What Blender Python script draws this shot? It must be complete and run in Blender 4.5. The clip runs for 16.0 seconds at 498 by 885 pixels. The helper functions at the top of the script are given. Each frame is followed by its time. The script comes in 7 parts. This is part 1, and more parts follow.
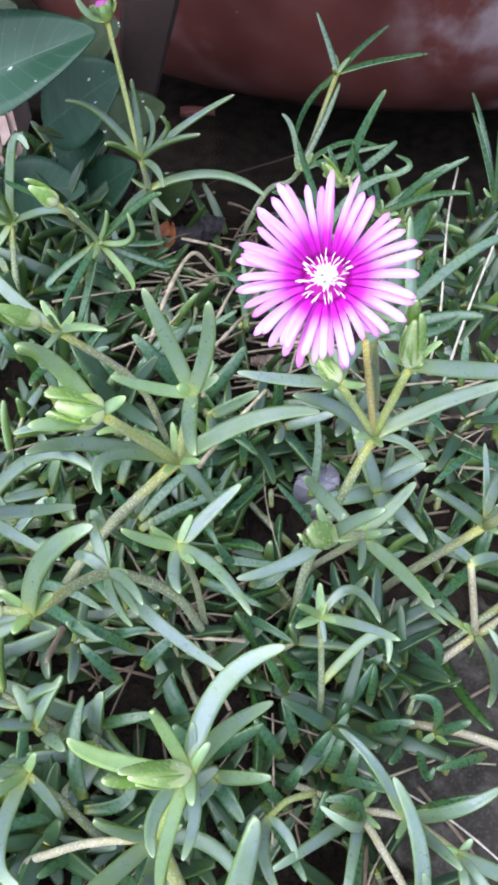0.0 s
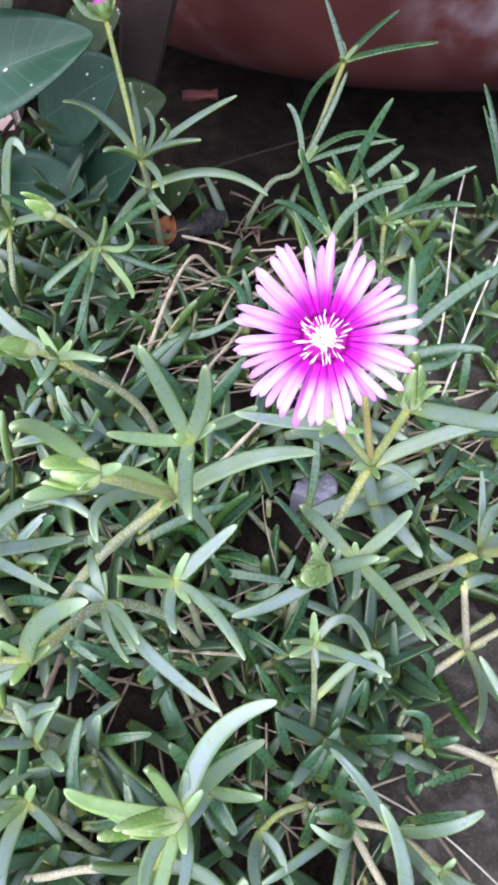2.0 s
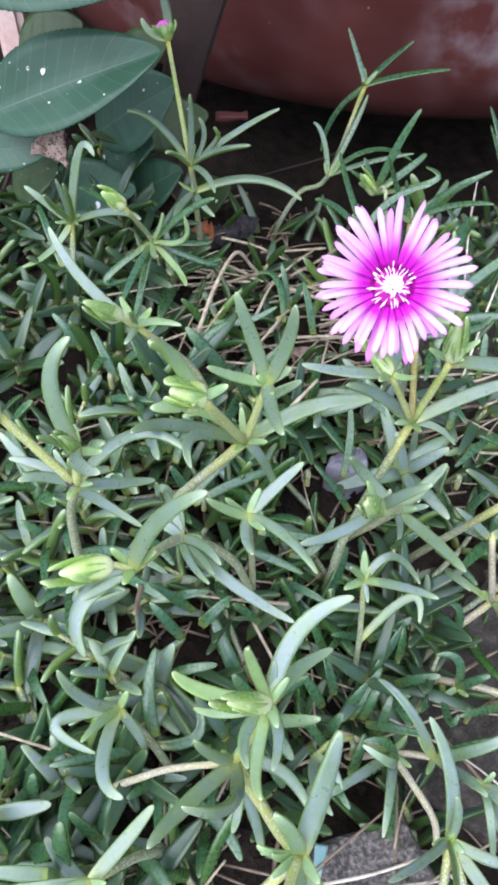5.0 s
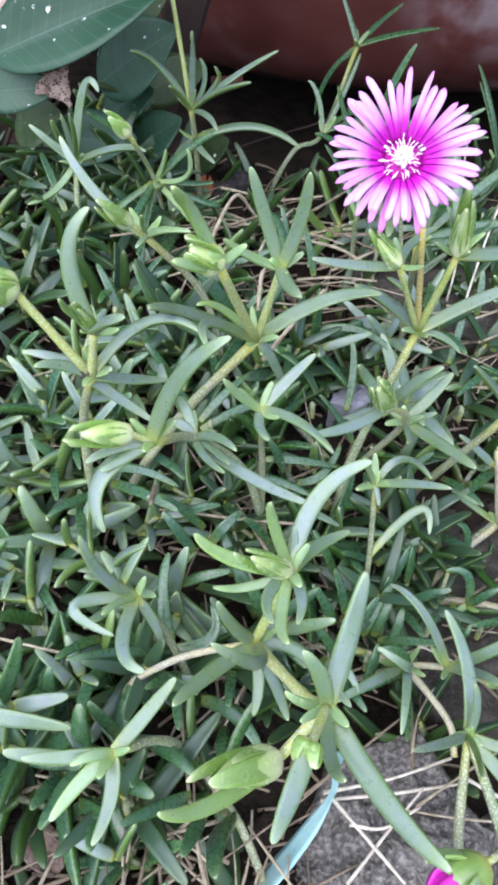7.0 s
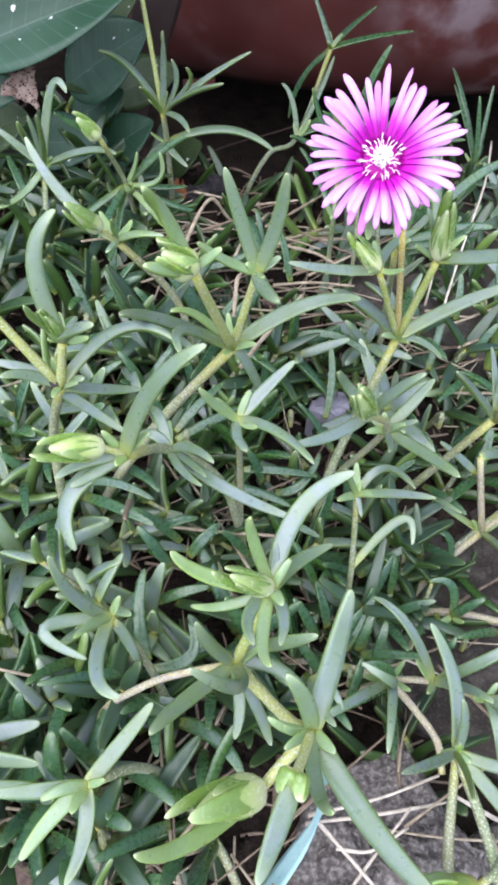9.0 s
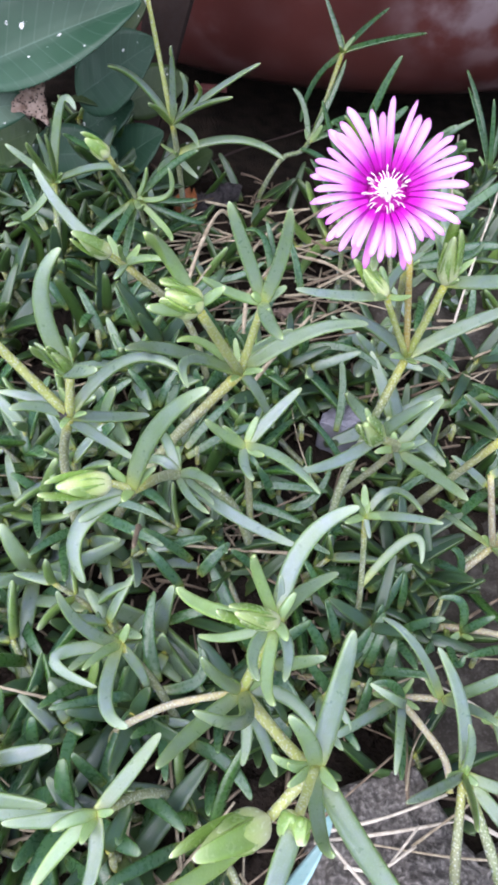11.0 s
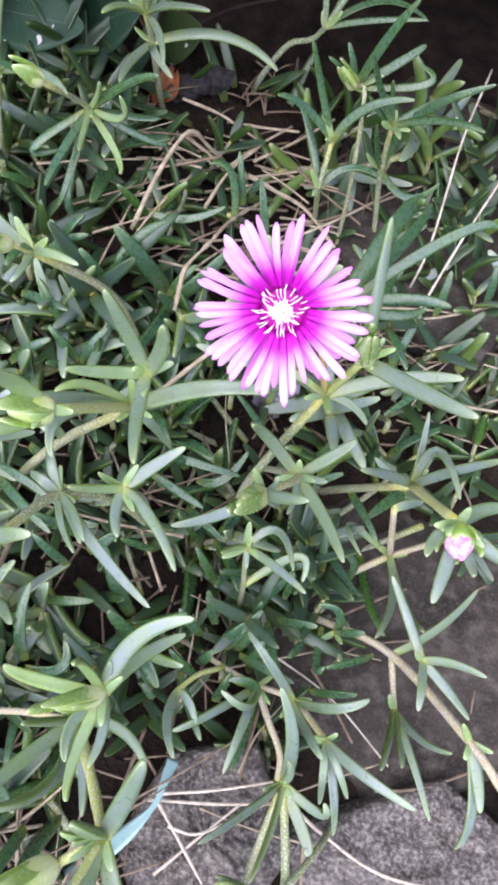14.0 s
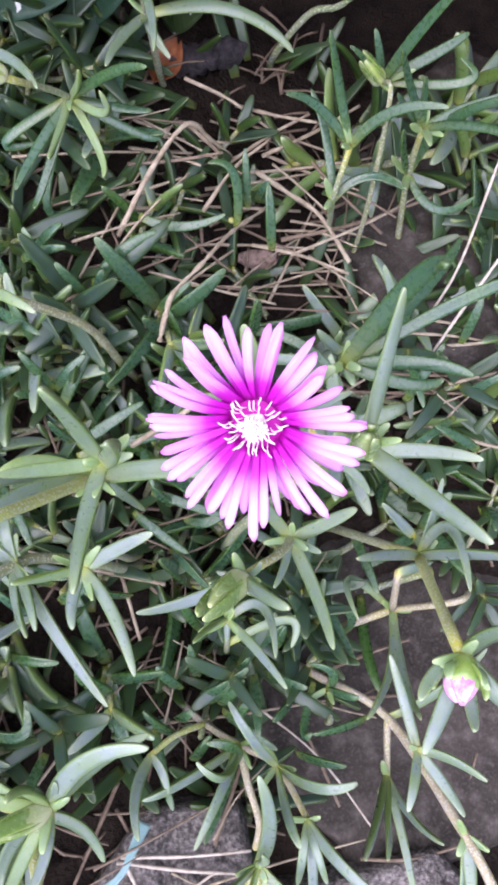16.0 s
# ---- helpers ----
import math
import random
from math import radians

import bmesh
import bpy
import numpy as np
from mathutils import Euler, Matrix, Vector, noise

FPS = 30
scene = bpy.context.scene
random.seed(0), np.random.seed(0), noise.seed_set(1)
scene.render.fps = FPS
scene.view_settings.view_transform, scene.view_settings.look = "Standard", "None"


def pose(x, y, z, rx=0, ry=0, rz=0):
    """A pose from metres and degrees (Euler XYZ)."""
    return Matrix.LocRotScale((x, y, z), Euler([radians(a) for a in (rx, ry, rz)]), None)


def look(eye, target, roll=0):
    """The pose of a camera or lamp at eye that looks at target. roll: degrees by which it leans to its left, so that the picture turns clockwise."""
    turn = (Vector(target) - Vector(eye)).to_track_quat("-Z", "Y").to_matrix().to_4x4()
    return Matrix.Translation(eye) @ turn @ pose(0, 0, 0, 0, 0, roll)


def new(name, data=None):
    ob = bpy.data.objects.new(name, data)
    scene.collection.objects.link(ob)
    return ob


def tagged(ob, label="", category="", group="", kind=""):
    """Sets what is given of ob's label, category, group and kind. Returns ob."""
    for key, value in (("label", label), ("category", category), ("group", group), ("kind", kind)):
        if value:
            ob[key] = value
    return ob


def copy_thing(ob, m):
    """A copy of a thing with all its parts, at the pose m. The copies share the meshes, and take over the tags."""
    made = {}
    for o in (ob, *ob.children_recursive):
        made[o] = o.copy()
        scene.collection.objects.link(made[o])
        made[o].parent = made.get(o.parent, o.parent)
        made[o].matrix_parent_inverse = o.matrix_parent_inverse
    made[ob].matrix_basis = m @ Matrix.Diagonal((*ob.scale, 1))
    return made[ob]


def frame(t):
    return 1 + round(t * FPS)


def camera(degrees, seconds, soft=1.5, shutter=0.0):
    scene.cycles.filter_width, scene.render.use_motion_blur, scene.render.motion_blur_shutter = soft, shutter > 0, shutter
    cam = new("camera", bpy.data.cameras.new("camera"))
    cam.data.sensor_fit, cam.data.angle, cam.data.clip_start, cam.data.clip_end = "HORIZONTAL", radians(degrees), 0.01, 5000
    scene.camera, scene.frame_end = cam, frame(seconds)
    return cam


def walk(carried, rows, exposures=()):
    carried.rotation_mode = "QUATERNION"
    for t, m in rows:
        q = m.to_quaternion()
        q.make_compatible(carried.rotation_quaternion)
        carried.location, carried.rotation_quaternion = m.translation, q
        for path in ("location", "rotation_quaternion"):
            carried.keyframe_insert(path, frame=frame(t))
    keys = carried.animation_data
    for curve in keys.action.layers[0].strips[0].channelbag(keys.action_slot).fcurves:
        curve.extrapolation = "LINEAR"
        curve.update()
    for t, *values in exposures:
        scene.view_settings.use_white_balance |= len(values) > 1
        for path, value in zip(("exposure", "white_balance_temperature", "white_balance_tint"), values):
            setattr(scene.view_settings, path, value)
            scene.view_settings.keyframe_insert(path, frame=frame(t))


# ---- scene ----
cam = camera(37.0, 16.0, 3.5)
PATH = [
    (0, (0.005, 0.004, 0.259), (-0.051, 1.269, -1.29), -2.1),
    (0.5, (0.005, 0.008, 0.263), (-0.053, 1.237, -1.314), -2.6),
    (1, (0.007, 0.014, 0.268), (-0.055, 1.224, -1.323), -3.1),
    (1.5, (0.008, 0.019, 0.27), (-0.061, 1.186, -1.352), -3.0),
    (2, (0.0061, 0.0221, 0.2731), (-0.0732, 1.5437, -1.8835), -1.67),
    (2.5, (-0.0060, 0.0136, 0.2884), (-0.0599, 1.5544, -1.8398), -0.17),
    (3, (-0.0139, 0.0002, 0.2878), (-0.0115, 1.6245, -1.9677), 1.95),
    (5.3, (-0.017, -0.02, 0.278), (-0.033, 1.222, -1.289), 0.0),
    (5.5, (-0.018, -0.025, 0.277), (-0.039, 1.217, -1.291), -0.0),
    (6, (-0.021, -0.032, 0.271), (-0.083, 1.234, -1.276), -1.4),
    (6.5, (-0.021, -0.035, 0.262), (-0.038, 1.253, -1.267), -0.2),
    (7, (-0.024, -0.046, 0.256), (0.001, 1.256, -1.262), 0.6),
    (7.5, (-0.027, -0.05, 0.253), (-0.017, 1.27, -1.25), -0.6),
    (8, (-0.029, -0.049, 0.25), (0.003, 1.29, -1.236), -0.4),
    (8.5, (-0.026, -0.045, 0.25), (0.069, 1.288, -1.239), 2.2),
    (9, (-0.024, -0.04, 0.251), (0.063, 1.273, -1.255), 1.9),
    (11.5, (-0.018, -0.029, 0.261), (0.01, 1.228, -1.294), 0.0),
    (12, (-0.014, -0.023, 0.263), (0.007, 1.156, -1.352), 0.9),
    (12.5, (-0.008, -0.01, 0.271), (-0.007, 1.097, -1.395), 2.1),
    (13, (0.001, 0.009, 0.28), (0.019, 0.971, -1.473), 4.9),
    (13.5, (0.007, 0.028, 0.29), (0.034, 0.873, -1.523), 8.7),
    (14, (0.013, 0.044, 0.297), (0.026, 0.763, -1.569), 10.1),
    (14.5, (0.016, 0.057, 0.301), (-0.057, 0.658, -1.606), 3.5),
    (15, (0.017, 0.069, 0.298), (-0.003, 0.644, -1.617), 8.3),
    (15.5, (0.0184, 0.0770, 0.2881), (0.0223, 0.9388, -2.7489), 11.09),
    (16, (0.0176, 0.0893, 0.2824), (-0.0249, 0.9730, -2.8864), 8.93),
]
walk(cam, [(t, look(eye, target, roll)) for t, eye, target, roll in PATH], ((0.0, 1.46, 6060, 16), (2.5, 1.57, 6160, 22), (5.5, 1.45, 6100, 17), (7.0, 1.41, 6120, 16), (8.5, 1.40, 6280, 20), (11.5, 1.39, 6300, 21), (13.0, 1.43, 6420, 26), (15.0, 1.47, 6450, 29), (16.0, 1.46, 6300, 33)))

# ---- light ----
world = bpy.data.worlds.new("world")
world.use_nodes = True
scene.world = world
wn = world.node_tree.nodes
sky = wn.new("ShaderNodeTexSky")
sky.sky_type, sky.sun_disc = "NISHITA", False
sky.sun_elevation, sky.sun_rotation = radians(54), radians(215)
sky.air_density, sky.dust_density, sky.ozone_density = 1.0, 2.5, 1.0
world.node_tree.links.new(sky.outputs[0], wn["Background"].inputs[0])
wn["Background"].inputs[1].default_value = 0.08
sun = new("sun", bpy.data.lights.new("sun", "SUN"))
sun.data.energy, sun.data.angle, sun.data.color = 3.1, radians(105), (0.89, 0.93, 1.0)
sun.matrix_world = look((-0.20, -0.42, 1.0), (0, 0.1, 0))


# ---- materials ----
def material(name, rough=0.6, spec=0.4):
    m = bpy.data.materials.new(name)
    m.use_nodes = True
    b = m.node_tree.nodes["Principled BSDF"]
    b.inputs["Roughness"].default_value = rough
    b.inputs["Specular IOR Level"].default_value = spec
    return m, m.node_tree.nodes, m.node_tree.links, b


def node(nodes, kind, **inputs):
    n = nodes.new("ShaderNode" + kind)
    for key, value in inputs.items():
        n.inputs[key.replace("_", " ")].default_value = value
    return n


def ramp(nodes, links, source, *stops):
    """A colour ramp of (place, colour) stops behind an output."""
    r = nodes.new("ShaderNodeValToRGB")
    e = r.color_ramp.elements
    while len(e) < len(stops):
        e.new(0.5)
    for el, (at, colour) in zip(e, stops):
        el.position, el.color = at, (*colour, 1)
    links.new(source, r.inputs[0])
    return r.outputs[0]


def blend(nodes, links, factor, a, b, kind="MIX"):
    n = nodes.new("ShaderNodeMix")
    n.data_type, n.blend_type = "RGBA", kind
    for socket, value in ((n.inputs[0], factor), (n.inputs[6], a), (n.inputs[7], b)):
        if isinstance(value, (tuple, float, int)):
            socket.default_value = (*value, 1) if isinstance(value, tuple) else value
        else:
            links.new(value, socket)
    return n.outputs[2]


def texture(nodes, links, kind, scale, detail=4.0, coords="Object"):
    c = nodes.new("ShaderNodeTexCoord")
    n = nodes.new("ShaderNodeTex" + kind)
    n.inputs["Scale"].default_value = scale
    if kind == "Noise":
        n.inputs["Detail"].default_value = detail
    links.new(c.outputs[coords], n.inputs["Vector"])
    return n


def relief(nodes, links, bsdf, height, strength, distance):
    bump = nodes.new("ShaderNodeBump")
    bump.inputs["Strength"].default_value, bump.inputs["Distance"].default_value = strength, distance
    links.new(height, bump.inputs["Height"])
    links.new(bump.outputs[0], bsdf.inputs["Normal"])


def leaf_material(name, green, glaucous_sheen, tip, base, rough=0.4, pale=0.34):
    """Fleshy three-sided leaf: bluish waxy upper face with sky sheen in its colour, greener sides, pale blunt edges;
    shifts from leaf to leaf and along the leaf.
    """
    m, n, l, b = material(name, rough, 0.62)
    info = n.new("ShaderNodeObjectInfo")
    uv = n.new("ShaderNodeUVMap")
    split = n.new("ShaderNodeSeparateXYZ")
    l.new(uv.outputs[0], split.inputs[0])
    lime = tuple(min(1.0, c * f) for c, f in zip(green, (1.28, 1.2, 1.0)))
    colour = ramp(n, l, info.outputs["Random"], (0.0, green), (0.35, tuple(c * 0.78 for c in green)), (0.62, green), (0.8, lime), (1.0, green))
    face = ramp(n, l, split.outputs[1], (0.06, (0, 0, 0)), (0.15, (1, 1, 1)), (0.45, (1, 1, 1)), (0.54, (0, 0, 0)))
    wax = texture(n, l, "Noise", 130.0, 3.0)
    amount = blend(n, l, 1.0, face, ramp(n, l, wax.outputs[0], (0.3, (0.45, 0.45, 0.45)), (0.6, (1, 1, 1))), "MULTIPLY")
    each = n.new("ShaderNodeMath")
    each.operation = "FRACT"
    times = n.new("ShaderNodeMath")
    times.operation = "MULTIPLY"
    times.inputs[1].default_value = 7.31
    l.new(info.outputs["Random"], times.inputs[0])
    l.new(times.outputs[0], each.inputs[0])
    amount = blend(n, l, 1.0, amount, ramp(n, l, each.outputs[0], (0.0, (0.55, 0.55, 0.55)), (0.6, (1, 1, 1))), "MULTIPLY")
    # waxy bloom and the sky's sheen on the upper face, both as colour
    colour = blend(n, l, amount, colour, glaucous_sheen)
    fleck = texture(n, l, "Noise", 640.0, 4.0)
    colour = blend(n, l, ramp(n, l, fleck.outputs[0], (0.40, (0.10, 0.10, 0.10)), (0.58, (0, 0, 0))), colour, tuple(c * 0.5 for c in green))
    along = ramp(n, l, split.outputs[0], (0.0, (1, 1, 1)), (pale * 0.6, (0.15 + max(0.0, pale - 0.34),) * 3), (pale, (0, 0, 0)))
    end = ramp(n, l, split.outputs[0], (0.6, (0, 0, 0)), (0.9, (0.55, 0.55, 0.55)), (1.0, (1, 1, 1)))
    colour = blend(n, l, along, colour, base)
    colour = blend(n, l, end, colour, tip)
    edge = ramp(n, l, split.outputs[1], (0.02, (0.1, 0.1, 0.1)), (0.07, (0.08, 0.08, 0.08)), (0.11, (0, 0, 0)), (0.49, (0, 0, 0)), (0.54, (0.08, 0.08, 0.08)), (0.59, (0.1, 0.1, 0.1)), (0.63, (0, 0, 0)), (0.98, (0, 0, 0)), (1.0, (0.1, 0.1, 0.1)))
    colour = blend(n, l, edge, colour, tip)
    streak = n.new("ShaderNodeTexNoise")
    streak.inputs["Scale"].default_value = 5.0
    stretch = n.new("ShaderNodeMapping")
    stretch.inputs["Scale"].default_value = (0.6, 6.0, 1.0)
    l.new(uv.outputs[0], stretch.inputs["Vector"])
    l.new(stretch.outputs[0], streak.inputs["Vector"])
    colour = blend(n, l, ramp(n, l, streak.outputs[0], (0.4, (0, 0, 0)), (0.75, (0.25, 0.25, 0.25))), colour, lime)
    scar = texture(n, l, "Noise", 520.0, 2.0)
    colour = blend(n, l, ramp(n, l, scar.outputs[0], (0.75, (0, 0, 0)), (0.79, (0.4, 0.4, 0.4))), colour, (0.40, 0.37, 0.26))
    wart = texture(n, l, "Voronoi", 1900.0)
    speck = ramp(n, l, wart.outputs["Distance"], (0.0, (0.2, 0.2, 0.2)), (0.16, (0.16, 0.16, 0.16)), (0.4, (0, 0, 0)))
    colour = blend(n, l, speck, colour, tuple(min(1.0, c * 1.5 + 0.03) for c in glaucous_sheen))
    l.new(colour, b.inputs["Base Color"])
    grain = texture(n, l, "Noise", 700.0, 3.0)
    l.new(ramp(n, l, grain.outputs[0], (0.3, (rough - 0.03,) * 3), (0.7, (rough + 0.09,) * 3)), b.inputs["Roughness"])
    b.inputs["Subsurface Weight"].default_value = 0.28
    b.inputs["Subsurface Radius"].default_value = (0.7, 1.0, 0.2)
    b.inputs["Subsurface Scale"].default_value = 0.0022
    mottle = texture(n, l, "Noise", 300.0, 6.0)
    relief(n, l, b, blend(n, l, 0.22, speck, mottle.outputs[0]), 0.4, 0.00025)
    return m


LEAF = leaf_material("fleshy leaf", (0.098, 0.176, 0.046), (0.141, 0.195, 0.192), (0.30, 0.38, 0.23), (0.33, 0.38, 0.09), 0.29)
# darker copy of LEAF: the shade deep in the mat is in its colour
MAT = leaf_material("shade-darkened leaf", (0.034, 0.096, 0.019), (0.038, 0.096, 0.060), (0.11, 0.17, 0.08), (0.16, 0.19, 0.035), 0.26)
YOUNG = leaf_material("young leaf", (0.150, 0.255, 0.060), (0.20, 0.300, 0.175), (0.36, 0.46, 0.24), (0.42, 0.45, 0.12), 0.30)
CALYX = leaf_material("pale calyx", (0.24, 0.35, 0.10), (0.33, 0.44, 0.24), (0.46, 0.56, 0.30), (0.80, 0.80, 0.58), 0.20, 0.6)
SEPAL = leaf_material("bud lobe", (0.145, 0.260, 0.050), (0.190, 0.305, 0.105), (0.50, 0.58, 0.34), (0.60, 0.62, 0.32), 0.22, 0.4)
# darkest leaf copy, its colour stands in for shade near the soil
SHADY = leaf_material("low leaf in painted shade", (0.025, 0.064, 0.011), (0.032, 0.069, 0.051), (0.065, 0.10, 0.034), (0.10, 0.115, 0.022), 0.36)


def stem_material(name, a, b2, end, rough=0.5):
    """Stem thick with white glassy warts, yellower where it meets a node."""
    m, n, l, b = material(name, rough, 0.45)
    info = n.new("ShaderNodeObjectInfo")
    uv = n.new("ShaderNodeUVMap")
    split = n.new("ShaderNodeSeparateXYZ")
    l.new(uv.outputs[0], split.inputs[0])
    patch = texture(n, l, "Noise", 90.0, 3.0)
    colour = blend(n, l, ramp(n, l, patch.outputs[0], (0.35, (0, 0, 0)), (0.65, (1, 1, 1))), a, b2)
    colour = blend(n, l, ramp(n, l, info.outputs["Random"], (0, (0, 0, 0)), (1, (0.3, 0.3, 0.3))), colour, (0.40, 0.35, 0.22))
    colour = blend(n, l, ramp(n, l, split.outputs[0], (0.0, (0.6, 0.6, 0.6)), (0.16, (0, 0, 0)), (0.86, (0, 0, 0)), (1.0, (0.9, 0.9, 0.9))), colour, end)
    wart = texture(n, l, "Voronoi", 1350.0)
    speck = ramp(n, l, wart.outputs["Distance"], (0.0, (0.85, 0.85, 0.85)), (0.28, (0.7, 0.7, 0.7)), (0.46, (0, 0, 0)))
    l.new(blend(n, l, speck, colour, (0.50, 0.55, 0.44)), b.inputs["Base Color"])
    b.inputs["Subsurface Weight"].default_value = 0.4
    b.inputs["Subsurface Radius"].default_value = (0.9, 1.0, 0.2)
    b.inputs["Subsurface Scale"].default_value = 0.0018
    relief(n, l, b, speck, 0.8, 0.0003)
    return m


STEM = stem_material("warty stem", (0.145, 0.205, 0.095), (0.195, 0.23, 0.135), (0.36, 0.37, 0.06))
TRAILING = stem_material("old trailing stem", (0.28, 0.25, 0.17), (0.37, 0.34, 0.24), (0.40, 0.38, 0.14))
FRESH = stem_material("fresh thin stem", (0.29, 0.37, 0.085), (0.33, 0.39, 0.125), (0.47, 0.46, 0.05))
STALK = stem_material("flower stalk", (0.42, 0.29, 0.06), (0.37, 0.33, 0.09), (0.45, 0.36, 0.06))


def petal_material():
    m, n, l, b = material("magenta petal", 0.38, 0.4)
    uv = n.new("ShaderNodeUVMap")
    split = n.new("ShaderNodeSeparateXYZ")
    l.new(uv.outputs[0], split.inputs[0])
    colour = ramp(n, l, split.outputs[0], (0.0, (0.36, 0.0, 0.26)), (0.18, (0.47, 0.002, 0.40)), (0.27, (0.56, 0.03, 0.52)), (0.37, (0.66, 0.20, 0.65)), (0.50, (0.75, 0.38, 0.77)), (0.95, (0.78, 0.45, 0.80)), (1.0, (0.73, 0.34, 0.75)))
    streak = n.new("ShaderNodeTexNoise")
    streak.inputs["Scale"].default_value = 9.0
    stretch = n.new("ShaderNodeMapping")
    stretch.inputs["Scale"].default_value = (0.25, 3.0, 1.0)
    l.new(uv.outputs[0], stretch.inputs["Vector"])
    l.new(stretch.outputs[0], streak.inputs["Vector"])
    middle = ramp(n, l, split.outputs[1], (0.12, (0, 0, 0)), (0.4, (0.45, 0.45, 0.45)), (0.6, (0.45, 0.45, 0.45)), (0.88, (0, 0, 0)))
    outer = ramp(n, l, split.outputs[0], (0.4, (0, 0, 0)), (0.7, (1, 1, 1)), (0.94, (0.8, 0.8, 0.8)), (1.0, (0, 0, 0)))
    colour = blend(n, l, blend(n, l, 1.0, middle, outer, "MULTIPLY"), colour, (0.82, 0.56, 0.84))
    info = n.new("ShaderNodeObjectInfo")
    colour = blend(n, l, ramp(n, l, streak.outputs[0], (0.42, (0, 0, 0)), (0.7, (0.35, 0.35, 0.35))), colour, (0.66, 0.03, 0.62))
    colour = blend(n, l, ramp(n, l, info.outputs["Random"], (0.0, (0, 0, 0)), (0.75, (0, 0, 0)), (1.0, (0.5, 0.5, 0.5))), colour, (0.66, 0.04, 0.62))
    l.new(colour, b.inputs["Base Color"])
    thin = n.new("ShaderNodeBsdfTranslucent")
    l.new(colour, thin.inputs[0])
    mix = n.new("ShaderNodeMixShader")
    mix.inputs[0].default_value = 0.3
    l.new(b.outputs[0], mix.inputs[1])
    l.new(thin.outputs[0], mix.inputs[2])
    l.new(mix.outputs[0], n["Material Output"].inputs[0])
    relief(n, l, b, streak.outputs[0], 0.3, 0.0003)
    return m


PETAL = petal_material()



def plain_material(name, a, b2, scale, rough, bump=0.3, depth=0.0004, spec=0.35, detail=5.0):
    """Two tones in noise of one size, finer noise in the roughness and the relief."""
    m, n, l, b = material(name, rough, spec)
    big = texture(n, l, "Noise", scale, detail)
    fine = texture(n, l, "Noise", scale * 7, 4.0)
    colour = ramp(n, l, big.outputs[0], (0.32, a), (0.68, b2))
    colour = blend(n, l, 0.35, colour, ramp(n, l, fine.outputs[0], (0.3, a), (0.7, b2)))
    l.new(colour, b.inputs["Base Color"])
    l.new(ramp(n, l, fine.outputs[0], (0.3, (max(rough - 0.15, 0.05),) * 3), (0.7, (min(rough + 0.15, 1),) * 3)), b.inputs["Roughness"])
    relief(n, l, b, fine.outputs[0], bump, depth)
    return m


BLUSH = plain_material("pale pink petal", (0.62, 0.06, 0.48), (0.82, 0.62, 0.76), 420, 0.45)
ROSE = plain_material("rose petal", (0.50, 0.03, 0.38), (0.68, 0.22, 0.56), 420, 0.45)
CRIMSON = plain_material("deep magenta petal", (0.30, 0.005, 0.20), (0.48, 0.03, 0.36), 260, 0.4)
DISC = plain_material("magenta flower disc", (0.26, 0.0, 0.17), (0.42, 0.0, 0.31), 900, 0.6)
FILAMENT = plain_material("white filament", (0.85, 0.82, 0.78), (0.92, 0.9, 0.85), 900, 0.5)
SOIL = plain_material("dark soil", (0.006, 0.005, 0.0042), (0.032, 0.024, 0.018), 90, 0.95, 1.0, 0.002, 0.08)
STRAW = plain_material("dry straw", (0.15, 0.115, 0.07), (0.46, 0.41, 0.30), 240, 0.75)
WHITE_STRAW = plain_material("bleached straw", (0.26, 0.225, 0.17), (0.64, 0.60, 0.51), 330, 0.75)
QUARTZ = plain_material("pale quartz", (0.17, 0.17, 0.20), (0.27, 0.27, 0.32), 140, 0.6, 0.5, 0.001)
WOOD = plain_material("weathered stake", (0.012, 0.007, 0.006), (0.036, 0.022, 0.018), 45, 0.85, 0.4, 0.0008)
BARK = plain_material("grey dead wood", (0.012, 0.010, 0.011), (0.16, 0.145, 0.155), 420, 0.95, 1.0, 0.003)
TWIG = plain_material("brown twig", (0.09, 0.066, 0.045), (0.24, 0.19, 0.135), 240, 0.8)
PLASTIC = plain_material("turquoise plastic", (0.22, 0.42, 0.43), (0.33, 0.51, 0.51), 120, 0.4, 0.15)


def granite():
    m, n, l, b = material("grey granite", 0.8, 0.3)
    big = texture(n, l, "Noise", 45, 6.0)
    fleck = texture(n, l, "Voronoi", 520)
    fine = texture(n, l, "Noise", 620, 8.0)
    colour = ramp(n, l, big.outputs[0], (0.38, (0.026, 0.024, 0.023)), (0.66, (0.145, 0.135, 0.122)))
    colour = blend(n, l, 0.5, colour, ramp(n, l, fine.outputs[0], (0.36, (0.032, 0.029, 0.027)), (0.51, (0.13, 0.121, 0.110)), (0.66, (0.33, 0.31, 0.285))))
    colour = blend(n, l, ramp(n, l, fleck.outputs["Distance"], (0.0, (0.35, 0.35, 0.35)), (0.25, (0, 0, 0))), colour, (0.42, 0.40, 0.39))
    l.new(colour, b.inputs["Base Color"])
    relief(n, l, b, blend(n, l, 0.5, fine.outputs[0], texture(n, l, "Noise", 130, 8.0).outputs[0]), 1.0, 0.0025)
    return m


GRANITE = granite()


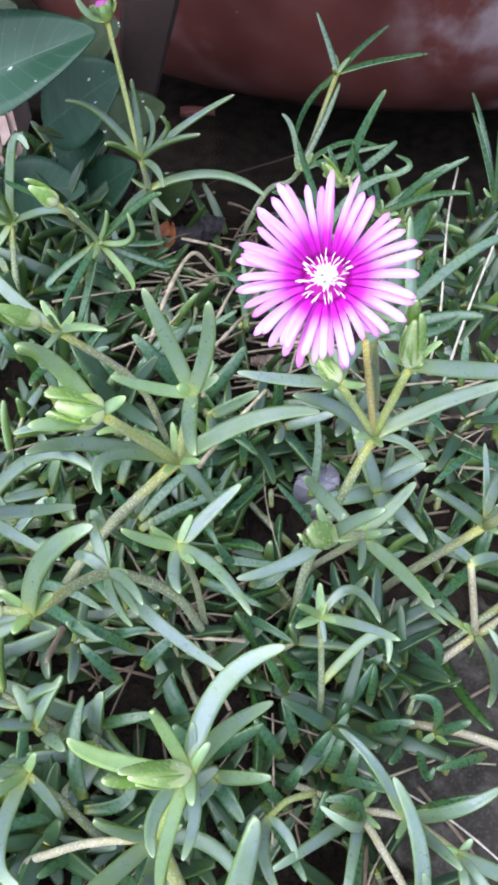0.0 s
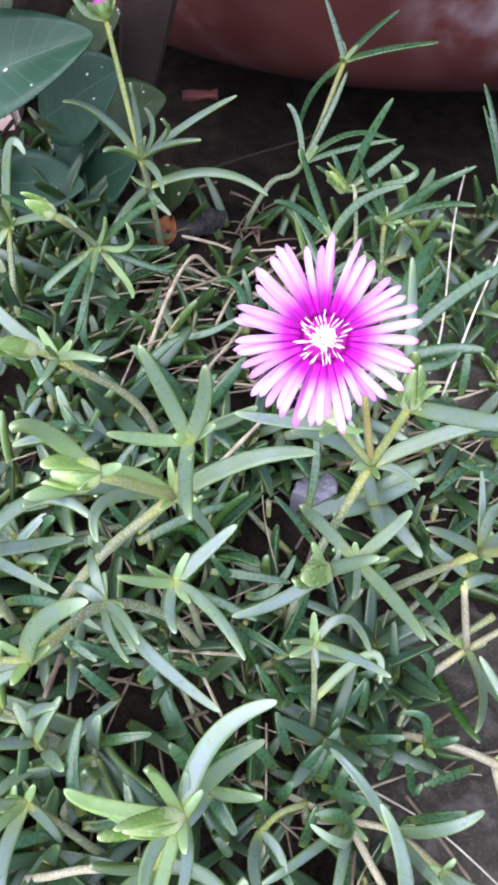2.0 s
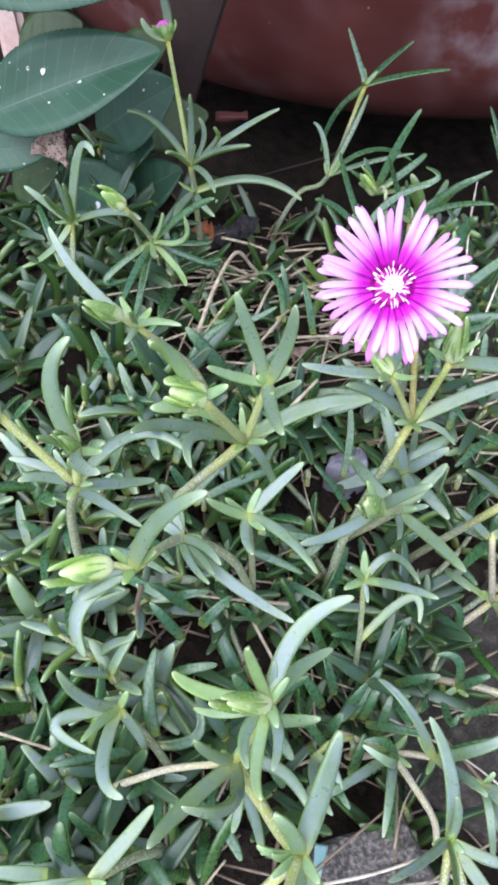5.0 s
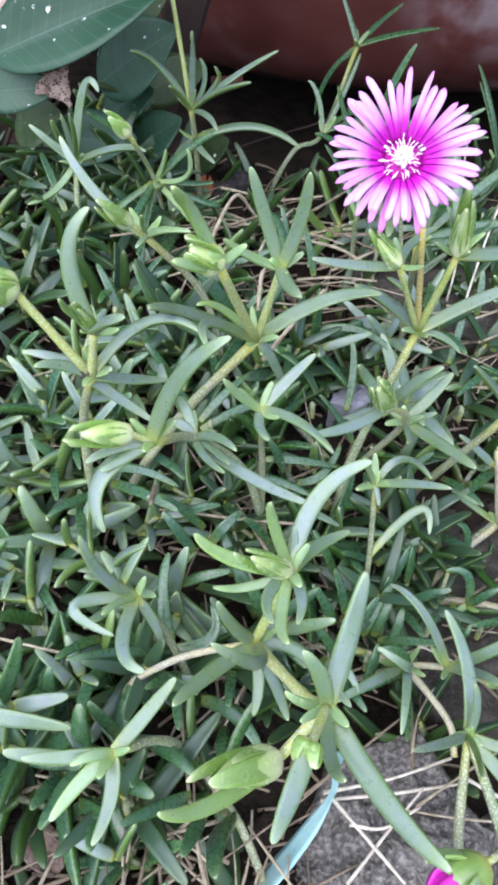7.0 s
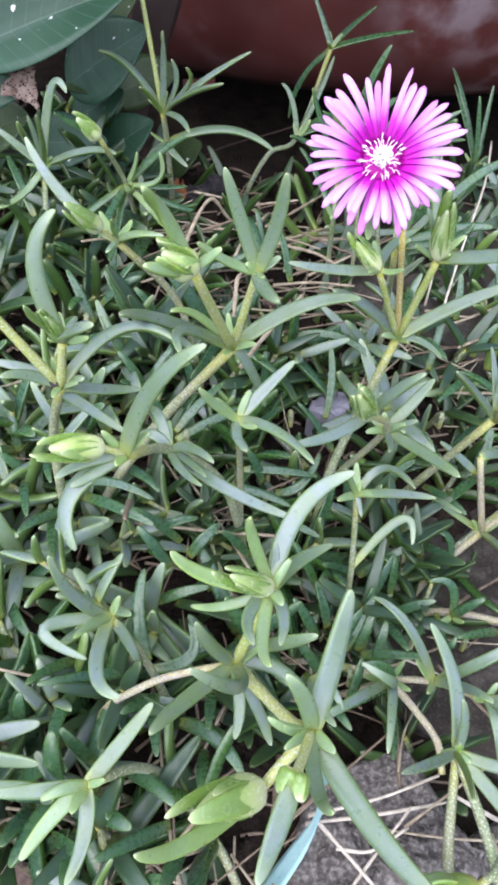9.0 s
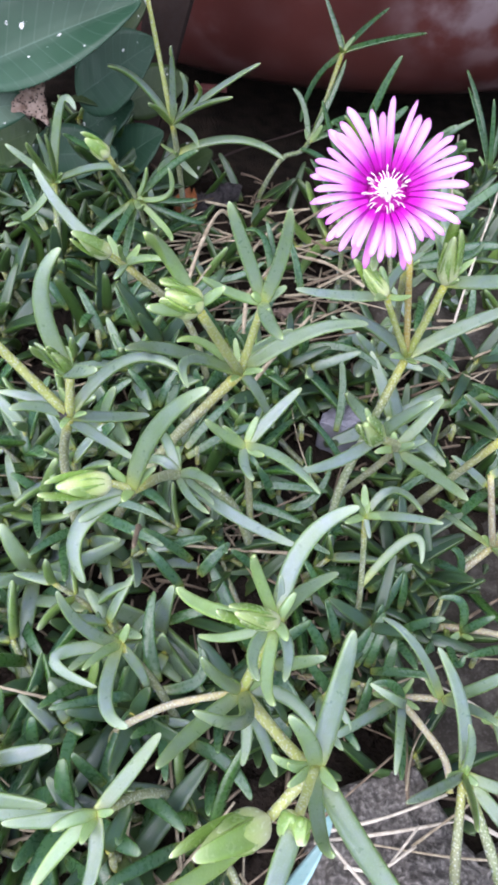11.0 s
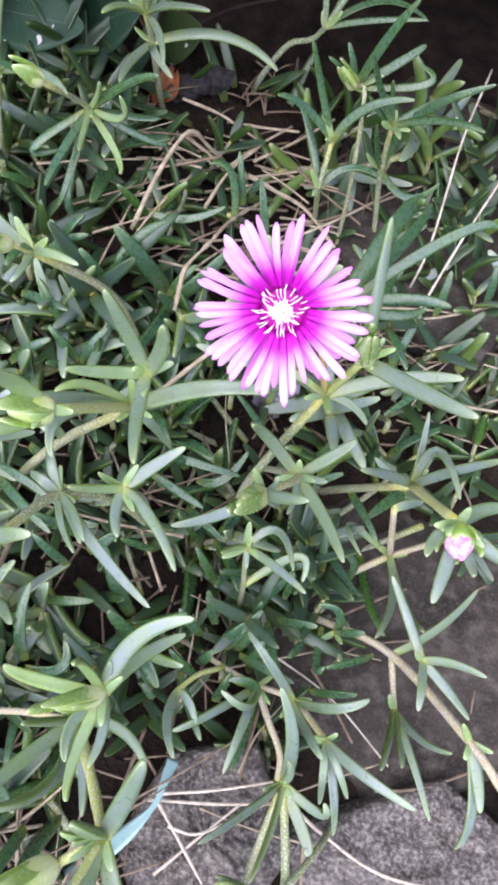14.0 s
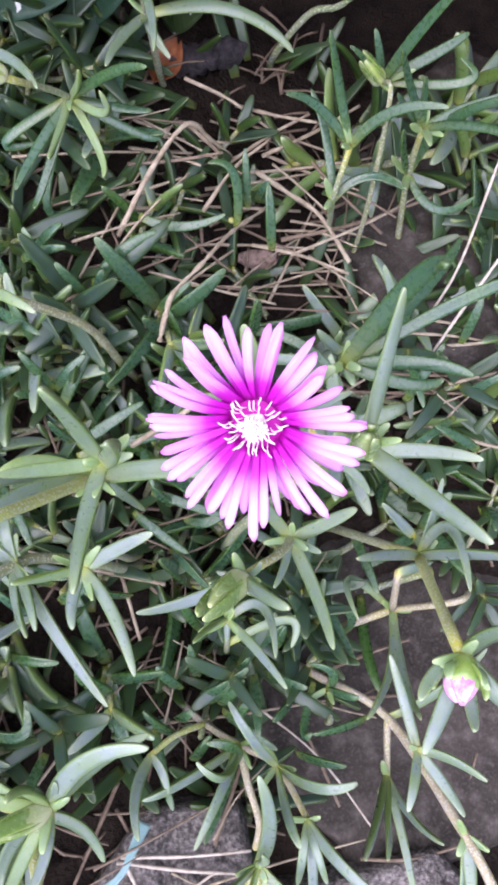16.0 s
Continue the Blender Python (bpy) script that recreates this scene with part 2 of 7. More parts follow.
def slate():
    m, n, l, b = material("dark slate", 0.8, 0.2)
    big = texture(n, l, "Noise", 26, 5.0)
    mid = texture(n, l, "Noise", 130, 8.0)
    fine = texture(n, l, "Noise", 900, 3.0)
    colour = ramp(n, l, big.outputs[0], (0.35, (0.018, 0.0155, 0.012)), (0.66, (0.046, 0.040, 0.032)))
    colour = blend(n, l, ramp(n, l, mid.outputs[0], (0.5, (0, 0, 0)), (0.72, (0.7, 0.7, 0.7))), colour, (0.10, 0.091, 0.078))
    colour = blend(n, l, ramp(n, l, fine.outputs[0], (0.5, (0, 0, 0)), (0.85, (0.4, 0.4, 0.4))), colour, (0.15, 0.14, 0.13))
    l.new(colour, b.inputs["Base Color"])
    relief(n, l, b, mid.outputs[0], 0.9, 0.002)
    return m


SLATE = slate()


def pot_material():
    m, n, l, b = material("brown-red pot", 0.42, 0.5)
    big = texture(n, l, "Noise", 14, 4.0)
    scuff = texture(n, l, "Noise", 55, 7.0)
    wide = texture(n, l, "Noise", 9, 2.0)
    speck = texture(n, l, "Voronoi", 62)
    colour = ramp(n, l, big.outputs[0], (0.35, (0.066, 0.018, 0.0155)), (0.65, (0.108, 0.033, 0.028)))
    worn = blend(n, l, 1.0, ramp(n, l, scuff.outputs[0], (0.46, (0, 0, 0)), (0.74, (0.42, 0.42, 0.42))), ramp(n, l, wide.outputs[0], (0.5, (0.1, 0.1, 0.1)), (0.66, (1, 1, 1))), "MULTIPLY")
    colour = blend(n, l, worn, colour, (0.36, 0.30, 0.31))
    spot = n.new("ShaderNodeVectorMath")
    spot.operation = "DISTANCE"
    spot.inputs[1].default_value = (0.000, -0.335, 0.145)
    l.new(n.new("ShaderNodeTexCoord").outputs["Object"], spot.inputs[0])
    dusty = blend(n, l, 1.0, ramp(n, l, spot.outputs["Value"], (0.012, (0.55, 0.55, 0.55)), (0.05, (0, 0, 0))), ramp(n, l, scuff.outputs[0], (0.38, (0, 0, 0)), (0.62, (1, 1, 1))), "MULTIPLY")
    colour = blend(n, l, dusty, colour, (0.34, 0.30, 0.32))
    colour = blend(n, l, ramp(n, l, speck.outputs["Distance"], (0.0, (0.8, 0.8, 0.8)), (0.05, (0, 0, 0))), colour, (0.5, 0.46, 0.45))
    l.new(colour, b.inputs["Base Color"])
    relief(n, l, b, scuff.outputs[0], 0.2, 0.0008)
    return m


POT = pot_material()


def broad_material(name, dark, light, vein):
    """Broad leaf blade: midrib and side veins drawn on by the blade's own coordinates, pale dust spots."""
    m, n, l, b = material(name, 0.42, 0.26)
    uv = n.new("ShaderNodeUVMap")
    split = n.new("ShaderNodeSeparateXYZ")
    l.new(uv.outputs[0], split.inputs[0])
    side = n.new("ShaderNodeMath")
    side.operation = "ABSOLUTE"
    l.new(split.outputs[1], side.inputs[0])
    slant = n.new("ShaderNodeMath")
    slant.operation = "MULTIPLY_ADD"
    l.new(side.outputs[0], slant.inputs[0])
    slant.inputs[1].default_value = -0.16
    l.new(split.outputs[0], slant.inputs[2])
    wave = n.new("ShaderNodeMath")
    wave.operation = "PINGPONG"
    l.new(slant.outputs[0], wave.inputs[0])
    wave.inputs[1].default_value = 0.042
    veins = ramp(n, l, wave.outputs[0], (0.0, (0.35, 0.35, 0.35)), (0.006, (0, 0, 0)))
    rib = ramp(n, l, side.outputs[0], (0.0, (0.8, 0.8, 0.8)), (0.035, (0, 0, 0)))
    big = texture(n, l, "Noise", 60, 4.0)
    colour = ramp(n, l, big.outputs[0], (0.3, dark), (0.7, light))
    colour = blend(n, l, veins, colour, vein)
    colour = blend(n, l, rib, colour, vein)
    dust = texture(n, l, "Noise", 230, 6.0)
    colour = blend(n, l, ramp(n, l, dust.outputs[0], (0.675, (0, 0, 0)), (0.70, (0.85, 0.85, 0.85))), colour, (0.62, 0.65, 0.64))
    l.new(colour, b.inputs["Base Color"])
    relief(n, l, b, blend(n, l, 0.5, rib, veins), 0.4, -0.0006)
    return m


BROAD = broad_material("broad leaf", (0.016, 0.050, 0.028), (0.026, 0.066, 0.040), (0.065, 0.115, 0.085))
DULL = broad_material("dull round leaf", (0.018, 0.038, 0.012), (0.032, 0.056, 0.018), (0.050, 0.072, 0.028))
SHARD = plain_material("brown-red shard", (0.06, 0.018, 0.016), (0.11, 0.034, 0.030), 90, 0.7)
RUST = plain_material("rusty dead leaf", (0.10, 0.035, 0.015), (0.34, 0.12, 0.04), 160, 0.7)
BROWNED = plain_material("spotted dead leaf", (0.03, 0.020, 0.016), (0.40, 0.30, 0.25), 420, 0.8, 0.6, 0.001)


def speckled():
    """Bleached dead leaf tissue with small black spots."""
    m, n, l, b = material("speckled dead leaf", 0.85, 0.2)
    big = texture(n, l, "Noise", 300, 4.0)
    spots = texture(n, l, "Voronoi", 900)
    colour = ramp(n, l, big.outputs[0], (0.35, (0.13, 0.085, 0.065)), (0.65, (0.29, 0.225, 0.19)))
    colour = blend(n, l, ramp(n, l, spots.outputs["Distance"], (0.26, (1, 1, 1)), (0.40, (0, 0, 0))), colour, (0.012, 0.009, 0.008))
    l.new(colour, b.inputs["Base Color"])
    relief(n, l, b, big.outputs[0], 0.6, 0.0008)
    return m


SPECKLED = speckled()
WALL = plain_material("brown render", (0.035, 0.027, 0.022), (0.07, 0.054, 0.044), 12, 0.9)
WHITEWASH = plain_material("pinkish mortar", (0.5, 0.32, 0.27), (0.72, 0.6, 0.55), 60, 0.9)


# ---- building blocks ----
def bmesh_object(name, bm, mat, smooth=True):
    me = bpy.data.meshes.new(name)
    bm.normal_update()
    bm.to_mesh(me)
    bm.free()
    me.materials.append(mat)
    if smooth:
        me.polygons.foreach_set("use_smooth", [True] * len(me.polygons))
    return new(name, me)


def part(name, bm, mat, parent, label="", smooth=True):
    ob = bmesh_object(name, bm, mat, smooth)
    ob.parent = parent
    return tagged(ob, label)


def thing(name, at, label, category, group="", kind=""):
    ob = new(name)
    ob.location = at
    ob.empty_display_size = 0.005
    return tagged(ob, label, category, group, kind)


def tube_rings(bm, uv, centres, frames, sections, close=True):
    """Skin rings of section points (side, up) along centres; frames are (side, up) axes."""
    rings = []
    for c, (s, u), sec in zip(centres, frames, sections):
        rings.append([bm.verts.new(c + s * a + u * b) for a, b in sec])
    n = len(rings) - 1
    k = len(rings[0])
    for i in range(n):
        for j in range(k):
            f = bm.faces.new((rings[i][j], rings[i][(j + 1) % k], rings[i + 1][(j + 1) % k], rings[i + 1][j]))
            for loop, (a, b) in zip(f.loops, ((i, j), (i, j + 1), (i + 1, j + 1), (i + 1, j))):
                loop[uv].uv = (a / n, b / k)
    for ring, at, order in ((rings[0], 0.0, -1), (rings[-1], 1.0, 1)):
        f = bm.faces.new(ring[::order])
        for loop in f.loops:
            loop[uv].uv = (at, 0.5)


def bezier(a, c, b, t):
    return a * (1 - t) ** 2 + c * (2 * t * (1 - t)) + b * t * t


# half-outline of a fleshy leaf and its three-sided section
OUTLINE = ((0.0, 0.66), (0.05, 0.80), (0.12, 0.91), (0.24, 0.99), (0.4, 1.0), (0.58, 0.93), (0.74, 0.81), (0.86, 0.66), (0.935, 0.51), (0.98, 0.33), (1.0, 0.11))
SECTION = ((-0.5, 0.08), (-0.45, 0.15), (-0.22, 0.145), (0.0, 0.135), (0.22, 0.145), (0.45, 0.15), (0.5, 0.08), (0.34, -0.20), (0.0, -0.44), (-0.34, -0.20))


def leaf_bmesh(bm, a, b, mid, width, up=Vector((0.0, -0.45, 0.9)), twist=0.0, thick=1.0, fine=False):
    uv = bm.loops.layers.uv.get("UVMap") or bm.loops.layers.uv.new("UVMap")
    c = mid * 2 - (a + b) / 2
    centres, frames, sections = [], [], []
    camber = 0.07 * math.sin(7919.0 * (a.x + 1.7 * b.y + 0.6 * b.z)) + 0.02
    section = [(x, y + (camber * (1 - abs(x) / 0.45) if y > 0.12 and abs(x) < 0.45 else 0.0)) for x, y in SECTION]
    rows = OUTLINE
    if fine:
        rows = [q for (t0, w0), (t1, w1) in zip(OUTLINE, OUTLINE[1:]) for q in ((t0, w0), ((t0 + t1) / 2, (w0 + w1) / 2 * 1.012))] + [OUTLINE[-1]]
    for t, w in rows:
        tangent = ((c - a) * (1 - t) + (b - c) * t).normalized()
        side = tangent.cross(up)
        if side.length < 0.05:
            side = tangent.cross(Vector((1, 0, 0)))
        side.normalize()
        high = side.cross(tangent)
        r = Matrix.Rotation(twist * t, 3, tangent)
        centres.append(bezier(a, c, b, t))
        frames.append((r @ side, r @ high))
        sections.append([(x * w * width, y * w * width * thick * (1.25 - 0.35 * w)) for x, y in section])
    tube_rings(bm, uv, centres, frames, sections)


def leaf(shoot, a, b, mid, width, mat=None, name="leaf"):
    """One fleshy leaf of a shoot from its base to its tip through the middle; width in millimetres."""
    o = shoot.location
    bm = bmesh.new()
    leaf_bmesh(bm, Vector(a) - o, Vector(b) - o, Vector(mid) - o, width / 1000 * 0.80, twist=random.uniform(-0.6, 0.6), thick=random.uniform(1.1, 1.45), fine=True)
    return part(name, bm, mat or LEAF, shoot)


def smooth_line(points, steps):
    """Catmull-Rom through the points."""
    p = [Vector(q) for q in points]
    p = [p[0] * 2 - p[1]] + p + [p[-1] * 2 - p[-2]]
    line = []
    for i in range(1, len(p) - 2):
        for s in range(steps):
            t = s / steps
            line.append(0.5 * (p[i] * 2 + (p[i + 1] - p[i - 1]) * t + (p[i - 1] * 2 - p[i] * 5 + p[i + 1] * 4 - p[i + 2]) * t * t + (p[i] * 3 - p[i - 1] - p[i + 1] * 3 + p[i + 2]) * t ** 3))
    line.append(p[-2])
    return line


def tube_bmesh(bm, points, r0, r1, sides=8, steps=5, knots=0.06):
    uv = bm.loops.layers.uv.get("UVMap") or bm.loops.layers.uv.new("UVMap")
    line = smooth_line(points, steps)
    n = len(line) - 1
    frames, sections = [], []
    for i, q in enumerate(line):
        tangent = (line[min(i + 1, n)] - line[max(i - 1, 0)]).normalized()
        side = tangent.cross(Vector((0.3, -0.5, 0.8))).normalized()
        frames.append((side, side.cross(tangent)))
        r = (r0 + (r1 - r0) * i / n) * (1 + random.uniform(-knots, knots))
        sections.append([(r * math.cos(k * math.tau / sides), -r * math.sin(k * math.tau / sides)) for k in range(sides)])
    tube_rings(bm, uv, line, frames, sections)


def ground_height(x, y):
    def step(a, b, v):
        t = min(max((v - a) / (b - a), 0.0), 1.0)
        return t * t * (3 - 2 * t)
    back = step(0.10, 0.27, y)
    return -0.008 + 0.05 * back + 0.035 * step(0.03, -0.06, x) * (1 - 0.6 * back) - 0.012 * step(0.0, -0.06, y) * step(-0.06, 0.0, x) - 0.065 * step(0.315, 0.375, y)


def shoot(label, root):
    return thing("ice_plant_shoot", root, label, "ice plant", "shoots of the ice plant")


def stem(s, width, *points, mat=None, rooted=False):
    """A warty stem in millimetres of width through points; a rooted one goes on down into the ground."""
    pts = [Vector(p) for p in points]
    if rooted:
        a = pts[0]
        g = ground_height(a.x, a.y) - 0.004
        if a.z > g + 0.004:
            d = (pts[0] - pts[1]).normalized() * 0.012
            pts = [Vector((a.x + d.x * 1.3, a.y + d.y * 1.3 + 0.004, g)), Vector((a.x + d.x, a.y + d.y, (a.z + g) / 2 + d.z * 0.2))] + pts
    bm = bmesh.new()
    tube_bmesh(bm, [p - s.location for p in pts], width / 2000 * 1.08, width / 2000 * 0.92)
    return part("stem", bm, mat or (STEM if rooted else FRESH), s)


def swollen(bm, a, b, radius, profile, sides=12):
    """A body turned round the line a-b, with radii along it."""
    uv = bm.loops.layers.uv.get("UVMap") or bm.loops.layers.uv.new("UVMap")
    axis = (b - a).normalized()
    side = axis.cross(Vector((0.3, -0.2, 0.9))).normalized()
    up = side.cross(axis)
    centres = [a.lerp(b, t) for t, _ in profile]
    sections = [[(radius * r * (1 + 0.06 * math.cos(5 * q)) * math.cos(q), -radius * r * (1 + 0.06 * math.cos(5 * q)) * math.sin(q)) for q in (k * math.tau / sides for k in range(sides))] for _, r in profile]
    tube_rings(bm, uv, centres, [(side, up)] * len(profile), sections)
    return axis, side, up


BULB = ((0.0, 0.34), (0.04, 0.58), (0.10, 0.82), (0.18, 0.96), (0.28, 1.0), (0.40, 0.93), (0.54, 0.74), (0.66, 0.50), (0.76, 0.26), (0.80, 0.1))


def bud(s, a, b, radius):
    """A closed flower bud: a glossy drop-shaped calyx whose blunt fleshy lobes hug it, two long and three short."""
    o = s.location
    a, b, r = Vector(a) - o, Vector(b) - o, radius / 1000 * 0.72
    coat = CALYX if radius > 3.2 else YOUNG
    bm = bmesh.new()
    axis, side, up = swollen(bm, a, b, r, BULB, 20)
    body = part("bud", bm, coat, s, "glossy yellow-green swollen flower bud")
    length = (b - a).length
    spin = random.uniform(0, 6.28)
    for k in range(5):
        q = spin + math.tau * k / 5 * 2 + random.uniform(-0.15, 0.15)
        out = side * math.cos(q) + up * math.sin(q)
        reach = (1.06, 0.95, 0.70, 0.62, 0.58)[k]
        wide = (1.30, 1.22, 1.02, 0.95, 0.9)[k] * r
        lean = (0.40, 0.46, 0.50, 0.52, 0.55)[k]
        bm = bmesh.new()
        root = a + axis * length * 0.07 + out * r * 0.52
        tip = a + axis * length * reach + out * r * (lean + random.uniform(-0.08, 0.08))
        leaf_bmesh(bm, root, tip, a + axis * length * (0.07 + reach) / 2 + out * r * (0.98 - 0.22 * reach), wide, out, 0.0, 0.75, True)
        part("sepal", bm, SEPAL, body)
    return body


def axil(s, at, seed):
    """A few small bright leaves that sprout in a leaf axil."""
    rng = random.Random(seed)
    c = Vector(at) - s.location
    turn = rng.uniform(0, 6.28)
    for k in range(rng.choice((2, 3, 3, 4))):
        q = turn + k * 1.9 + rng.uniform(-0.3, 0.3)
        d = Vector((math.cos(q), math.sin(q) - 0.25, rng.uniform(0.4, 1.3))).normalized()
        length = rng.uniform(0.005, 0.0105)
        bm = bmesh.new()
        a, b = c + d * 0.001, c + d * length
        leaf_bmesh(bm, a, b, (a + b) / 2 + Vector((0, 0, length * rng.uniform(-0.1, 0.1))), rng.uniform(0.0019, 0.0028), twist=rng.uniform(-0.5, 0.5))
        part("young_leaf", bm, YOUNG, s)


def pink_bud(s, a, b, radius, mat=None, reach=1.0):
    """A bud that begins to open, with the rolled magenta petals showing between the lobes."""
    o = s.location
    a, b, r = Vector(a) - o, Vector(b) - o, radius / 1000 * 0.78
    axis = (b - a).normalized()
    tip = a + axis * r * 2.6
    bm = bmesh.new()
    _, side, up = swollen(bm, a, tip, r, ((0.0, 0.45), (0.15, 0.8), (0.35, 1.0), (0.55, 0.98), (0.68, 0.86), (0.7, 0.4)))
    body = part("bud", bm, YOUNG, s, "green calyx of an opening bud")
    for k in range(14):
        q = k * 2.4
        out = side * math.cos(q) + up * math.sin(q)
        bm = bmesh.new()
        h = 0.35 + 0.6 * k / 14
        root, end = a + axis * r * 1.3 + out * r * 0.8 * h, a + axis * r * (1.3 + (1.7 - 0.7 * (1 - h)) * reach) + out * r * 0.28 * h
        leaf_bmesh(bm, root, end, (root + end) / 2 + out * r * 0.3 * h, r * 0.75, out)
        part("petal", bm, mat or BLUSH, body, "rolled magenta petal" if mat else "rolled pale pink petal")
    for k in range(5):
        q = math.tau * k / 5 + 0.4
        out = side * math.cos(q) + up * math.sin(q)
        bm = bmesh.new()
        root = a + axis * r * 0.8 + out * r * 0.85
        end = a + axis * r * 2.05 + out * r * 1.45
        leaf_bmesh(bm, root, end, (root + end) / 2 + out * r * 0.25, r * 0.7, out)
        part("sepal", bm, YOUNG, body)
    return body


# ---- ground ----
def ground():
    def ticks(limit, fine, step):
        v, x, out = step, 0.0, [0.0]
        while x < limit:
            v = step if x < fine else v * 1.35
            x += v
            out.append(x)
        return [-q for q in out[:0:-1]] + out
    xs = [x for x in ticks(40, 0.2, 0.005)]
    ys = [y + 0.13 for y in ticks(40, 0.24, 0.005)]
    bm = bmesh.new()
    rows = []
    for y in ys:
        row = []
        for x in xs:
            near = max(0.0, 1 - max(abs(x) - 0.2, abs(y - 0.13) - 0.24, 0) * 4)
            z = ground_height(x, y)
            rough = 0.006 * noise.noise(Vector((x * 60, y * 60, 0))) + 0.003 * noise.noise(Vector((x * 190, y * 190, 3)))
            row.append(bm.verts.new((x, y, z + rough * (0.3 + 0.7 * near))))
        rows.append(row)
    for a, b in zip(rows, rows[1:]):
        for i in range(len(xs) - 1):
            bm.faces.new((a[i], a[i + 1], b[i + 1], b[i]))
    ob = bmesh_object("ground", bm, SOIL)
    tagged(ob, "dark crumbly garden soil sloping up to the back", "ground", kind="structure")


ground()


def rock(name, centre, size, turn, mat, label, seed, corners=7, group="", rugged=0.002):
    """A broken flat stone: uneven many-cornered outline, top face, worn edge and sides that go into the soil."""
    rng = random.Random(seed)
    angles = sorted((k + rng.uniform(-0.3, 0.3)) * math.tau / corners for k in range(corners))
    radii = [rng.uniform(0.86, 1.12) for _ in angles]
    sides, layers = 110, [(1.0, -1.0), (1.0, -0.5), (0.995, -0.3), (0.985, -0.14), (0.97, -0.06), (0.95, -0.02)] + [(0.92 - 0.04 * k, 0.0) for k in range(22)]
    bm = bmesh.new()
    rings = []
    for scale, h in layers:
        ring = []
        for k in range(sides):
            q = k * math.tau / sides
            i = max((j for j in range(corners) if angles[j] <= q), default=corners - 1)
            a0, a1 = angles[i], angles[(i + 1) % corners]
            span = (a1 - a0) % math.tau
            t = ((q - a0) % math.tau) / span
            p0 = Vector((math.cos(a0), math.sin(a0))) * radii[i]
            p1 = Vector((math.cos(a1), math.sin(a1))) * radii[(i + 1) % corners]
            p = p0.lerp(p1, t) * scale
            x, y = p.x * size[0], p.y * size[1]
            v = Vector((x * 55 + seed, y * 55, h * 3))
            z = h * size[2] + rugged * (noise.noise(v) + 0.6 * noise.noise(v * 3.1) + 0.4 * noise.noise(v * 8) + 0.25 * noise.noise(v * 19) - 0.7 * max(0.0, 0.12 - abs(noise.noise(v * 1.3 + Vector((3, 9, 4))))) / 0.12)
            w = 0.0012 * noise.noise(v * 2 + Vector((7, 1, 2)))
            ring.append(bm.verts.new((x * (1 + w * 20), y * (1 + w * 20), z)))
        rings.append(ring)
    for r0, r1 in zip(rings, rings[1:]):
        for k in range(sides):
            bm.faces.new((r0[k], r0[(k + 1) % sides], r1[(k + 1) % sides], r1[k]))
    bm.faces.new(rings[-1])
    ob = bmesh_object(name, bm, mat)
    ob.matrix_world = pose(*centre, 0, 0, turn)
    return tagged(ob, label, "stone", group)


rock("stone", (0.022, 0.008, 0.010), (0.036, 0.034, 0.04), 8, GRANITE, "rough grey granite stone under fallen straw", 3, 6, "edging stones", 0.0032)
rock("stone", (0.100, -0.004, 0.006), (0.056, 0.043, 0.04), 20, GRANITE, "pale speckled granite stone at the bed's edge", 5, 6, "edging stones", 0.003)
rock("slab", (0.0925, 0.093, -0.002), (0.0715, 0.081, 0.04), 14, SLATE, "dark grey slate slab beneath trailing stems", 8, 7, "", 0.0012)
rock("slab", (0.080, 0.262, 0.046), (0.062, 0.072, 0.04), -10, SLATE, "dark flat stone behind the flower", 11, 7, "", 0.002)
rock("stone", (-0.035, -0.045, 0.012), (0.05, 0.03, 0.04), 5, SLATE, "dark stone half covered by soil", 14, 7, "", 0.002)


# ---- pot ----
def pot(x, y, z, radius, height):
    p = thing("plant_pot", (x, y, z), "large round brown-red plastic plant pot", "plant pot")
    def turned(name, profile, label=""):
        bm = bmesh.new()
        sides = 96
        rings = [[bm.verts.new((r * math.cos(k * math.tau / sides), r * math.sin(k * math.tau / sides), h)) for k in range(sides)] for r, h in profile]
        for r0, r1 in zip(rings, rings[1:]):
            for k in range(sides):
                bm.faces.new((r0[k], r0[(k + 1) % sides], r1[(k + 1) % sides], r1[k]))
        return part(name, bm, POT, p, label)
    # the unseen upper flare and rim are widened to shade the rear mat
    turned("body", ((0.001, 0.072), (radius * 0.32, 0.073), (radius * 0.80, 0.076), (radius * 0.85, 0.080), (radius * 0.89, 0.089), (radius * 0.92, 0.102), (radius * 0.948, 0.121), (radius * 0.973, 0.149), (radius * 0.995, 0.185), (radius * 1.04, 0.225), (radius * 1.2, 0.28), (radius * 1.38, height - 0.05), (radius * 1.38, height), (radius * 1.35, height), (radius * 1.35, height - 0.05), (radius * 0.8, 0.11), (0.001, 0.105)))
    turned("rim", ((radius * 1.37, height - 0.055), (radius * 1.44, height - 0.05), (radius * 1.45, height - 0.005), (radius * 1.43, height + 0.002), (radius * 1.35, height), (radius * 1.35, height - 0.05)))
    bm = bmesh.new()
    bmesh.ops.create_circle(bm, cap_ends=True, radius=radius * 1.345, segments=64, matrix=Matrix.Translation((0, 0, height - 0.03)))
    part("potting_soil", bm, SOIL, p, "dark potting soil")


pot(0.105, 0.705, -0.033, 0.335, 0.38)

rock("stone", (0.105, 0.745, 0.0385), (0.08, 0.05, 0.085), 10, SLATE, "dark stone block that carries the pot", 31, 6, "", 0.001)


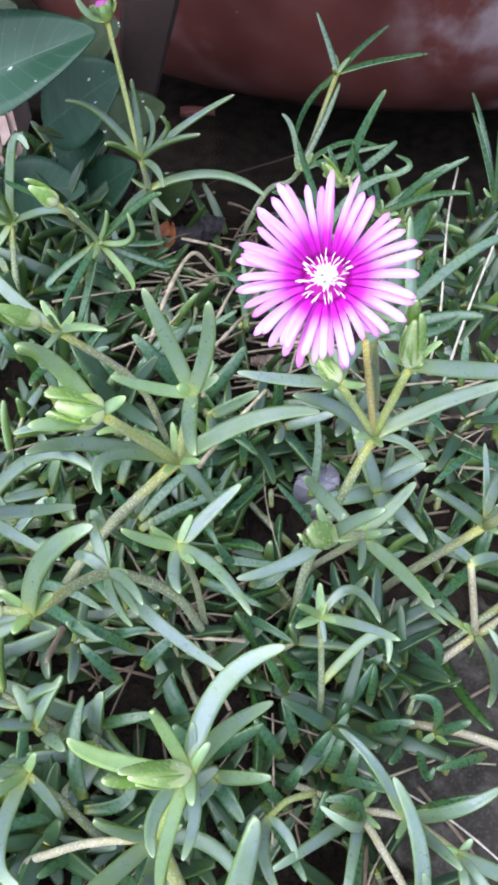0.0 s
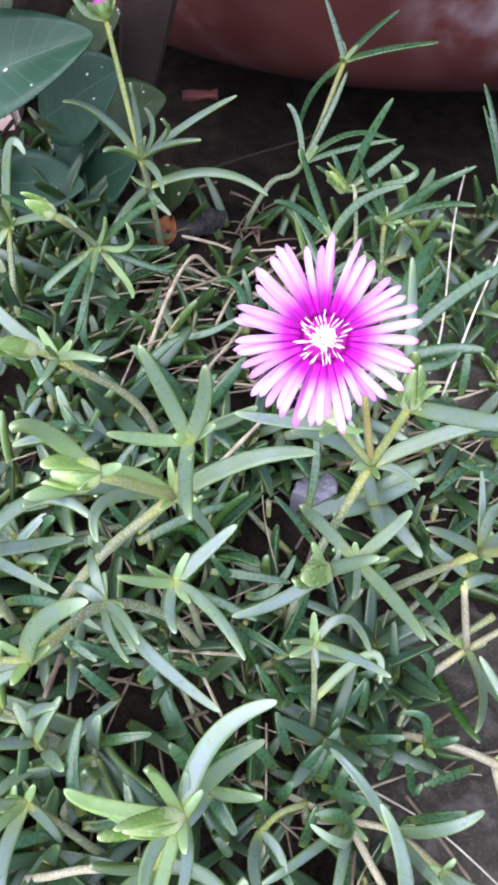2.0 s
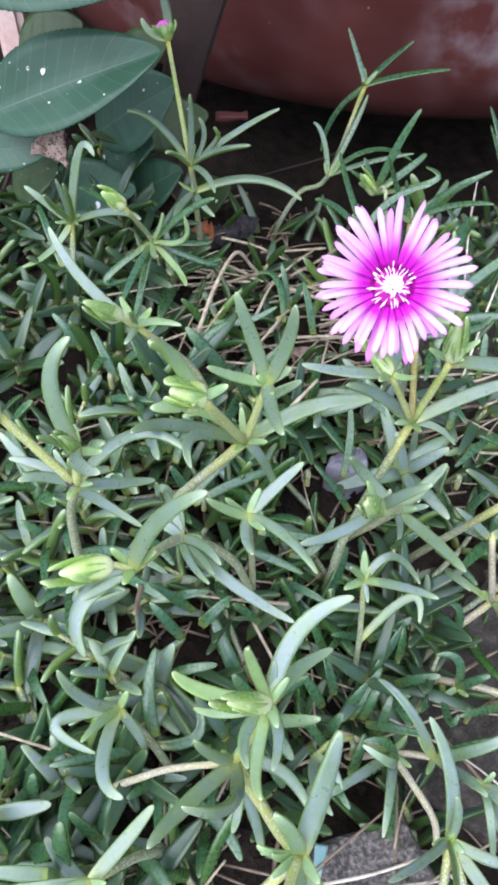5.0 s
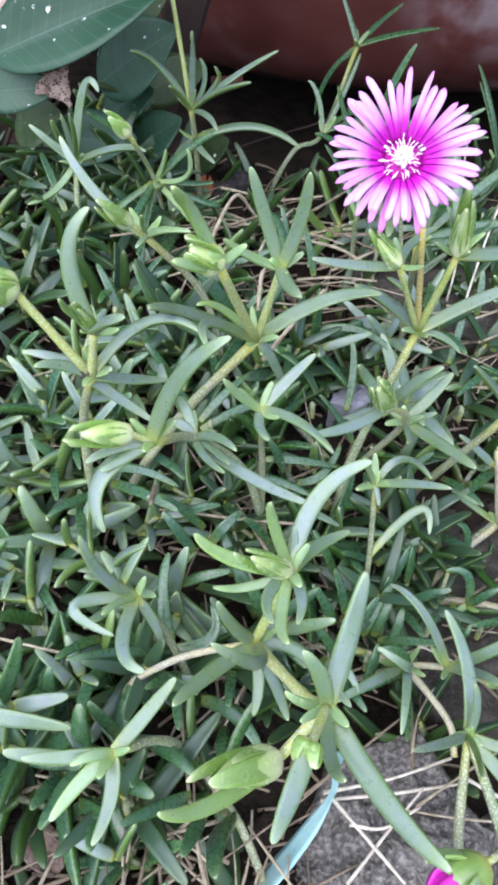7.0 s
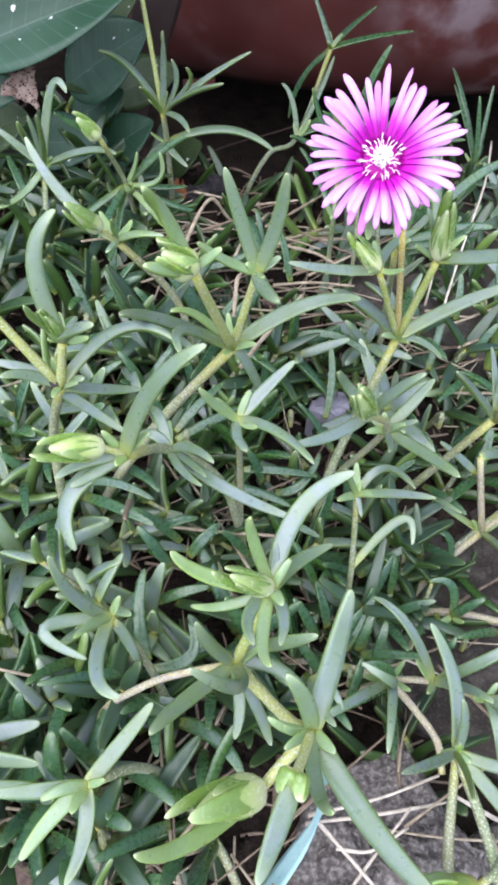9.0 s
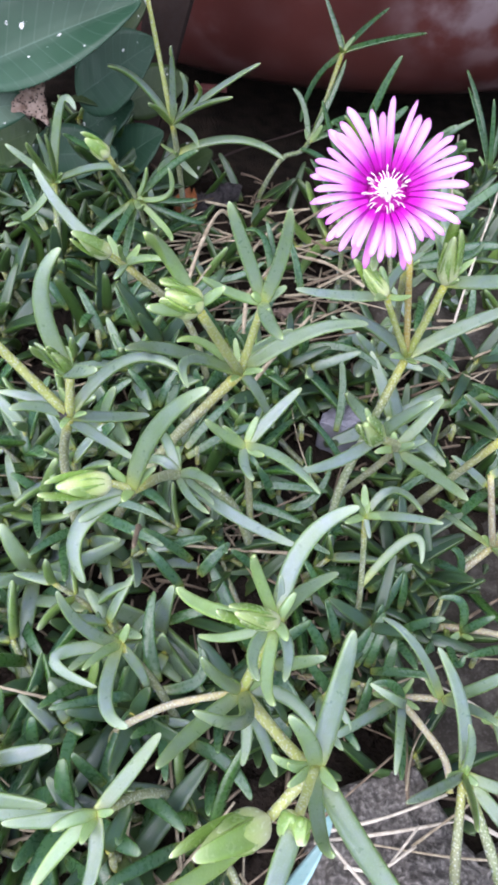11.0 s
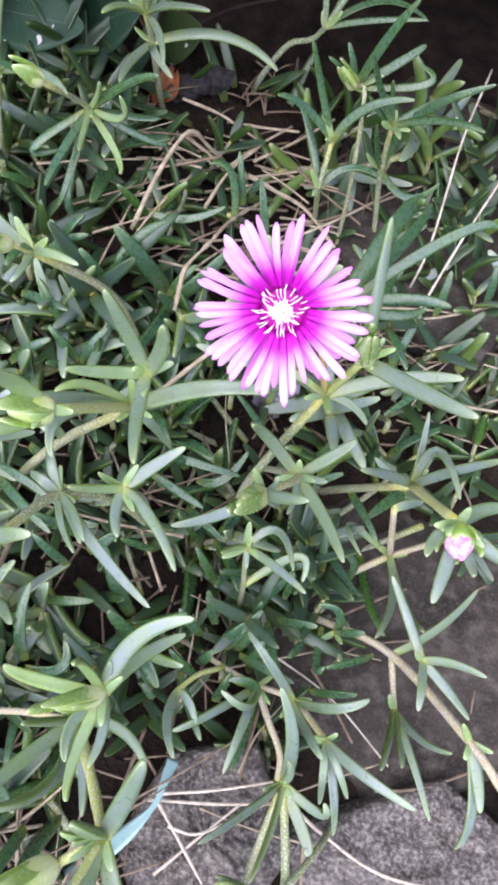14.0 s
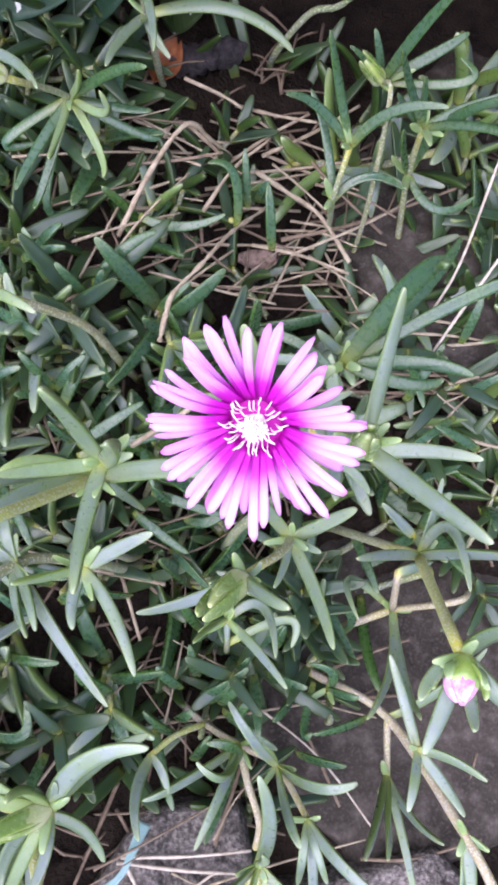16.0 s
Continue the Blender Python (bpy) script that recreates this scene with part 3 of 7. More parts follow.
def wall():
    """A plain wall added behind the pot to keep out light from the back."""
    bm = bmesh.new()
    bmesh.ops.create_cube(bm, size=1, matrix=Matrix.Translation((0, 1.35, 1.2)) @ Matrix.Diagonal((8, 0.2, 2.8, 1)))
    tagged(bmesh_object("wall_north", bm, WALL, False), "plain brownish wall added to block the sky behind", "wall", kind="structure")


wall()

# ---- the open flower ----
def flower(s, centre, normal=(-0.12, -0.67, 0.735), radius=0.0177):
    """About fifty narrow petals in two whorls round a magenta disc, with white filaments in the middle."""
    rng = random.Random(4)
    o = s.location
    n = Vector(normal).normalized()
    side = n.cross(Vector((0, 0, 1))).normalized() * -1
    up = n.cross(side)
    c = Vector(centre) - o
    bm = bmesh.new()
    swollen(bm, c - n * 0.0095, c - n * 0.0005, 0.0066, ((0.0, 0.4), (0.25, 0.75), (0.55, 0.95), (0.8, 1.0), (1.0, 0.85)), 20)
    head = part("flower", bm, DISC, s, "open magenta flower with a white centre")
    for k in range(5):
        q = math.tau * k / 5 + 0.9
        out = side * math.cos(q) + up * math.sin(q)
        bm = bmesh.new()
        a = c - n * 0.0065 + out * 0.0042
        b = a + out * rng.uniform(0.009, 0.014) + n * rng.uniform(-0.003, 0.002)
        leaf_bmesh(bm, a, b, (a + b) / 2 - n * 0.001, 0.0034, n)
        part("sepal", bm, YOUNG, head, "green sepal under the petals")
    bm = bmesh.new()
    swollen(bm, c - n * 0.0022, c - n * 0.0006, 0.0072, ((0.0, 0.6), (0.5, 0.92), (0.9, 1.0), (1.0, 0.9)), 24)
    part("corolla_base", bm, DISC, head, "magenta ring where the petals join")
    total = 56
    for k in range(total):
        layer = k % 2
        q = math.tau * (k + rng.uniform(-0.48, 0.48)) / total
        out = side * math.cos(q) + up * math.sin(q)
        across = n.cross(out)
        length = radius * rng.uniform(0.88, 1.06) * (0.92 if 5.2 < q < 5.9 else 1.0) * (1.0 + (0.07 if q < math.pi else 0.03) * abs(math.sin(q)))
        rise = (0.34 if layer else 0.22) + rng.uniform(-0.12, 0.12)
        sway = rng.uniform(-0.16, 0.16)
        roll = rng.uniform(-0.4, 0.4) + (rng.choice((-0.7, 0.7)) if rng.random() < 0.15 else 0)
        half = rng.uniform(0.00068, 0.00094)
        bm = bmesh.new()
        uv = bm.loops.layers.uv.new("UVMap")
        steps, cols = 12, 4
        grid = []
        for i in range(steps + 1):
            t = i / steps
            w = half * (0.62 + 0.38 * min(1.0, t / 0.75)) * (1.0 if t < 0.86 else math.sqrt(max(0.0, 1 - ((t - 0.86) / 0.145) ** 2)))
            w = max(w, 0.00012)
            r = 0.0045 + (length - 0.0045) * t
            mid = c + out * r + across * (sway * 0.012 * t * t) + n * (rise * 0.02 * t + 0.0028 * t * (1 - t) - 0.0015 * t ** 3 + (0.0002 if layer else -0.0002))
            row = []
            for j in range(cols + 1):
                v = (j / cols - 0.5) * 2
                turn = roll * t
                row.append(bm.verts.new(mid + (across * math.cos(turn) + n * math.sin(turn)) * (w * v) + n * (0.00030 * v * v * math.sin(math.pi * t) + 0.00004 * math.sin(9 * v))))
            grid.append(row)
        for i in range(steps):
            for j in range(cols):
                f = bm.faces.new((grid[i][j], grid[i + 1][j], grid[i + 1][j + 1], grid[i][j + 1]))
                for loop, (a, b) in zip(f.loops, ((i, j), (i + 1, j), (i + 1, j + 1), (i, j + 1))):
                    loop[uv].uv = (a / steps, b / cols)
        petal = part("petal", bm, PETAL, head)
        solid = petal.modifiers.new("thickness", "SOLIDIFY")
        solid.thickness, solid.offset = 0.00018, -1
    for k in range(110):
        t = (k + 0.5) / 110
        r = 0.0019 * math.sqrt(t)
        q = k * 2.39996 + rng.uniform(-0.5, 0.5)
        out = side * math.cos(q) + up * math.sin(q)
        r *= rng.uniform(0.75, 1.2)
        a = c + out * r * 0.55 - n * 0.0006
        b = c + out * r * 1.05 + n * (0.0036 - 0.0018 * t + rng.uniform(-0.0007, 0.0007))
        bm = bmesh.new()
        sway = (side * rng.uniform(-1, 1) + up * rng.uniform(-1, 1)) * 0.0007
        tube_bmesh(bm, [a, (a + b) / 2 + out * 0.0002, b + sway * 0.4, b + sway + out * 0.0004], 0.00014, 0.00020, 5, 2, 0.0)
        part("filament", bm, FILAMENT, head, "white filament")
    bm = bmesh.new()
    swollen(bm, c - n * 0.0012, c + n * 0.0014, 0.0018, ((0.0, 1.0), (0.35, 0.95), (0.65, 0.75), (0.88, 0.45), (1.0, 0.1)), 18)
    part("cushion", bm, FILAMENT, head, "white cushion of inner filaments")
    for k in range(36):
        q = math.tau * (k + rng.uniform(-0.6, 0.6)) / 36
        out = side * math.cos(q) + up * math.sin(q)
        across = n.cross(out) * rng.uniform(-0.0009, 0.0009)
        reach = rng.uniform(0.0034, 0.0064)
        a = c + out * (reach - 0.0022) + n * 0.0002
        b = c + out * reach + n * rng.uniform(0.0006, 0.0020) + across
        bm = bmesh.new()
        tube_bmesh(bm, [a, a.lerp(b, 0.45) + n * rng.uniform(0.0008, 0.0016), b], 0.00008, 0.00013, 5, 4, 0.0)
        part("stamen", bm, FILAMENT, head, "thin white stamen")


# ---- shoots of the ice plant ----
s = shoot("ice plant shoot with an open magenta flower", (0.0178, 0.1275, 0.0483))
stem(s, 3.2, (0.0178, 0.1275, 0.0483), (0.0350, 0.1420, 0.0930), rooted=True)
stem(s, 1.9, (0.0350, 0.1420, 0.0930), (0.0277, 0.1348, 0.1369), mat=STALK)
stem(s, 2.0, (0.0350, 0.1420, 0.0930), (0.0220, 0.1309, 0.1270))
stem(s, 2.4, (0.0350, 0.1420, 0.0930), (0.0403, 0.1373, 0.1262))
leaf(s, (0.0220, 0.1309, 0.1270), (-0.0030, 0.1330, 0.1284), (0.0093, 0.1318, 0.1268), 4.2)
leaf(s, (0.0220, 0.1309, 0.1270), (0.0356, 0.1484, 0.1285), (0.0265, 0.1405, 0.1278), 3.5)
bud(s, (0.0220, 0.1309, 0.1270), (0.0135, 0.1345, 0.1364), 3.4)
bud(s, (0.0403, 0.1373, 0.1262), (0.0378, 0.1333, 0.1481), 4.4)
leaf(s, (0.0403, 0.1373, 0.1262), (0.0651, 0.1183, 0.1431), (0.0537, 0.1274, 0.1340), 5.5)
leaf(s, (0.0403, 0.1373, 0.1262), (0.0394, 0.1627, 0.1520), (0.0400, 0.1525, 0.1398), 4.2)
leaf(s, (0.0403, 0.1373, 0.1262), (0.0345, 0.1393, 0.1414), (0.0383, 0.1373, 0.1326), 3.0)
leaf(s, (0.0350, 0.1420, 0.0930), (0.0711, 0.1442, 0.1124), (0.0537, 0.1456, 0.1031), 5.5)
leaf(s, (0.0350, 0.1420, 0.0930), (0.0112, 0.1372, 0.1154), (0.0232, 0.1412, 0.1058), 5.5)
leaf(s, (0.0350, 0.1420, 0.0930), (0.0492, 0.1362, 0.0885), (0.0430, 0.1405, 0.0921), 3.5)
axil(s, (0.0220, 0.1309, 0.1270), 16)
axil(s, (0.0350, 0.1420, 0.0930), 17)
axil(s, (0.0403, 0.1373, 0.1262), 18)
flower(s, (0.0165, 0.1262, 0.1623))
s = shoot("branched green shoot with a plump bud and leaf pair", (-0.0593, 0.1165, 0.0505))
stem(s, 3.4, (-0.0593, 0.1165, 0.0505), (-0.0423, 0.1200, 0.0774), (-0.0190, 0.1220, 0.1070), rooted=True)
stem(s, 2.6, (-0.0190, 0.1220, 0.1070), (-0.0289, 0.1014, 0.1490))
stem(s, 2.4, (-0.0190, 0.1220, 0.1070), (-0.0127, 0.1202, 0.1343))
bud(s, (-0.0289, 0.1014, 0.1490), (-0.0363, 0.0953, 0.1589), 5.4)
leaf(s, (-0.0289, 0.1014, 0.1490), (-0.0378, 0.0951, 0.1731), (-0.0344, 0.1003, 0.1639), 4.5, YOUNG)
leaf(s, (-0.0289, 0.1014, 0.1490), (-0.0385, 0.0906, 0.1580), (-0.0337, 0.0957, 0.1529), 4.5, YOUNG)
leaf(s, (-0.0127, 0.1202, 0.1343), (-0.0210, 0.1250, 0.1610), (-0.0173, 0.1237, 0.1485), 4.6)
leaf(s, (-0.0127, 0.1202, 0.1343), (-0.0070, 0.1170, 0.1640), (-0.0082, 0.1192, 0.1497), 4.8)
leaf(s, (-0.0127, 0.1202, 0.1343), (-0.0277, 0.1109, 0.1498), (-0.0210, 0.1154, 0.1415), 3.8, YOUNG)
leaf(s, (-0.0127, 0.1202, 0.1343), (-0.0095, 0.0933, 0.1460), (-0.0119, 0.1063, 0.1397), 4.6)
leaf(s, (-0.0190, 0.1220, 0.1070), (0.0174, 0.1269, 0.1203), (-0.0001, 0.1256, 0.1185), 6.0)
leaf(s, (-0.0190, 0.1220, 0.1070), (-0.0466, 0.1010, 0.1365), (-0.0374, 0.1138, 0.1240), 5.0)
leaf(s, (-0.0190, 0.1220, 0.1070), (-0.0355, 0.1153, 0.1258), (-0.0286, 0.1213, 0.1193), 3.4, YOUNG)
leaf(s, (-0.0190, 0.1220, 0.1070), (-0.0323, 0.0984, 0.1256), (-0.0322, 0.1108, 0.1232), 4.0)
leaf(s, (-0.0190, 0.1220, 0.1070), (-0.0087, 0.1202, 0.0842), (-0.0138, 0.1211, 0.0996), 4.0)
leaf(s, (-0.0423, 0.1200, 0.0774), (-0.0476, 0.1211, 0.0790), (-0.0450, 0.1206, 0.0842), 4.0)
axil(s, (-0.0289, 0.1014, 0.1490), 37)
axil(s, (-0.0190, 0.1220, 0.1070), 38)
axil(s, (-0.0127, 0.1202, 0.1343), 39)
s = shoot("low green shoot with a long arching leaf and bud", (-0.0231, 0.1050, 0.0671))
stem(s, 3.0, (-0.0231, 0.1050, 0.0671), (-0.0373, 0.0993, 0.0887), (-0.0458, 0.0750, 0.1153), rooted=True)
stem(s, 1.8, (-0.0458, 0.0750, 0.1153), (-0.0502, 0.0730, 0.1205))
bud(s, (-0.0502, 0.0730, 0.1205), (-0.0626, 0.0647, 0.1300), 4.6)
leaf(s, (-0.0502, 0.0730, 0.1205), (-0.0623, 0.0630, 0.1283), (-0.0570, 0.0676, 0.1240), 3.0, YOUNG)
leaf(s, (-0.0458, 0.0750, 0.1153), (-0.0258, 0.0740, 0.1504), (-0.0376, 0.0744, 0.1376), 5.6)
leaf(s, (-0.0458, 0.0750, 0.1153), (-0.0577, 0.0582, 0.1005), (-0.0586, 0.0674, 0.1094), 6.0)
leaf(s, (-0.0458, 0.0750, 0.1153), (-0.0611, 0.0676, 0.1161), (-0.0548, 0.0720, 0.1163), 3.6)
leaf(s, (-0.0458, 0.0750, 0.1153), (-0.0579, 0.0671, 0.1137), (-0.0530, 0.0704, 0.1140), 3.6)
leaf(s, (-0.0373, 0.0993, 0.0887), (-0.0050, 0.0710, 0.0940), (-0.0217, 0.0843, 0.0896), 4.6)
leaf(s, (-0.0373, 0.0993, 0.0887), (-0.0249, 0.0846, 0.1002), (-0.0308, 0.0935, 0.0957), 3.6)
leaf(s, (-0.0373, 0.0993, 0.0887), (-0.0282, 0.0824, 0.0934), (-0.0340, 0.0906, 0.0908), 3.2)
leaf(s, (-0.0373, 0.0993, 0.0887), (-0.0270, 0.0851, 0.0937), (-0.0317, 0.0925, 0.0914), 3.0)
leaf(s, (-0.0373, 0.0993, 0.0887), (-0.0467, 0.1042, 0.0887), (-0.0420, 0.1017, 0.0927), 4.0)
leaf(s, (-0.0373, 0.0993, 0.0887), (-0.0433, 0.1145, 0.0896), (-0.0403, 0.1069, 0.0942), 4.0)
axil(s, (-0.0458, 0.0750, 0.1153), 55)
axil(s, (-0.0373, 0.0993, 0.0887), 56)
s = shoot("green shoot with a bud and broad arching leaves", (-0.0594, 0.0407, 0.0381))
stem(s, 2.1, (-0.0594, 0.0407, 0.0381), (-0.0544, 0.0392, 0.0533), (-0.0468, 0.0391, 0.0630), (-0.0370, 0.0402, 0.0691), (-0.0204, 0.0403, 0.0753), mat=TRAILING, rooted=True)
stem(s, 2.8, (-0.0204, 0.0403, 0.0753), (-0.0118, 0.0478, 0.0980))
bud(s, (-0.0118, 0.0478, 0.0980), (-0.0239, 0.0416, 0.1168), 3.8)
leaf(s, (-0.0118, 0.0478, 0.0980), (0.0080, 0.0670, 0.1170), (-0.0051, 0.0609, 0.1109), 5.6)
leaf(s, (-0.0118, 0.0478, 0.0980), (0.0056, 0.0662, 0.0882), (-0.0055, 0.0576, 0.0929), 5.0)
leaf(s, (-0.0118, 0.0478, 0.0980), (-0.0171, 0.0523, 0.1205), (-0.0160, 0.0528, 0.1107), 3.6, YOUNG)
leaf(s, (-0.0118, 0.0478, 0.0980), (-0.0310, 0.0503, 0.0869), (-0.0224, 0.0476, 0.0913), 3.2, YOUNG)
leaf(s, (-0.0118, 0.0478, 0.0980), (-0.0344, 0.0502, 0.1115), (-0.0269, 0.0484, 0.1039), 4.6, YOUNG)
leaf(s, (-0.0118, 0.0478, 0.0980), (-0.0108, 0.0551, 0.1069), (-0.0109, 0.0518, 0.1026), 2.8)
leaf(s, (-0.0118, 0.0478, 0.0980), (-0.0168, 0.0314, 0.1038), (-0.0176, 0.0399, 0.1008), 4.0)
leaf(s, (-0.0118, 0.0478, 0.0980), (-0.0113, 0.0309, 0.1042), (-0.0097, 0.0394, 0.1012), 3.6)
leaf(s, (-0.0118, 0.0478, 0.0980), (-0.0139, 0.0238, 0.1098), (-0.0148, 0.0336, 0.1024), 3.8, YOUNG)
leaf(s, (-0.0204, 0.0403, 0.0753), (-0.0292, 0.0379, 0.1018), (-0.0259, 0.0388, 0.0883), 4.0)
leaf(s, (-0.0204, 0.0403, 0.0753), (-0.0299, 0.0206, 0.1166), (-0.0205, 0.0254, 0.0969), 4.6)
leaf(s, (-0.0204, 0.0403, 0.0753), (-0.0130, 0.0179, 0.0817), (-0.0155, 0.0284, 0.0780), 4.0)
leaf(s, (-0.0204, 0.0403, 0.0753), (-0.0389, 0.0169, 0.0939), (-0.0319, 0.0279, 0.0840), 5.0)
leaf(s, (-0.0204, 0.0403, 0.0753), (-0.0208, 0.0260, 0.0631), (-0.0193, 0.0323, 0.0687), 4.0)
leaf(s, (-0.0204, 0.0403, 0.0753), (-0.0000, 0.0306, 0.0641), (-0.0084, 0.0396, 0.0713), 4.5)
axil(s, (-0.0204, 0.0403, 0.0753), 77)
axil(s, (-0.0118, 0.0478, 0.0980), 78)
s = shoot("large pale green shoot with a fat bud over stone", (-0.0204, 0.0403, 0.0753))
stem(s, 2.9, (-0.0204, 0.0403, 0.0753), (-0.0135, 0.0290, 0.0815), (-0.0085, 0.0205, 0.0880), (-0.0052, 0.0159, 0.0958))
stem(s, 2.6, (-0.0052, 0.0159, 0.0958), (-0.0159, 0.0075, 0.0868))
bud(s, (-0.0159, 0.0075, 0.0868), (-0.0324, -0.0027, 0.1041), 5.8)
leaf(s, (-0.0159, 0.0075, 0.0868), (-0.0389, -0.0095, 0.1114), (-0.0298, -0.0045, 0.0978), 4.4, YOUNG)
leaf(s, (-0.0052, 0.0159, 0.0958), (0.0024, 0.0348, 0.1198), (-0.0008, 0.0267, 0.1078), 6.2)
leaf(s, (-0.0052, 0.0159, 0.0958), (-0.0113, 0.0200, 0.1141), (-0.0074, 0.0178, 0.1070), 4.6)
leaf(s, (-0.0052, 0.0159, 0.0958), (0.0143, -0.0174, 0.1025), (0.0044, -0.0033, 0.0972), 6.0)
leaf(s, (-0.0052, 0.0159, 0.0958), (-0.0046, -0.0038, 0.1101), (-0.0062, 0.0034, 0.1018), 4.0)
leaf(s, (-0.0052, 0.0159, 0.0958), (-0.0146, 0.0164, 0.1023), (-0.0104, 0.0154, 0.0987), 3.0, YOUNG)
leaf(s, (-0.0052, 0.0159, 0.0958), (-0.0113, 0.0148, 0.1019), (-0.0093, 0.0148, 0.0985), 2.6, YOUNG)
stem(s, 2.0, (-0.0052, 0.0159, 0.0958), (-0.0114, 0.0008, 0.1127))
bud(s, (-0.0113, 0.0030, 0.1134), (-0.0135, -0.0008, 0.1120), 3.0)
bud(s, (-0.0103, 0.0021, 0.1132), (-0.0108, -0.0027, 0.1138), 2.6)
leaf(s, (-0.0114, 0.0008, 0.1127), (-0.0187, -0.0148, 0.1126), (-0.0149, -0.0067, 0.1125), 5.0)
axil(s, (-0.0052, 0.0159, 0.0958), 94)
s = shoot("green shoot with upright leaf standing by the stone", (0.0347, -0.0047, 0.0235))
stem(s, 3.0, (0.0347, -0.0047, 0.0235), (0.0385, 0.0111, 0.0254), (0.0429, 0.0304, 0.0341), rooted=True)
stem(s, 2.8, (0.0429, 0.0304, 0.0341), (0.0469, 0.0073, 0.0321), (0.0480, -0.0082, 0.0268), (0.0486, -0.0157, 0.0189), (0.0490, -0.0194, 0.0049), mat=STEM)
leaf(s, (0.0429, 0.0304, 0.0341), (0.0360, 0.0580, 0.0590), (0.0426, 0.0446, 0.0470), 5.6)
leaf(s, (0.0429, 0.0304, 0.0341), (0.0416, 0.0376, 0.0543), (0.0435, 0.0342, 0.0446), 3.6)
leaf(s, (0.0429, 0.0304, 0.0341), (0.0552, 0.0273, 0.0435), (0.0550, 0.0239, 0.0394), 4.5)
leaf(s, (0.0429, 0.0304, 0.0341), (0.0179, 0.0144, 0.0703), (0.0311, 0.0223, 0.0523), 3.8)
leaf(s, (0.0429, 0.0304, 0.0341), (0.0330, 0.0075, 0.0717), (0.0390, 0.0189, 0.0532), 3.4, YOUNG)
leaf(s, (0.0429, 0.0304, 0.0341), (0.0521, 0.0125, 0.0347), (0.0520, 0.0157, 0.0346), 5.0)
bud(s, (0.0429, 0.0304, 0.0341), (0.0428, 0.0323, 0.0391), 2.0)
axil(s, (0.0429, 0.0304, 0.0341), 105)
s = shoot("grey-green shoot with a ripe green bud", (0.0206, 0.1406, 0.0207))
stem(s, 2.6, (0.0206, 0.1406, 0.0207), (0.0321, 0.1231, 0.0686), (0.0206, 0.1074, 0.0938), rooted=True)
bud(s, (0.0206, 0.1074, 0.0938), (0.0124, 0.0953, 0.1153), 5.0)
leaf(s, (0.0206, 0.1074, 0.0938), (0.0315, 0.1005, 0.1163), (0.0254, 0.1033, 0.1067), 4.6)
leaf(s, (0.0206, 0.1074, 0.0938), (-0.0032, 0.0934, 0.0969), (0.0091, 0.0993, 0.0940), 4.6)
leaf(s, (0.0321, 0.1231, 0.0686), (0.0480, 0.0950, 0.0790), (0.0418, 0.1086, 0.0735), 5.0)
leaf(s, (0.0321, 0.1231, 0.0686), (0.0475, 0.1327, 0.0828), (0.0414, 0.1288, 0.0769), 5.0)
leaf(s, (0.0321, 0.1231, 0.0686), (0.0149, 0.1296, 0.0894), (0.0202, 0.1303, 0.0801), 5.0)
leaf(s, (0.0321, 0.1231, 0.0686), (0.0406, 0.1198, 0.0771), (0.0362, 0.1215, 0.0727), 3.4)
leaf(s, (0.0321, 0.1231, 0.0686), (0.0296, 0.1078, 0.0761), (0.0315, 0.1148, 0.0720), 3.0)
leaf(s, (0.0206, 0.1074, 0.0938), (0.0136, 0.1077, 0.0895), (0.0186, 0.1070, 0.0914), 3.0)
leaf(s, (0.0206, 0.1074, 0.0938), (0.0240, 0.1114, 0.0986), (0.0232, 0.1092, 0.0962), 2.4)
axil(s, (0.0206, 0.1074, 0.0938), 118)
axil(s, (0.0321, 0.1231, 0.0686), 119)
s = shoot("thin small green shoot in the mat", (0.0206, 0.0912, 0.0360))
stem(s, 2.0, (0.0206, 0.0912, 0.0360), (0.0189, 0.0972, 0.0686), rooted=True)
leaf(s, (0.0189, 0.0972, 0.0686), (0.0371, 0.0830, 0.0848), (0.0283, 0.0908, 0.0769), 3.6)
leaf(s, (0.0189, 0.0972, 0.0686), (0.0117, 0.0892, 0.0912), (0.0149, 0.0937, 0.0802), 2.6, YOUNG)
leaf(s, (0.0189, 0.0972, 0.0686), (0.0332, 0.0897, 0.0809), (0.0273, 0.1026, 0.0742), 3.6)
leaf(s, (0.0189, 0.0972, 0.0686), (0.0200, 0.0915, 0.0647), (0.0195, 0.0944, 0.0667), 2.4)
bud(s, (0.0189, 0.0972, 0.0686), (0.0204, 0.1002, 0.0713), 1.8)
leaf(s, (0.0206, 0.0912, 0.0360), (0.0401, 0.0940, 0.0444), (0.0371, 0.1018, 0.0480), 4.0)
axil(s, (0.0189, 0.0972, 0.0686), 128)
s = shoot("shoot with a pink bud about to open", (0.0519, 0.1382, 0.0164))
stem(s, 3.2, (0.0519, 0.1382, 0.0164), (0.0688, 0.1254, 0.0711), rooted=True)
stem(s, 2.8, (0.0688, 0.1254, 0.0711), (0.0667, 0.0981, 0.1261))
leaf(s, (0.0688, 0.1254, 0.0711), (0.0467, 0.1164, 0.1018), (0.0579, 0.1217, 0.0866), 4.2)
leaf(s, (0.0688, 0.1254, 0.0711), (0.0850, 0.1237, 0.1080), (0.0760, 0.1253, 0.0891), 4.6)
leaf(s, (0.0688, 0.1254, 0.0711), (0.0775, 0.1153, 0.0937), (0.0721, 0.1320, 0.0865), 4.2)
leaf(s, (0.0688, 0.1254, 0.0711), (0.0690, 0.1454, 0.0853), (0.0689, 0.1354, 0.0802), 3.0)
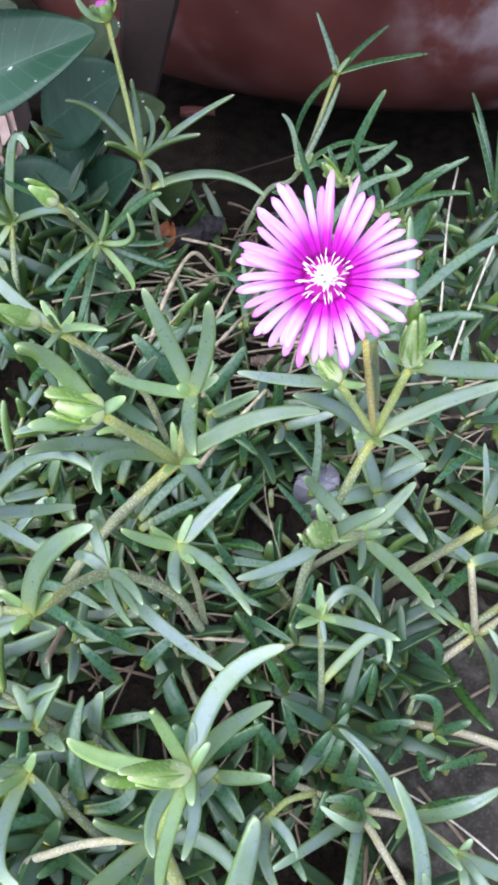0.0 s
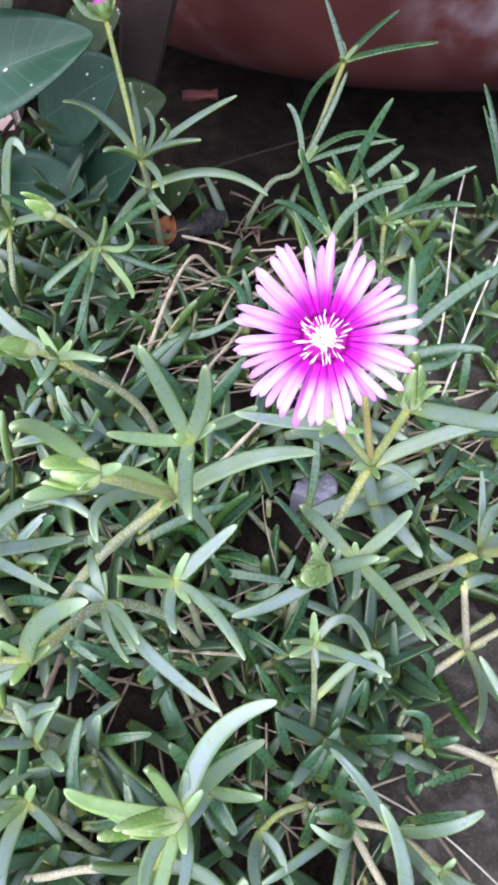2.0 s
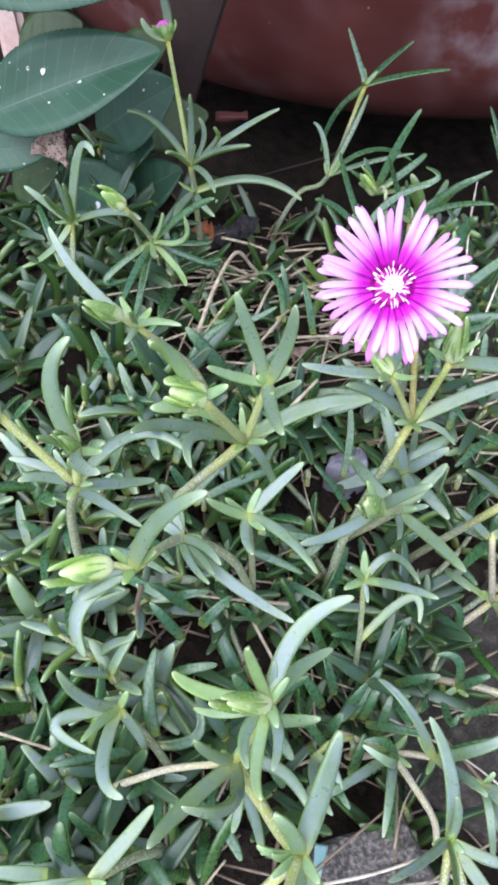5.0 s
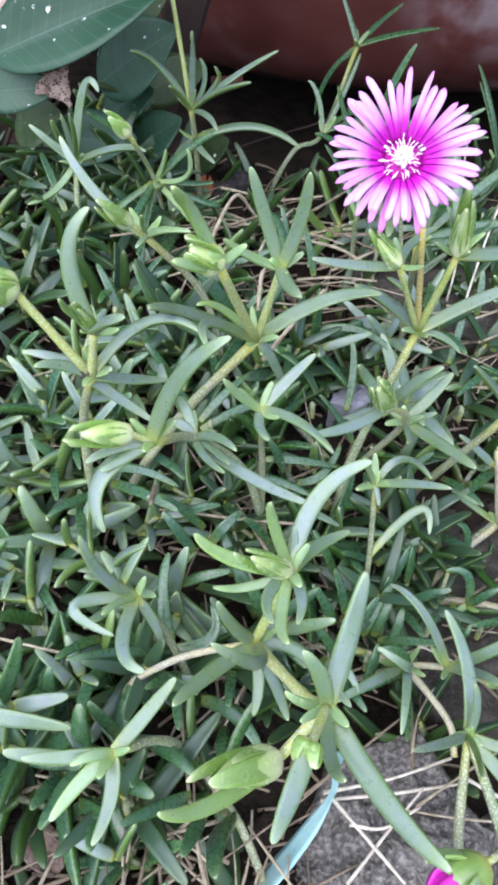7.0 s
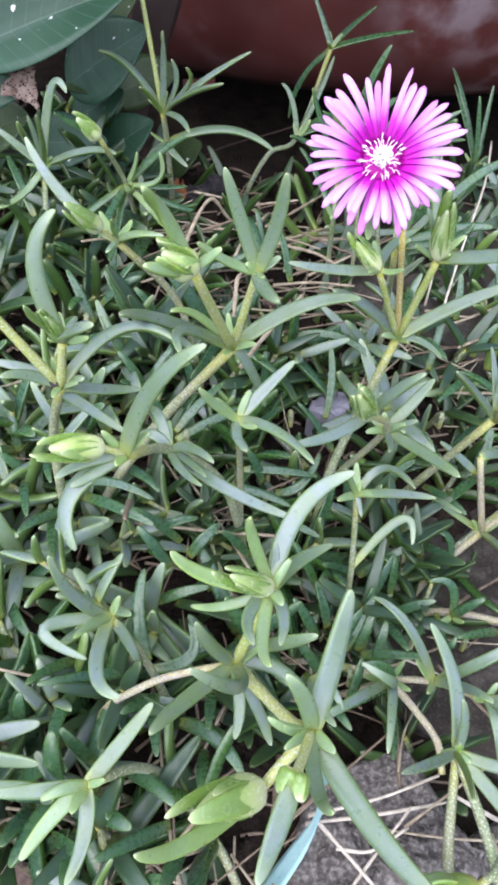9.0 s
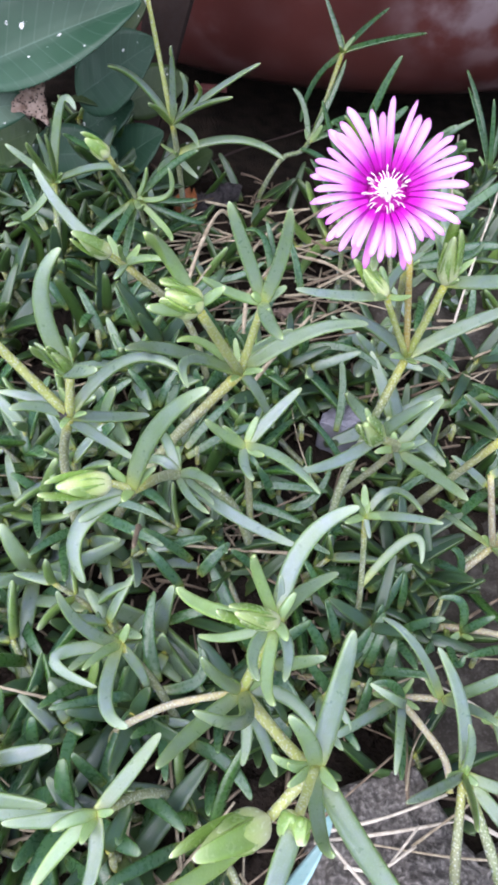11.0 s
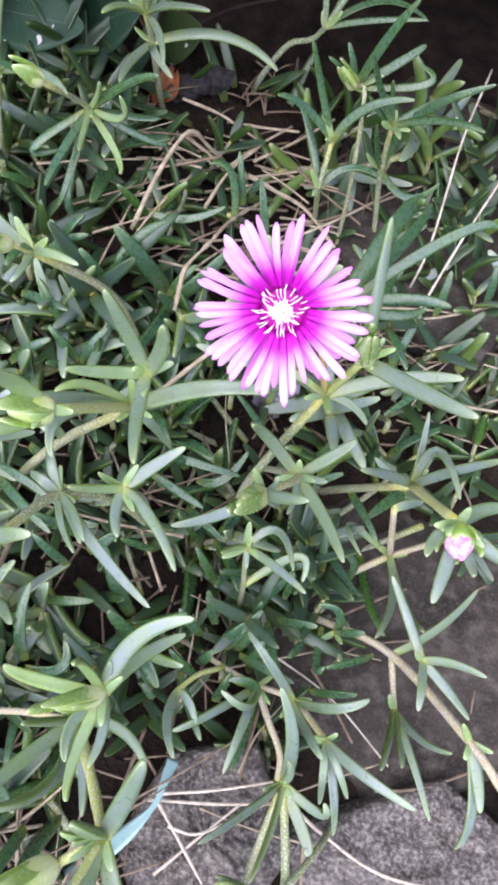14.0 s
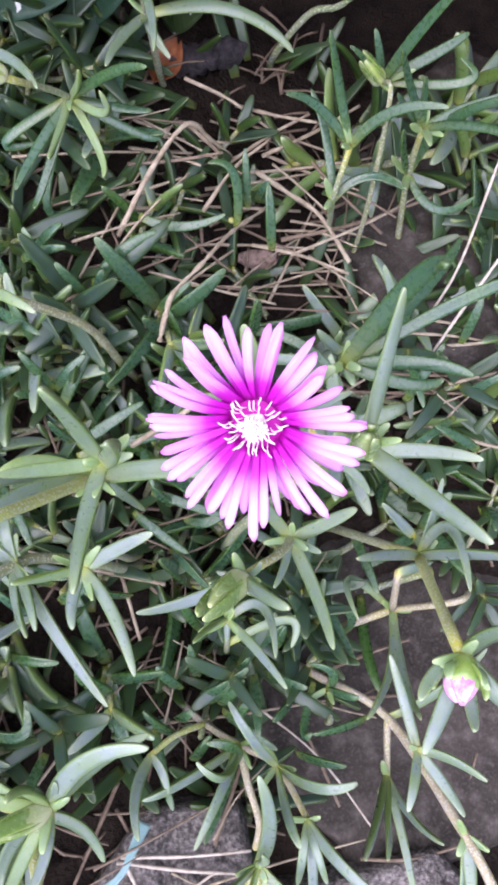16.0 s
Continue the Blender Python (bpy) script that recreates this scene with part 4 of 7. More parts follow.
pink_bud(s, (0.0672, 0.0976, 0.1257), (0.0668, 0.0904, 0.1291), 4.8, None, 0.86)
leaf(s, (0.0672, 0.0976, 0.1257), (0.0585, 0.0874, 0.1308), (0.0616, 0.0933, 0.1280), 4.0)
leaf(s, (0.0672, 0.0976, 0.1257), (0.0615, 0.0776, 0.1271), (0.0646, 0.0873, 0.1261), 4.6)
leaf(s, (0.0672, 0.0976, 0.1257), (0.0690, 0.0840, 0.1330), (0.0689, 0.0888, 0.1290), 3.4)
leaf(s, (0.0672, 0.0976, 0.1257), (0.0777, 0.0886, 0.1303), (0.0732, 0.0924, 0.1279), 5.0)
leaf(s, (0.0672, 0.0976, 0.1257), (0.0824, 0.1061, 0.1195), (0.0734, 0.1031, 0.1224), 5.0)
axil(s, (0.0672, 0.0976, 0.1257), 142)
axil(s, (0.0688, 0.1254, 0.0711), 143)
s = shoot("shoot with upright leaf and pale forked stem", (-0.0714, 0.1071, 0.0885))
stem(s, 3.0, (-0.0714, 0.1071, 0.0885), (-0.0650, 0.1030, 0.1110), rooted=True)
stem(s, 2.4, (-0.0650, 0.1030, 0.1110), (-0.0618, 0.1023, 0.1276))
stem(s, 2.6, (-0.0650, 0.1030, 0.1110), (-0.0807, 0.1053, 0.1387))
bud(s, (-0.0807, 0.1053, 0.1387), (-0.0869, 0.0985, 0.1468), 6.5)
leaf(s, (-0.0618, 0.1023, 0.1276), (-0.0598, 0.1126, 0.1575), (-0.0661, 0.1088, 0.1453), 5.6)
leaf(s, (-0.0618, 0.1023, 0.1276), (-0.0480, 0.0755, 0.1548), (-0.0559, 0.0858, 0.1440), 4.6)
leaf(s, (-0.0618, 0.1023, 0.1276), (-0.0653, 0.0903, 0.1479), (-0.0646, 0.0966, 0.1383), 3.0, YOUNG)
bud(s, (-0.0618, 0.1023, 0.1276), (-0.0640, 0.0968, 0.1414), 2.8)
leaf(s, (-0.0650, 0.1030, 0.1110), (-0.0338, 0.1040, 0.1253), (-0.0489, 0.1098, 0.1243), 4.6)
leaf(s, (-0.0650, 0.1030, 0.1110), (-0.0842, 0.1091, 0.1146), (-0.0738, 0.1071, 0.1133), 4.0)
leaf(s, (-0.0650, 0.1030, 0.1110), (-0.0782, 0.0980, 0.1194), (-0.0723, 0.1016, 0.1164), 4.0)
leaf(s, (-0.0650, 0.1030, 0.1110), (-0.0454, 0.1129, 0.0996), (-0.0555, 0.1078, 0.1048), 4.5)
leaf(s, (-0.0650, 0.1030, 0.1110), (-0.0481, 0.0993, 0.0954), (-0.0625, 0.1033, 0.1062), 4.4)
axil(s, (-0.0650, 0.1030, 0.1110), 158)
axil(s, (-0.0618, 0.1023, 0.1276), 159)
s = shoot("shoot with a narrow bud and long blue-green leaf", (-0.0370, 0.1671, 0.0891))
stem(s, 2.6, (-0.0370, 0.1671, 0.0891), (-0.0537, 0.1589, 0.1183), rooted=True)
stem(s, 1.8, (-0.0537, 0.1589, 0.1183), (-0.0575, 0.1561, 0.1244))
bud(s, (-0.0575, 0.1561, 0.1244), (-0.0655, 0.1478, 0.1372), 4.0)
leaf(s, (-0.0537, 0.1589, 0.1183), (-0.0788, 0.1744, 0.1437), (-0.0693, 0.1662, 0.1298), 4.6)
leaf(s, (-0.0537, 0.1589, 0.1183), (-0.0388, 0.1538, 0.1234), (-0.0475, 0.1570, 0.1219), 3.6)
leaf(s, (-0.0537, 0.1589, 0.1183), (-0.0552, 0.1453, 0.1234), (-0.0536, 0.1499, 0.1228), 3.0)
leaf(s, (-0.0537, 0.1589, 0.1183), (-0.0536, 0.1531, 0.1297), (-0.0537, 0.1560, 0.1250), 2.4)
axil(s, (-0.0537, 0.1589, 0.1183), 168)
s = shoot("shoot with one leaf curled over like a hook", (-0.0913, 0.2282, 0.0794))
stem(s, 2.6, (-0.0913, 0.2282, 0.0794), (-0.0908, 0.2402, 0.0988), rooted=True)
leaf(s, (-0.0908, 0.2402, 0.0988), (-0.0775, 0.2419, 0.1268), (-0.0836, 0.2445, 0.1267), 4.6)
leaf(s, (-0.0908, 0.2402, 0.0988), (-0.0891, 0.2082, 0.1322), (-0.0910, 0.2243, 0.1161), 3.4, YOUNG)
leaf(s, (-0.0908, 0.2402, 0.0988), (-0.0917, 0.2340, 0.1220), (-0.0909, 0.2374, 0.1106), 3.0)
leaf(s, (-0.0908, 0.2402, 0.0988), (-0.0855, 0.2210, 0.1285), (-0.0873, 0.2310, 0.1138), 3.0)
leaf(s, (-0.0908, 0.2402, 0.0988), (-0.0591, 0.2203, 0.1143), (-0.0724, 0.2324, 0.1091), 4.0)
leaf(s, (-0.0908, 0.2402, 0.0988), (-0.1070, 0.2423, 0.1137), (-0.0979, 0.2412, 0.1052), 4.4)
leaf(s, (-0.0908, 0.2402, 0.0988), (-0.1079, 0.2198, 0.0924), (-0.0985, 0.2289, 0.0929), 4.0)
axil(s, (-0.0908, 0.2402, 0.0988), 178)
s = shoot("low leafy tuft with a drooping green bud", (-0.0583, 0.2355, 0.0934))
stem(s, 2.0, (-0.0583, 0.2355, 0.0934), (-0.0634, 0.2144, 0.1234), rooted=True)
bud(s, (-0.0634, 0.2144, 0.1234), (-0.0706, 0.2113, 0.1327), 4.0)
leaf(s, (-0.0634, 0.2144, 0.1234), (-0.0764, 0.2098, 0.1344), (-0.0730, 0.2123, 0.1303), 2.6, MAT)
leaf(s, (-0.0583, 0.2355, 0.0934), (-0.0324, 0.2331, 0.1150), (-0.0437, 0.2362, 0.1067), 4.0, MAT)
leaf(s, (-0.0583, 0.2355, 0.0934), (-0.0344, 0.2388, 0.0909), (-0.0428, 0.2374, 0.0910), 3.6, MAT)
leaf(s, (-0.0583, 0.2355, 0.0934), (-0.0435, 0.2245, 0.1129), (-0.0450, 0.2281, 0.0994), 3.4, YOUNG)
leaf(s, (-0.0583, 0.2355, 0.0934), (-0.0528, 0.2336, 0.1080), (-0.0546, 0.2349, 0.1006), 3.0, YOUNG)
leaf(s, (-0.0583, 0.2355, 0.0934), (-0.0668, 0.2039, 0.0897), (-0.0644, 0.2180, 0.0902), 4.0, MAT)
leaf(s, (-0.0583, 0.2355, 0.0934), (-0.0644, 0.2056, 0.0789), (-0.0630, 0.2141, 0.0809), 3.6, MAT)
leaf(s, (-0.0583, 0.2355, 0.0934), (-0.0579, 0.2172, 0.0645), (-0.0646, 0.2136, 0.0705), 3.6, MAT)
leaf(s, (-0.0583, 0.2355, 0.0934), (-0.0438, 0.2149, 0.0879), (-0.0472, 0.2237, 0.0879), 3.4, YOUNG)
leaf(s, (-0.0583, 0.2355, 0.0934), (-0.0513, 0.2014, 0.1124), (-0.0552, 0.2167, 0.1014), 3.0, YOUNG)
leaf(s, (-0.0583, 0.2355, 0.0934), (-0.0681, 0.2269, 0.0811), (-0.0764, 0.2226, 0.0848), 4.0, MAT)
leaf(s, (-0.0583, 0.2355, 0.0934), (-0.0322, 0.2379, 0.0815), (-0.0388, 0.2351, 0.0839), 3.6, MAT)
axil(s, (-0.0583, 0.2355, 0.0934), 194)
s = shoot("tall thin shoot with a pink-tipped bud", (-0.0433, 0.2717, 0.0925))
stem(s, 2.6, (-0.0433, 0.2717, 0.0925), (-0.0440, 0.2678, 0.1076), rooted=True)
stem(s, 2.0, (-0.0440, 0.2678, 0.1076), (-0.0503, 0.2761, 0.1536))
pink_bud(s, (-0.0503, 0.2761, 0.1536), (-0.0512, 0.2774, 0.1575), 3.9, ROSE, 0.62)
leaf(s, (-0.0507, 0.2755, 0.1545), (-0.0592, 0.2747, 0.1622), (-0.0560, 0.2745, 0.1570), 3.6, YOUNG)
leaf(s, (-0.0500, 0.2780, 0.1555), (-0.0552, 0.2790, 0.1790), (-0.0515, 0.2795, 0.1680), 3.2)
leaf(s, (-0.0497, 0.2785, 0.1555), (-0.0525, 0.2810, 0.1700), (-0.0500, 0.2800, 0.1640), 2.6)
leaf(s, (-0.0440, 0.2678, 0.1076), (-0.0663, 0.2607, 0.1345), (-0.0558, 0.2666, 0.1259), 4.0)
leaf(s, (-0.0440, 0.2678, 0.1076), (-0.0414, 0.2567, 0.1432), (-0.0422, 0.2634, 0.1273), 3.6)
leaf(s, (-0.0440, 0.2678, 0.1076), (-0.0498, 0.2376, 0.1308), (-0.0478, 0.2535, 0.1211), 3.6, YOUNG)
leaf(s, (-0.0440, 0.2678, 0.1076), (-0.0190, 0.2501, 0.1270), (-0.0337, 0.2597, 0.1185), 4.0)
leaf(s, (-0.0440, 0.2678, 0.1076), (-0.0076, 0.2719, 0.1301), (-0.0258, 0.2710, 0.1199), 4.0)
leaf(s, (-0.0440, 0.2678, 0.1076), (-0.0392, 0.2638, 0.1304), (-0.0379, 0.2664, 0.1196), 3.0)
leaf(s, (-0.0440, 0.2678, 0.1076), (-0.0333, 0.2591, 0.1291), (-0.0330, 0.2646, 0.1203), 3.0)
leaf(s, (-0.0440, 0.2678, 0.1076), (-0.0326, 0.2413, 0.1121), (-0.0367, 0.2552, 0.1110), 3.4)
leaf(s, (-0.0433, 0.2717, 0.0925), (0.0034, 0.2724, 0.0883), (-0.0177, 0.2758, 0.0963), 5.0)
leaf(s, (-0.0433, 0.2717, 0.0925), (-0.0346, 0.2632, 0.0859), (-0.0412, 0.2679, 0.0903), 4.0)
leaf(s, (-0.0433, 0.2717, 0.0925), (-0.0499, 0.2469, 0.0960), (-0.0485, 0.2591, 0.0943), 4.0)
axil(s, (-0.0440, 0.2678, 0.1076), 211)
axil(s, (-0.0433, 0.2717, 0.0925), 212)
# rear shoots mostly take MAT, so the rear's shade is in their leaf colour
s = shoot("tall leggy shoot before the brown pot", (0.0050, 0.3093, 0.0686))
stem(s, 2.4, (0.0050, 0.3093, 0.0686), (0.0186, 0.3168, 0.0727), (0.0358, 0.3467, 0.1029), rooted=True)
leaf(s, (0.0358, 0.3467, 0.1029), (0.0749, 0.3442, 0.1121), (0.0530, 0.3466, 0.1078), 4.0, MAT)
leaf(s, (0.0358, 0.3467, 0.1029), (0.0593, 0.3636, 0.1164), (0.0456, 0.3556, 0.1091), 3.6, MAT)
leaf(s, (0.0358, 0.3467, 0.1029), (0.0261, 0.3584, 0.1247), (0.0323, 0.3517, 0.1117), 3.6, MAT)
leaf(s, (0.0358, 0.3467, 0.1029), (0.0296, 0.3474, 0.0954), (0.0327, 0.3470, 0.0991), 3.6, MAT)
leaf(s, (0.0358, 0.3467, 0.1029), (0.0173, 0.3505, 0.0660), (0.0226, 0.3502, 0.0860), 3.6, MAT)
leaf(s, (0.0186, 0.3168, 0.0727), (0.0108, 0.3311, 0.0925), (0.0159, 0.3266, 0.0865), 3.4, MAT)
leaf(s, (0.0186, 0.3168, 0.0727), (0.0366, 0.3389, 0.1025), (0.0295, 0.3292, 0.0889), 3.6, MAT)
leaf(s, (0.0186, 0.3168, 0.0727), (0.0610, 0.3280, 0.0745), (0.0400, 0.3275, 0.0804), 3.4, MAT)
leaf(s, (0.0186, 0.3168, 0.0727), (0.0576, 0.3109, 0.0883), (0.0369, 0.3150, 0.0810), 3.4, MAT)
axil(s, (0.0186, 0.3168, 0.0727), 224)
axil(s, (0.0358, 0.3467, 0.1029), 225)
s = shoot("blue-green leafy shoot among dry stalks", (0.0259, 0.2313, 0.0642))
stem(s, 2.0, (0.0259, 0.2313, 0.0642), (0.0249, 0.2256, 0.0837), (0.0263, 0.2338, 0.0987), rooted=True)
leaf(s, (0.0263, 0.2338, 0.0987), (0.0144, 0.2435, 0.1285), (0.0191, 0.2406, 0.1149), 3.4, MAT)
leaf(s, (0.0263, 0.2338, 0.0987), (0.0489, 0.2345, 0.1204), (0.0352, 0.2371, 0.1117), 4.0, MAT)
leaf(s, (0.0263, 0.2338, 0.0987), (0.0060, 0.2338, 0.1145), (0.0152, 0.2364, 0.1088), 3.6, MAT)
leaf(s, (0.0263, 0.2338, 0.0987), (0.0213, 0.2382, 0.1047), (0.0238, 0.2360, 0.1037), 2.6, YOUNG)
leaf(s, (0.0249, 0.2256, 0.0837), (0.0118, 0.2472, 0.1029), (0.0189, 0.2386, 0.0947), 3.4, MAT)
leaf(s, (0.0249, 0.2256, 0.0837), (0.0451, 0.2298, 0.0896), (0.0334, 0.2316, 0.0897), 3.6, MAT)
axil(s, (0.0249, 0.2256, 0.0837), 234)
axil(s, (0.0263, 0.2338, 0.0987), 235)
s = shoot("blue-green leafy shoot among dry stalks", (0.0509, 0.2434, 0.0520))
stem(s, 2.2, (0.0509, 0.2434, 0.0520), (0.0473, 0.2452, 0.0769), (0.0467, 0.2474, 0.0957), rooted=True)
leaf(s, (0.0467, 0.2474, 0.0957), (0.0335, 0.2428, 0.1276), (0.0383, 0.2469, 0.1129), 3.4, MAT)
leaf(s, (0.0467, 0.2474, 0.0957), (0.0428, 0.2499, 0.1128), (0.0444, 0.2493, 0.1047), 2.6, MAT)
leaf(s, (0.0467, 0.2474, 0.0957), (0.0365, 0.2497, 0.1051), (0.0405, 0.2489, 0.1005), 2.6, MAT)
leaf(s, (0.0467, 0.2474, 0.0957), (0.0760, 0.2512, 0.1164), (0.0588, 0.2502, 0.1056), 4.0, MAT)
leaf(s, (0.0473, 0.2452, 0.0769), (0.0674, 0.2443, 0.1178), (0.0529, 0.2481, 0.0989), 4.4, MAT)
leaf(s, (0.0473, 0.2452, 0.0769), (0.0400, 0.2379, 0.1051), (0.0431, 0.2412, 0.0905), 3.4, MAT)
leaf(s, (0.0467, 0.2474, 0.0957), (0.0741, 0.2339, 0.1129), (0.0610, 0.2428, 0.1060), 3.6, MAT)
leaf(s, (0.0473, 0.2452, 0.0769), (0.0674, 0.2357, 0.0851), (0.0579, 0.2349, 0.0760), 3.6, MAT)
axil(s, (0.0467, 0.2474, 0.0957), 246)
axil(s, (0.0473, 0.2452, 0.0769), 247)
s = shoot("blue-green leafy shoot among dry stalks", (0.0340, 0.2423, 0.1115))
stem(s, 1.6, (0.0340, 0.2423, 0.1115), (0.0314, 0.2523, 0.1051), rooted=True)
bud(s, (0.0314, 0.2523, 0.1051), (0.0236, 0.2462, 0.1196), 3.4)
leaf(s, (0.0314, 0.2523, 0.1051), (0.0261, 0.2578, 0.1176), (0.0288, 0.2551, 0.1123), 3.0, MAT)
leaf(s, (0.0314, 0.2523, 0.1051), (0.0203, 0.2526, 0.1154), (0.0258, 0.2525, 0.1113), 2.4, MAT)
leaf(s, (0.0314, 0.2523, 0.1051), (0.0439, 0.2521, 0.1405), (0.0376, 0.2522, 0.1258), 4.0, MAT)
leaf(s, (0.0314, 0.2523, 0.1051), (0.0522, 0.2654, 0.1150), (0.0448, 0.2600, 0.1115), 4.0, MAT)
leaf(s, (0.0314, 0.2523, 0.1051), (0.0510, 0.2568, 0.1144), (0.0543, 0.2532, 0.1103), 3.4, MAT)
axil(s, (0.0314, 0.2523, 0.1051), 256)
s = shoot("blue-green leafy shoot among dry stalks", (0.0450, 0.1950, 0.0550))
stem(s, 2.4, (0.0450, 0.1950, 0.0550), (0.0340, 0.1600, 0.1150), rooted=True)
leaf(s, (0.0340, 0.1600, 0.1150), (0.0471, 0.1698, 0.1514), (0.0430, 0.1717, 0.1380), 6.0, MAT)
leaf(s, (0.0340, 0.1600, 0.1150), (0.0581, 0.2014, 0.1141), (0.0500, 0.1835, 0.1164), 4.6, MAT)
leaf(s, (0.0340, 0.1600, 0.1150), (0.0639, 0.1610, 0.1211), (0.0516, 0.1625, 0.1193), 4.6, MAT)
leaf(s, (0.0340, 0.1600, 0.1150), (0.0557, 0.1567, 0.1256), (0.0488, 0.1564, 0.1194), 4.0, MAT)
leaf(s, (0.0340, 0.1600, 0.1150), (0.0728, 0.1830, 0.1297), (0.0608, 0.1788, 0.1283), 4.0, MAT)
axil(s, (0.0340, 0.1600, 0.1150), 264)
s = shoot("pale trailing stem lying on the dark slab", (0.0552, 0.0866, 0.0117))
stem(s, 3.0, (0.0552, 0.0866, 0.0117), (0.0793, 0.0784, 0.0153), (0.1005, 0.0515, 0.0428), (0.1117, 0.0360, 0.0470), (0.1168, 0.0299, 0.0439), (0.1202, 0.0272, 0.0331), mat=TRAILING, rooted=True)
stem(s, 2.4, (0.0793, 0.0784, 0.0153), (0.0833, 0.0592, 0.0094), mat=TRAILING)
leaf(s, (0.0833, 0.0592, 0.0094), (0.0726, 0.0391, 0.0418), (0.0780, 0.0491, 0.0286), 4.0)
leaf(s, (0.0833, 0.0592, 0.0094), (0.0784, 0.0409, 0.0448), (0.0809, 0.0500, 0.0301), 3.6)
leaf(s, (0.0833, 0.0592, 0.0094), (0.0961, 0.0251, 0.0174), (0.0897, 0.0421, 0.0164), 3.6)
leaf(s, (0.0833, 0.0592, 0.0094), (0.0955, 0.0474, 0.0402), (0.0895, 0.0505, 0.0245), 4.0)
leaf(s, (0.0793, 0.0784, 0.0153), (0.1110, 0.1078, 0.0139), (0.0974, 0.0916, 0.0143), 4.4)
leaf(s, (0.0796, 0.0730, 0.0562), (0.0961, 0.0697, 0.0681), (0.0873, 0.0730, 0.0619), 4.0)
leaf(s, (0.0796, 0.0730, 0.0562), (0.0964, 0.0578, 0.0527), (0.0882, 0.0659, 0.0543), 4.0)
leaf(s, (0.0796, 0.0730, 0.0562), (0.0775, 0.0574, 0.0626), (0.0785, 0.0652, 0.0614), 3.6)
leaf(s, (0.0796, 0.0730, 0.0562), (0.0669, 0.0973, 0.0613), (0.0731, 0.0860, 0.0585), 4.0)
leaf(s, (0.1005, 0.0515, 0.0428), (0.1052, 0.0177, 0.0175), (0.1059, 0.0304, 0.0308), 4.6)
leaf(s, (0.1005, 0.0515, 0.0428), (0.1073, 0.0310, 0.0348), (0.1046, 0.0410, 0.0389), 5.0)
axil(s, (0.0796, 0.0730, 0.0562), 279)
axil(s, (0.0833, 0.0592, 0.0094), 280)
axil(s, (0.1005, 0.0515, 0.0428), 281)
s = shoot("pale trailing stem lying on the dark slab", (0.0316, 0.0600, 0.0155))
stem(s, 2.4, (0.0316, 0.0600, 0.0155), (0.0445, 0.0569, 0.0210), (0.0553, 0.0453, 0.0341), mat=TRAILING, rooted=True)
stem(s, 2.4, (0.0316, 0.0600, 0.0155), (0.0365, 0.0495, 0.0198), (0.0423, 0.0389, 0.0190), (0.0429, 0.0304, 0.0150), mat=TRAILING)
leaf(s, (0.0445, 0.0569, 0.0210), (0.0667, 0.0596, 0.0436), (0.0559, 0.0554, 0.0388), 4.6)
leaf(s, (0.0445, 0.0569, 0.0210), (0.0244, 0.0747, 0.0446), (0.0335, 0.0655, 0.0435), 4.0)
leaf(s, (0.0553, 0.0453, 0.0341), (0.0816, 0.0298, 0.0511), (0.0654, 0.0375, 0.0465), 5.0)
leaf(s, (0.0553, 0.0453, 0.0341), (0.0627, 0.0167, 0.0229), (0.0595, 0.0308, 0.0332), 4.2)
leaf(s, (0.0553, 0.0453, 0.0341), (0.0564, 0.0256, 0.0271), (0.0550, 0.0359, 0.0375), 3.6)
leaf(s, (0.0553, 0.0453, 0.0341), (0.0644, 0.0289, 0.0329), (0.0590, 0.0376, 0.0404), 3.4)
leaf(s, (0.0445, 0.0569, 0.0210), (0.0528, 0.0397, 0.0460), (0.0483, 0.0465, 0.0400), 4.0)
leaf(s, (0.0316, 0.0600, 0.0155), (0.0232, 0.0307, 0.0343), (0.0281, 0.0488, 0.0309), 4.4)
leaf(s, (0.0316, 0.0600, 0.0155), (0.0047, 0.0409, 0.0341), (0.0158, 0.0478, 0.0306), 4.4)
leaf(s, (0.0316, 0.0600, 0.0155), (0.0185, 0.0555, 0.0400), (0.0285, 0.0520, 0.0330), 4.2)
axil(s, (0.0316, 0.0600, 0.0155), 295)
axil(s, (0.0445, 0.0569, 0.0210), 296)
axil(s, (0.0553, 0.0453, 0.0341), 297)
s = shoot("low blue-green shoot between the stone and the slab", (0.0186, 0.0645, 0.0172))
stem(s, 2.2, (0.0080, 0.0700, 0.0100), (0.0186, 0.0645, 0.0172), (0.0316, 0.0600, 0.0155), mat=TRAILING, rooted=True)
stem(s, 1.9, (0.0186, 0.0645, 0.0172), (0.0100, 0.0600, 0.0270), (0.0044, 0.0539, 0.0330))
leaf(s, (0.0044, 0.0539, 0.0330), (0.0070, 0.0335, 0.0490), (0.0030, 0.0440, 0.0430), 4.4)
leaf(s, (0.0044, 0.0539, 0.0330), (0.0120, 0.0440, 0.0330), (0.0090, 0.0500, 0.0350), 3.6)
s = shoot("pale trailing stem lying on the dark slab", (0.0573, 0.1038, 0.0132))
stem(s, 3.0, (0.0573, 0.1038, 0.0132), (0.0743, 0.1137, 0.0215), mat=TRAILING, rooted=True)
stem(s, 2.4, (0.0743, 0.1137, 0.0215), (0.0672, 0.1219, 0.0552), mat=TRAILING)
stem(s, 2.2, (0.0743, 0.1137, 0.0215), (0.0871, 0.1173, 0.0379), (0.0926, 0.1199, 0.0399), (0.0962, 0.1230, 0.0326), mat=TRAILING)
leaf(s, (0.0743, 0.1137, 0.0215), (0.0649, 0.0782, 0.0529), (0.0730, 0.0948, 0.0373), 4.2)
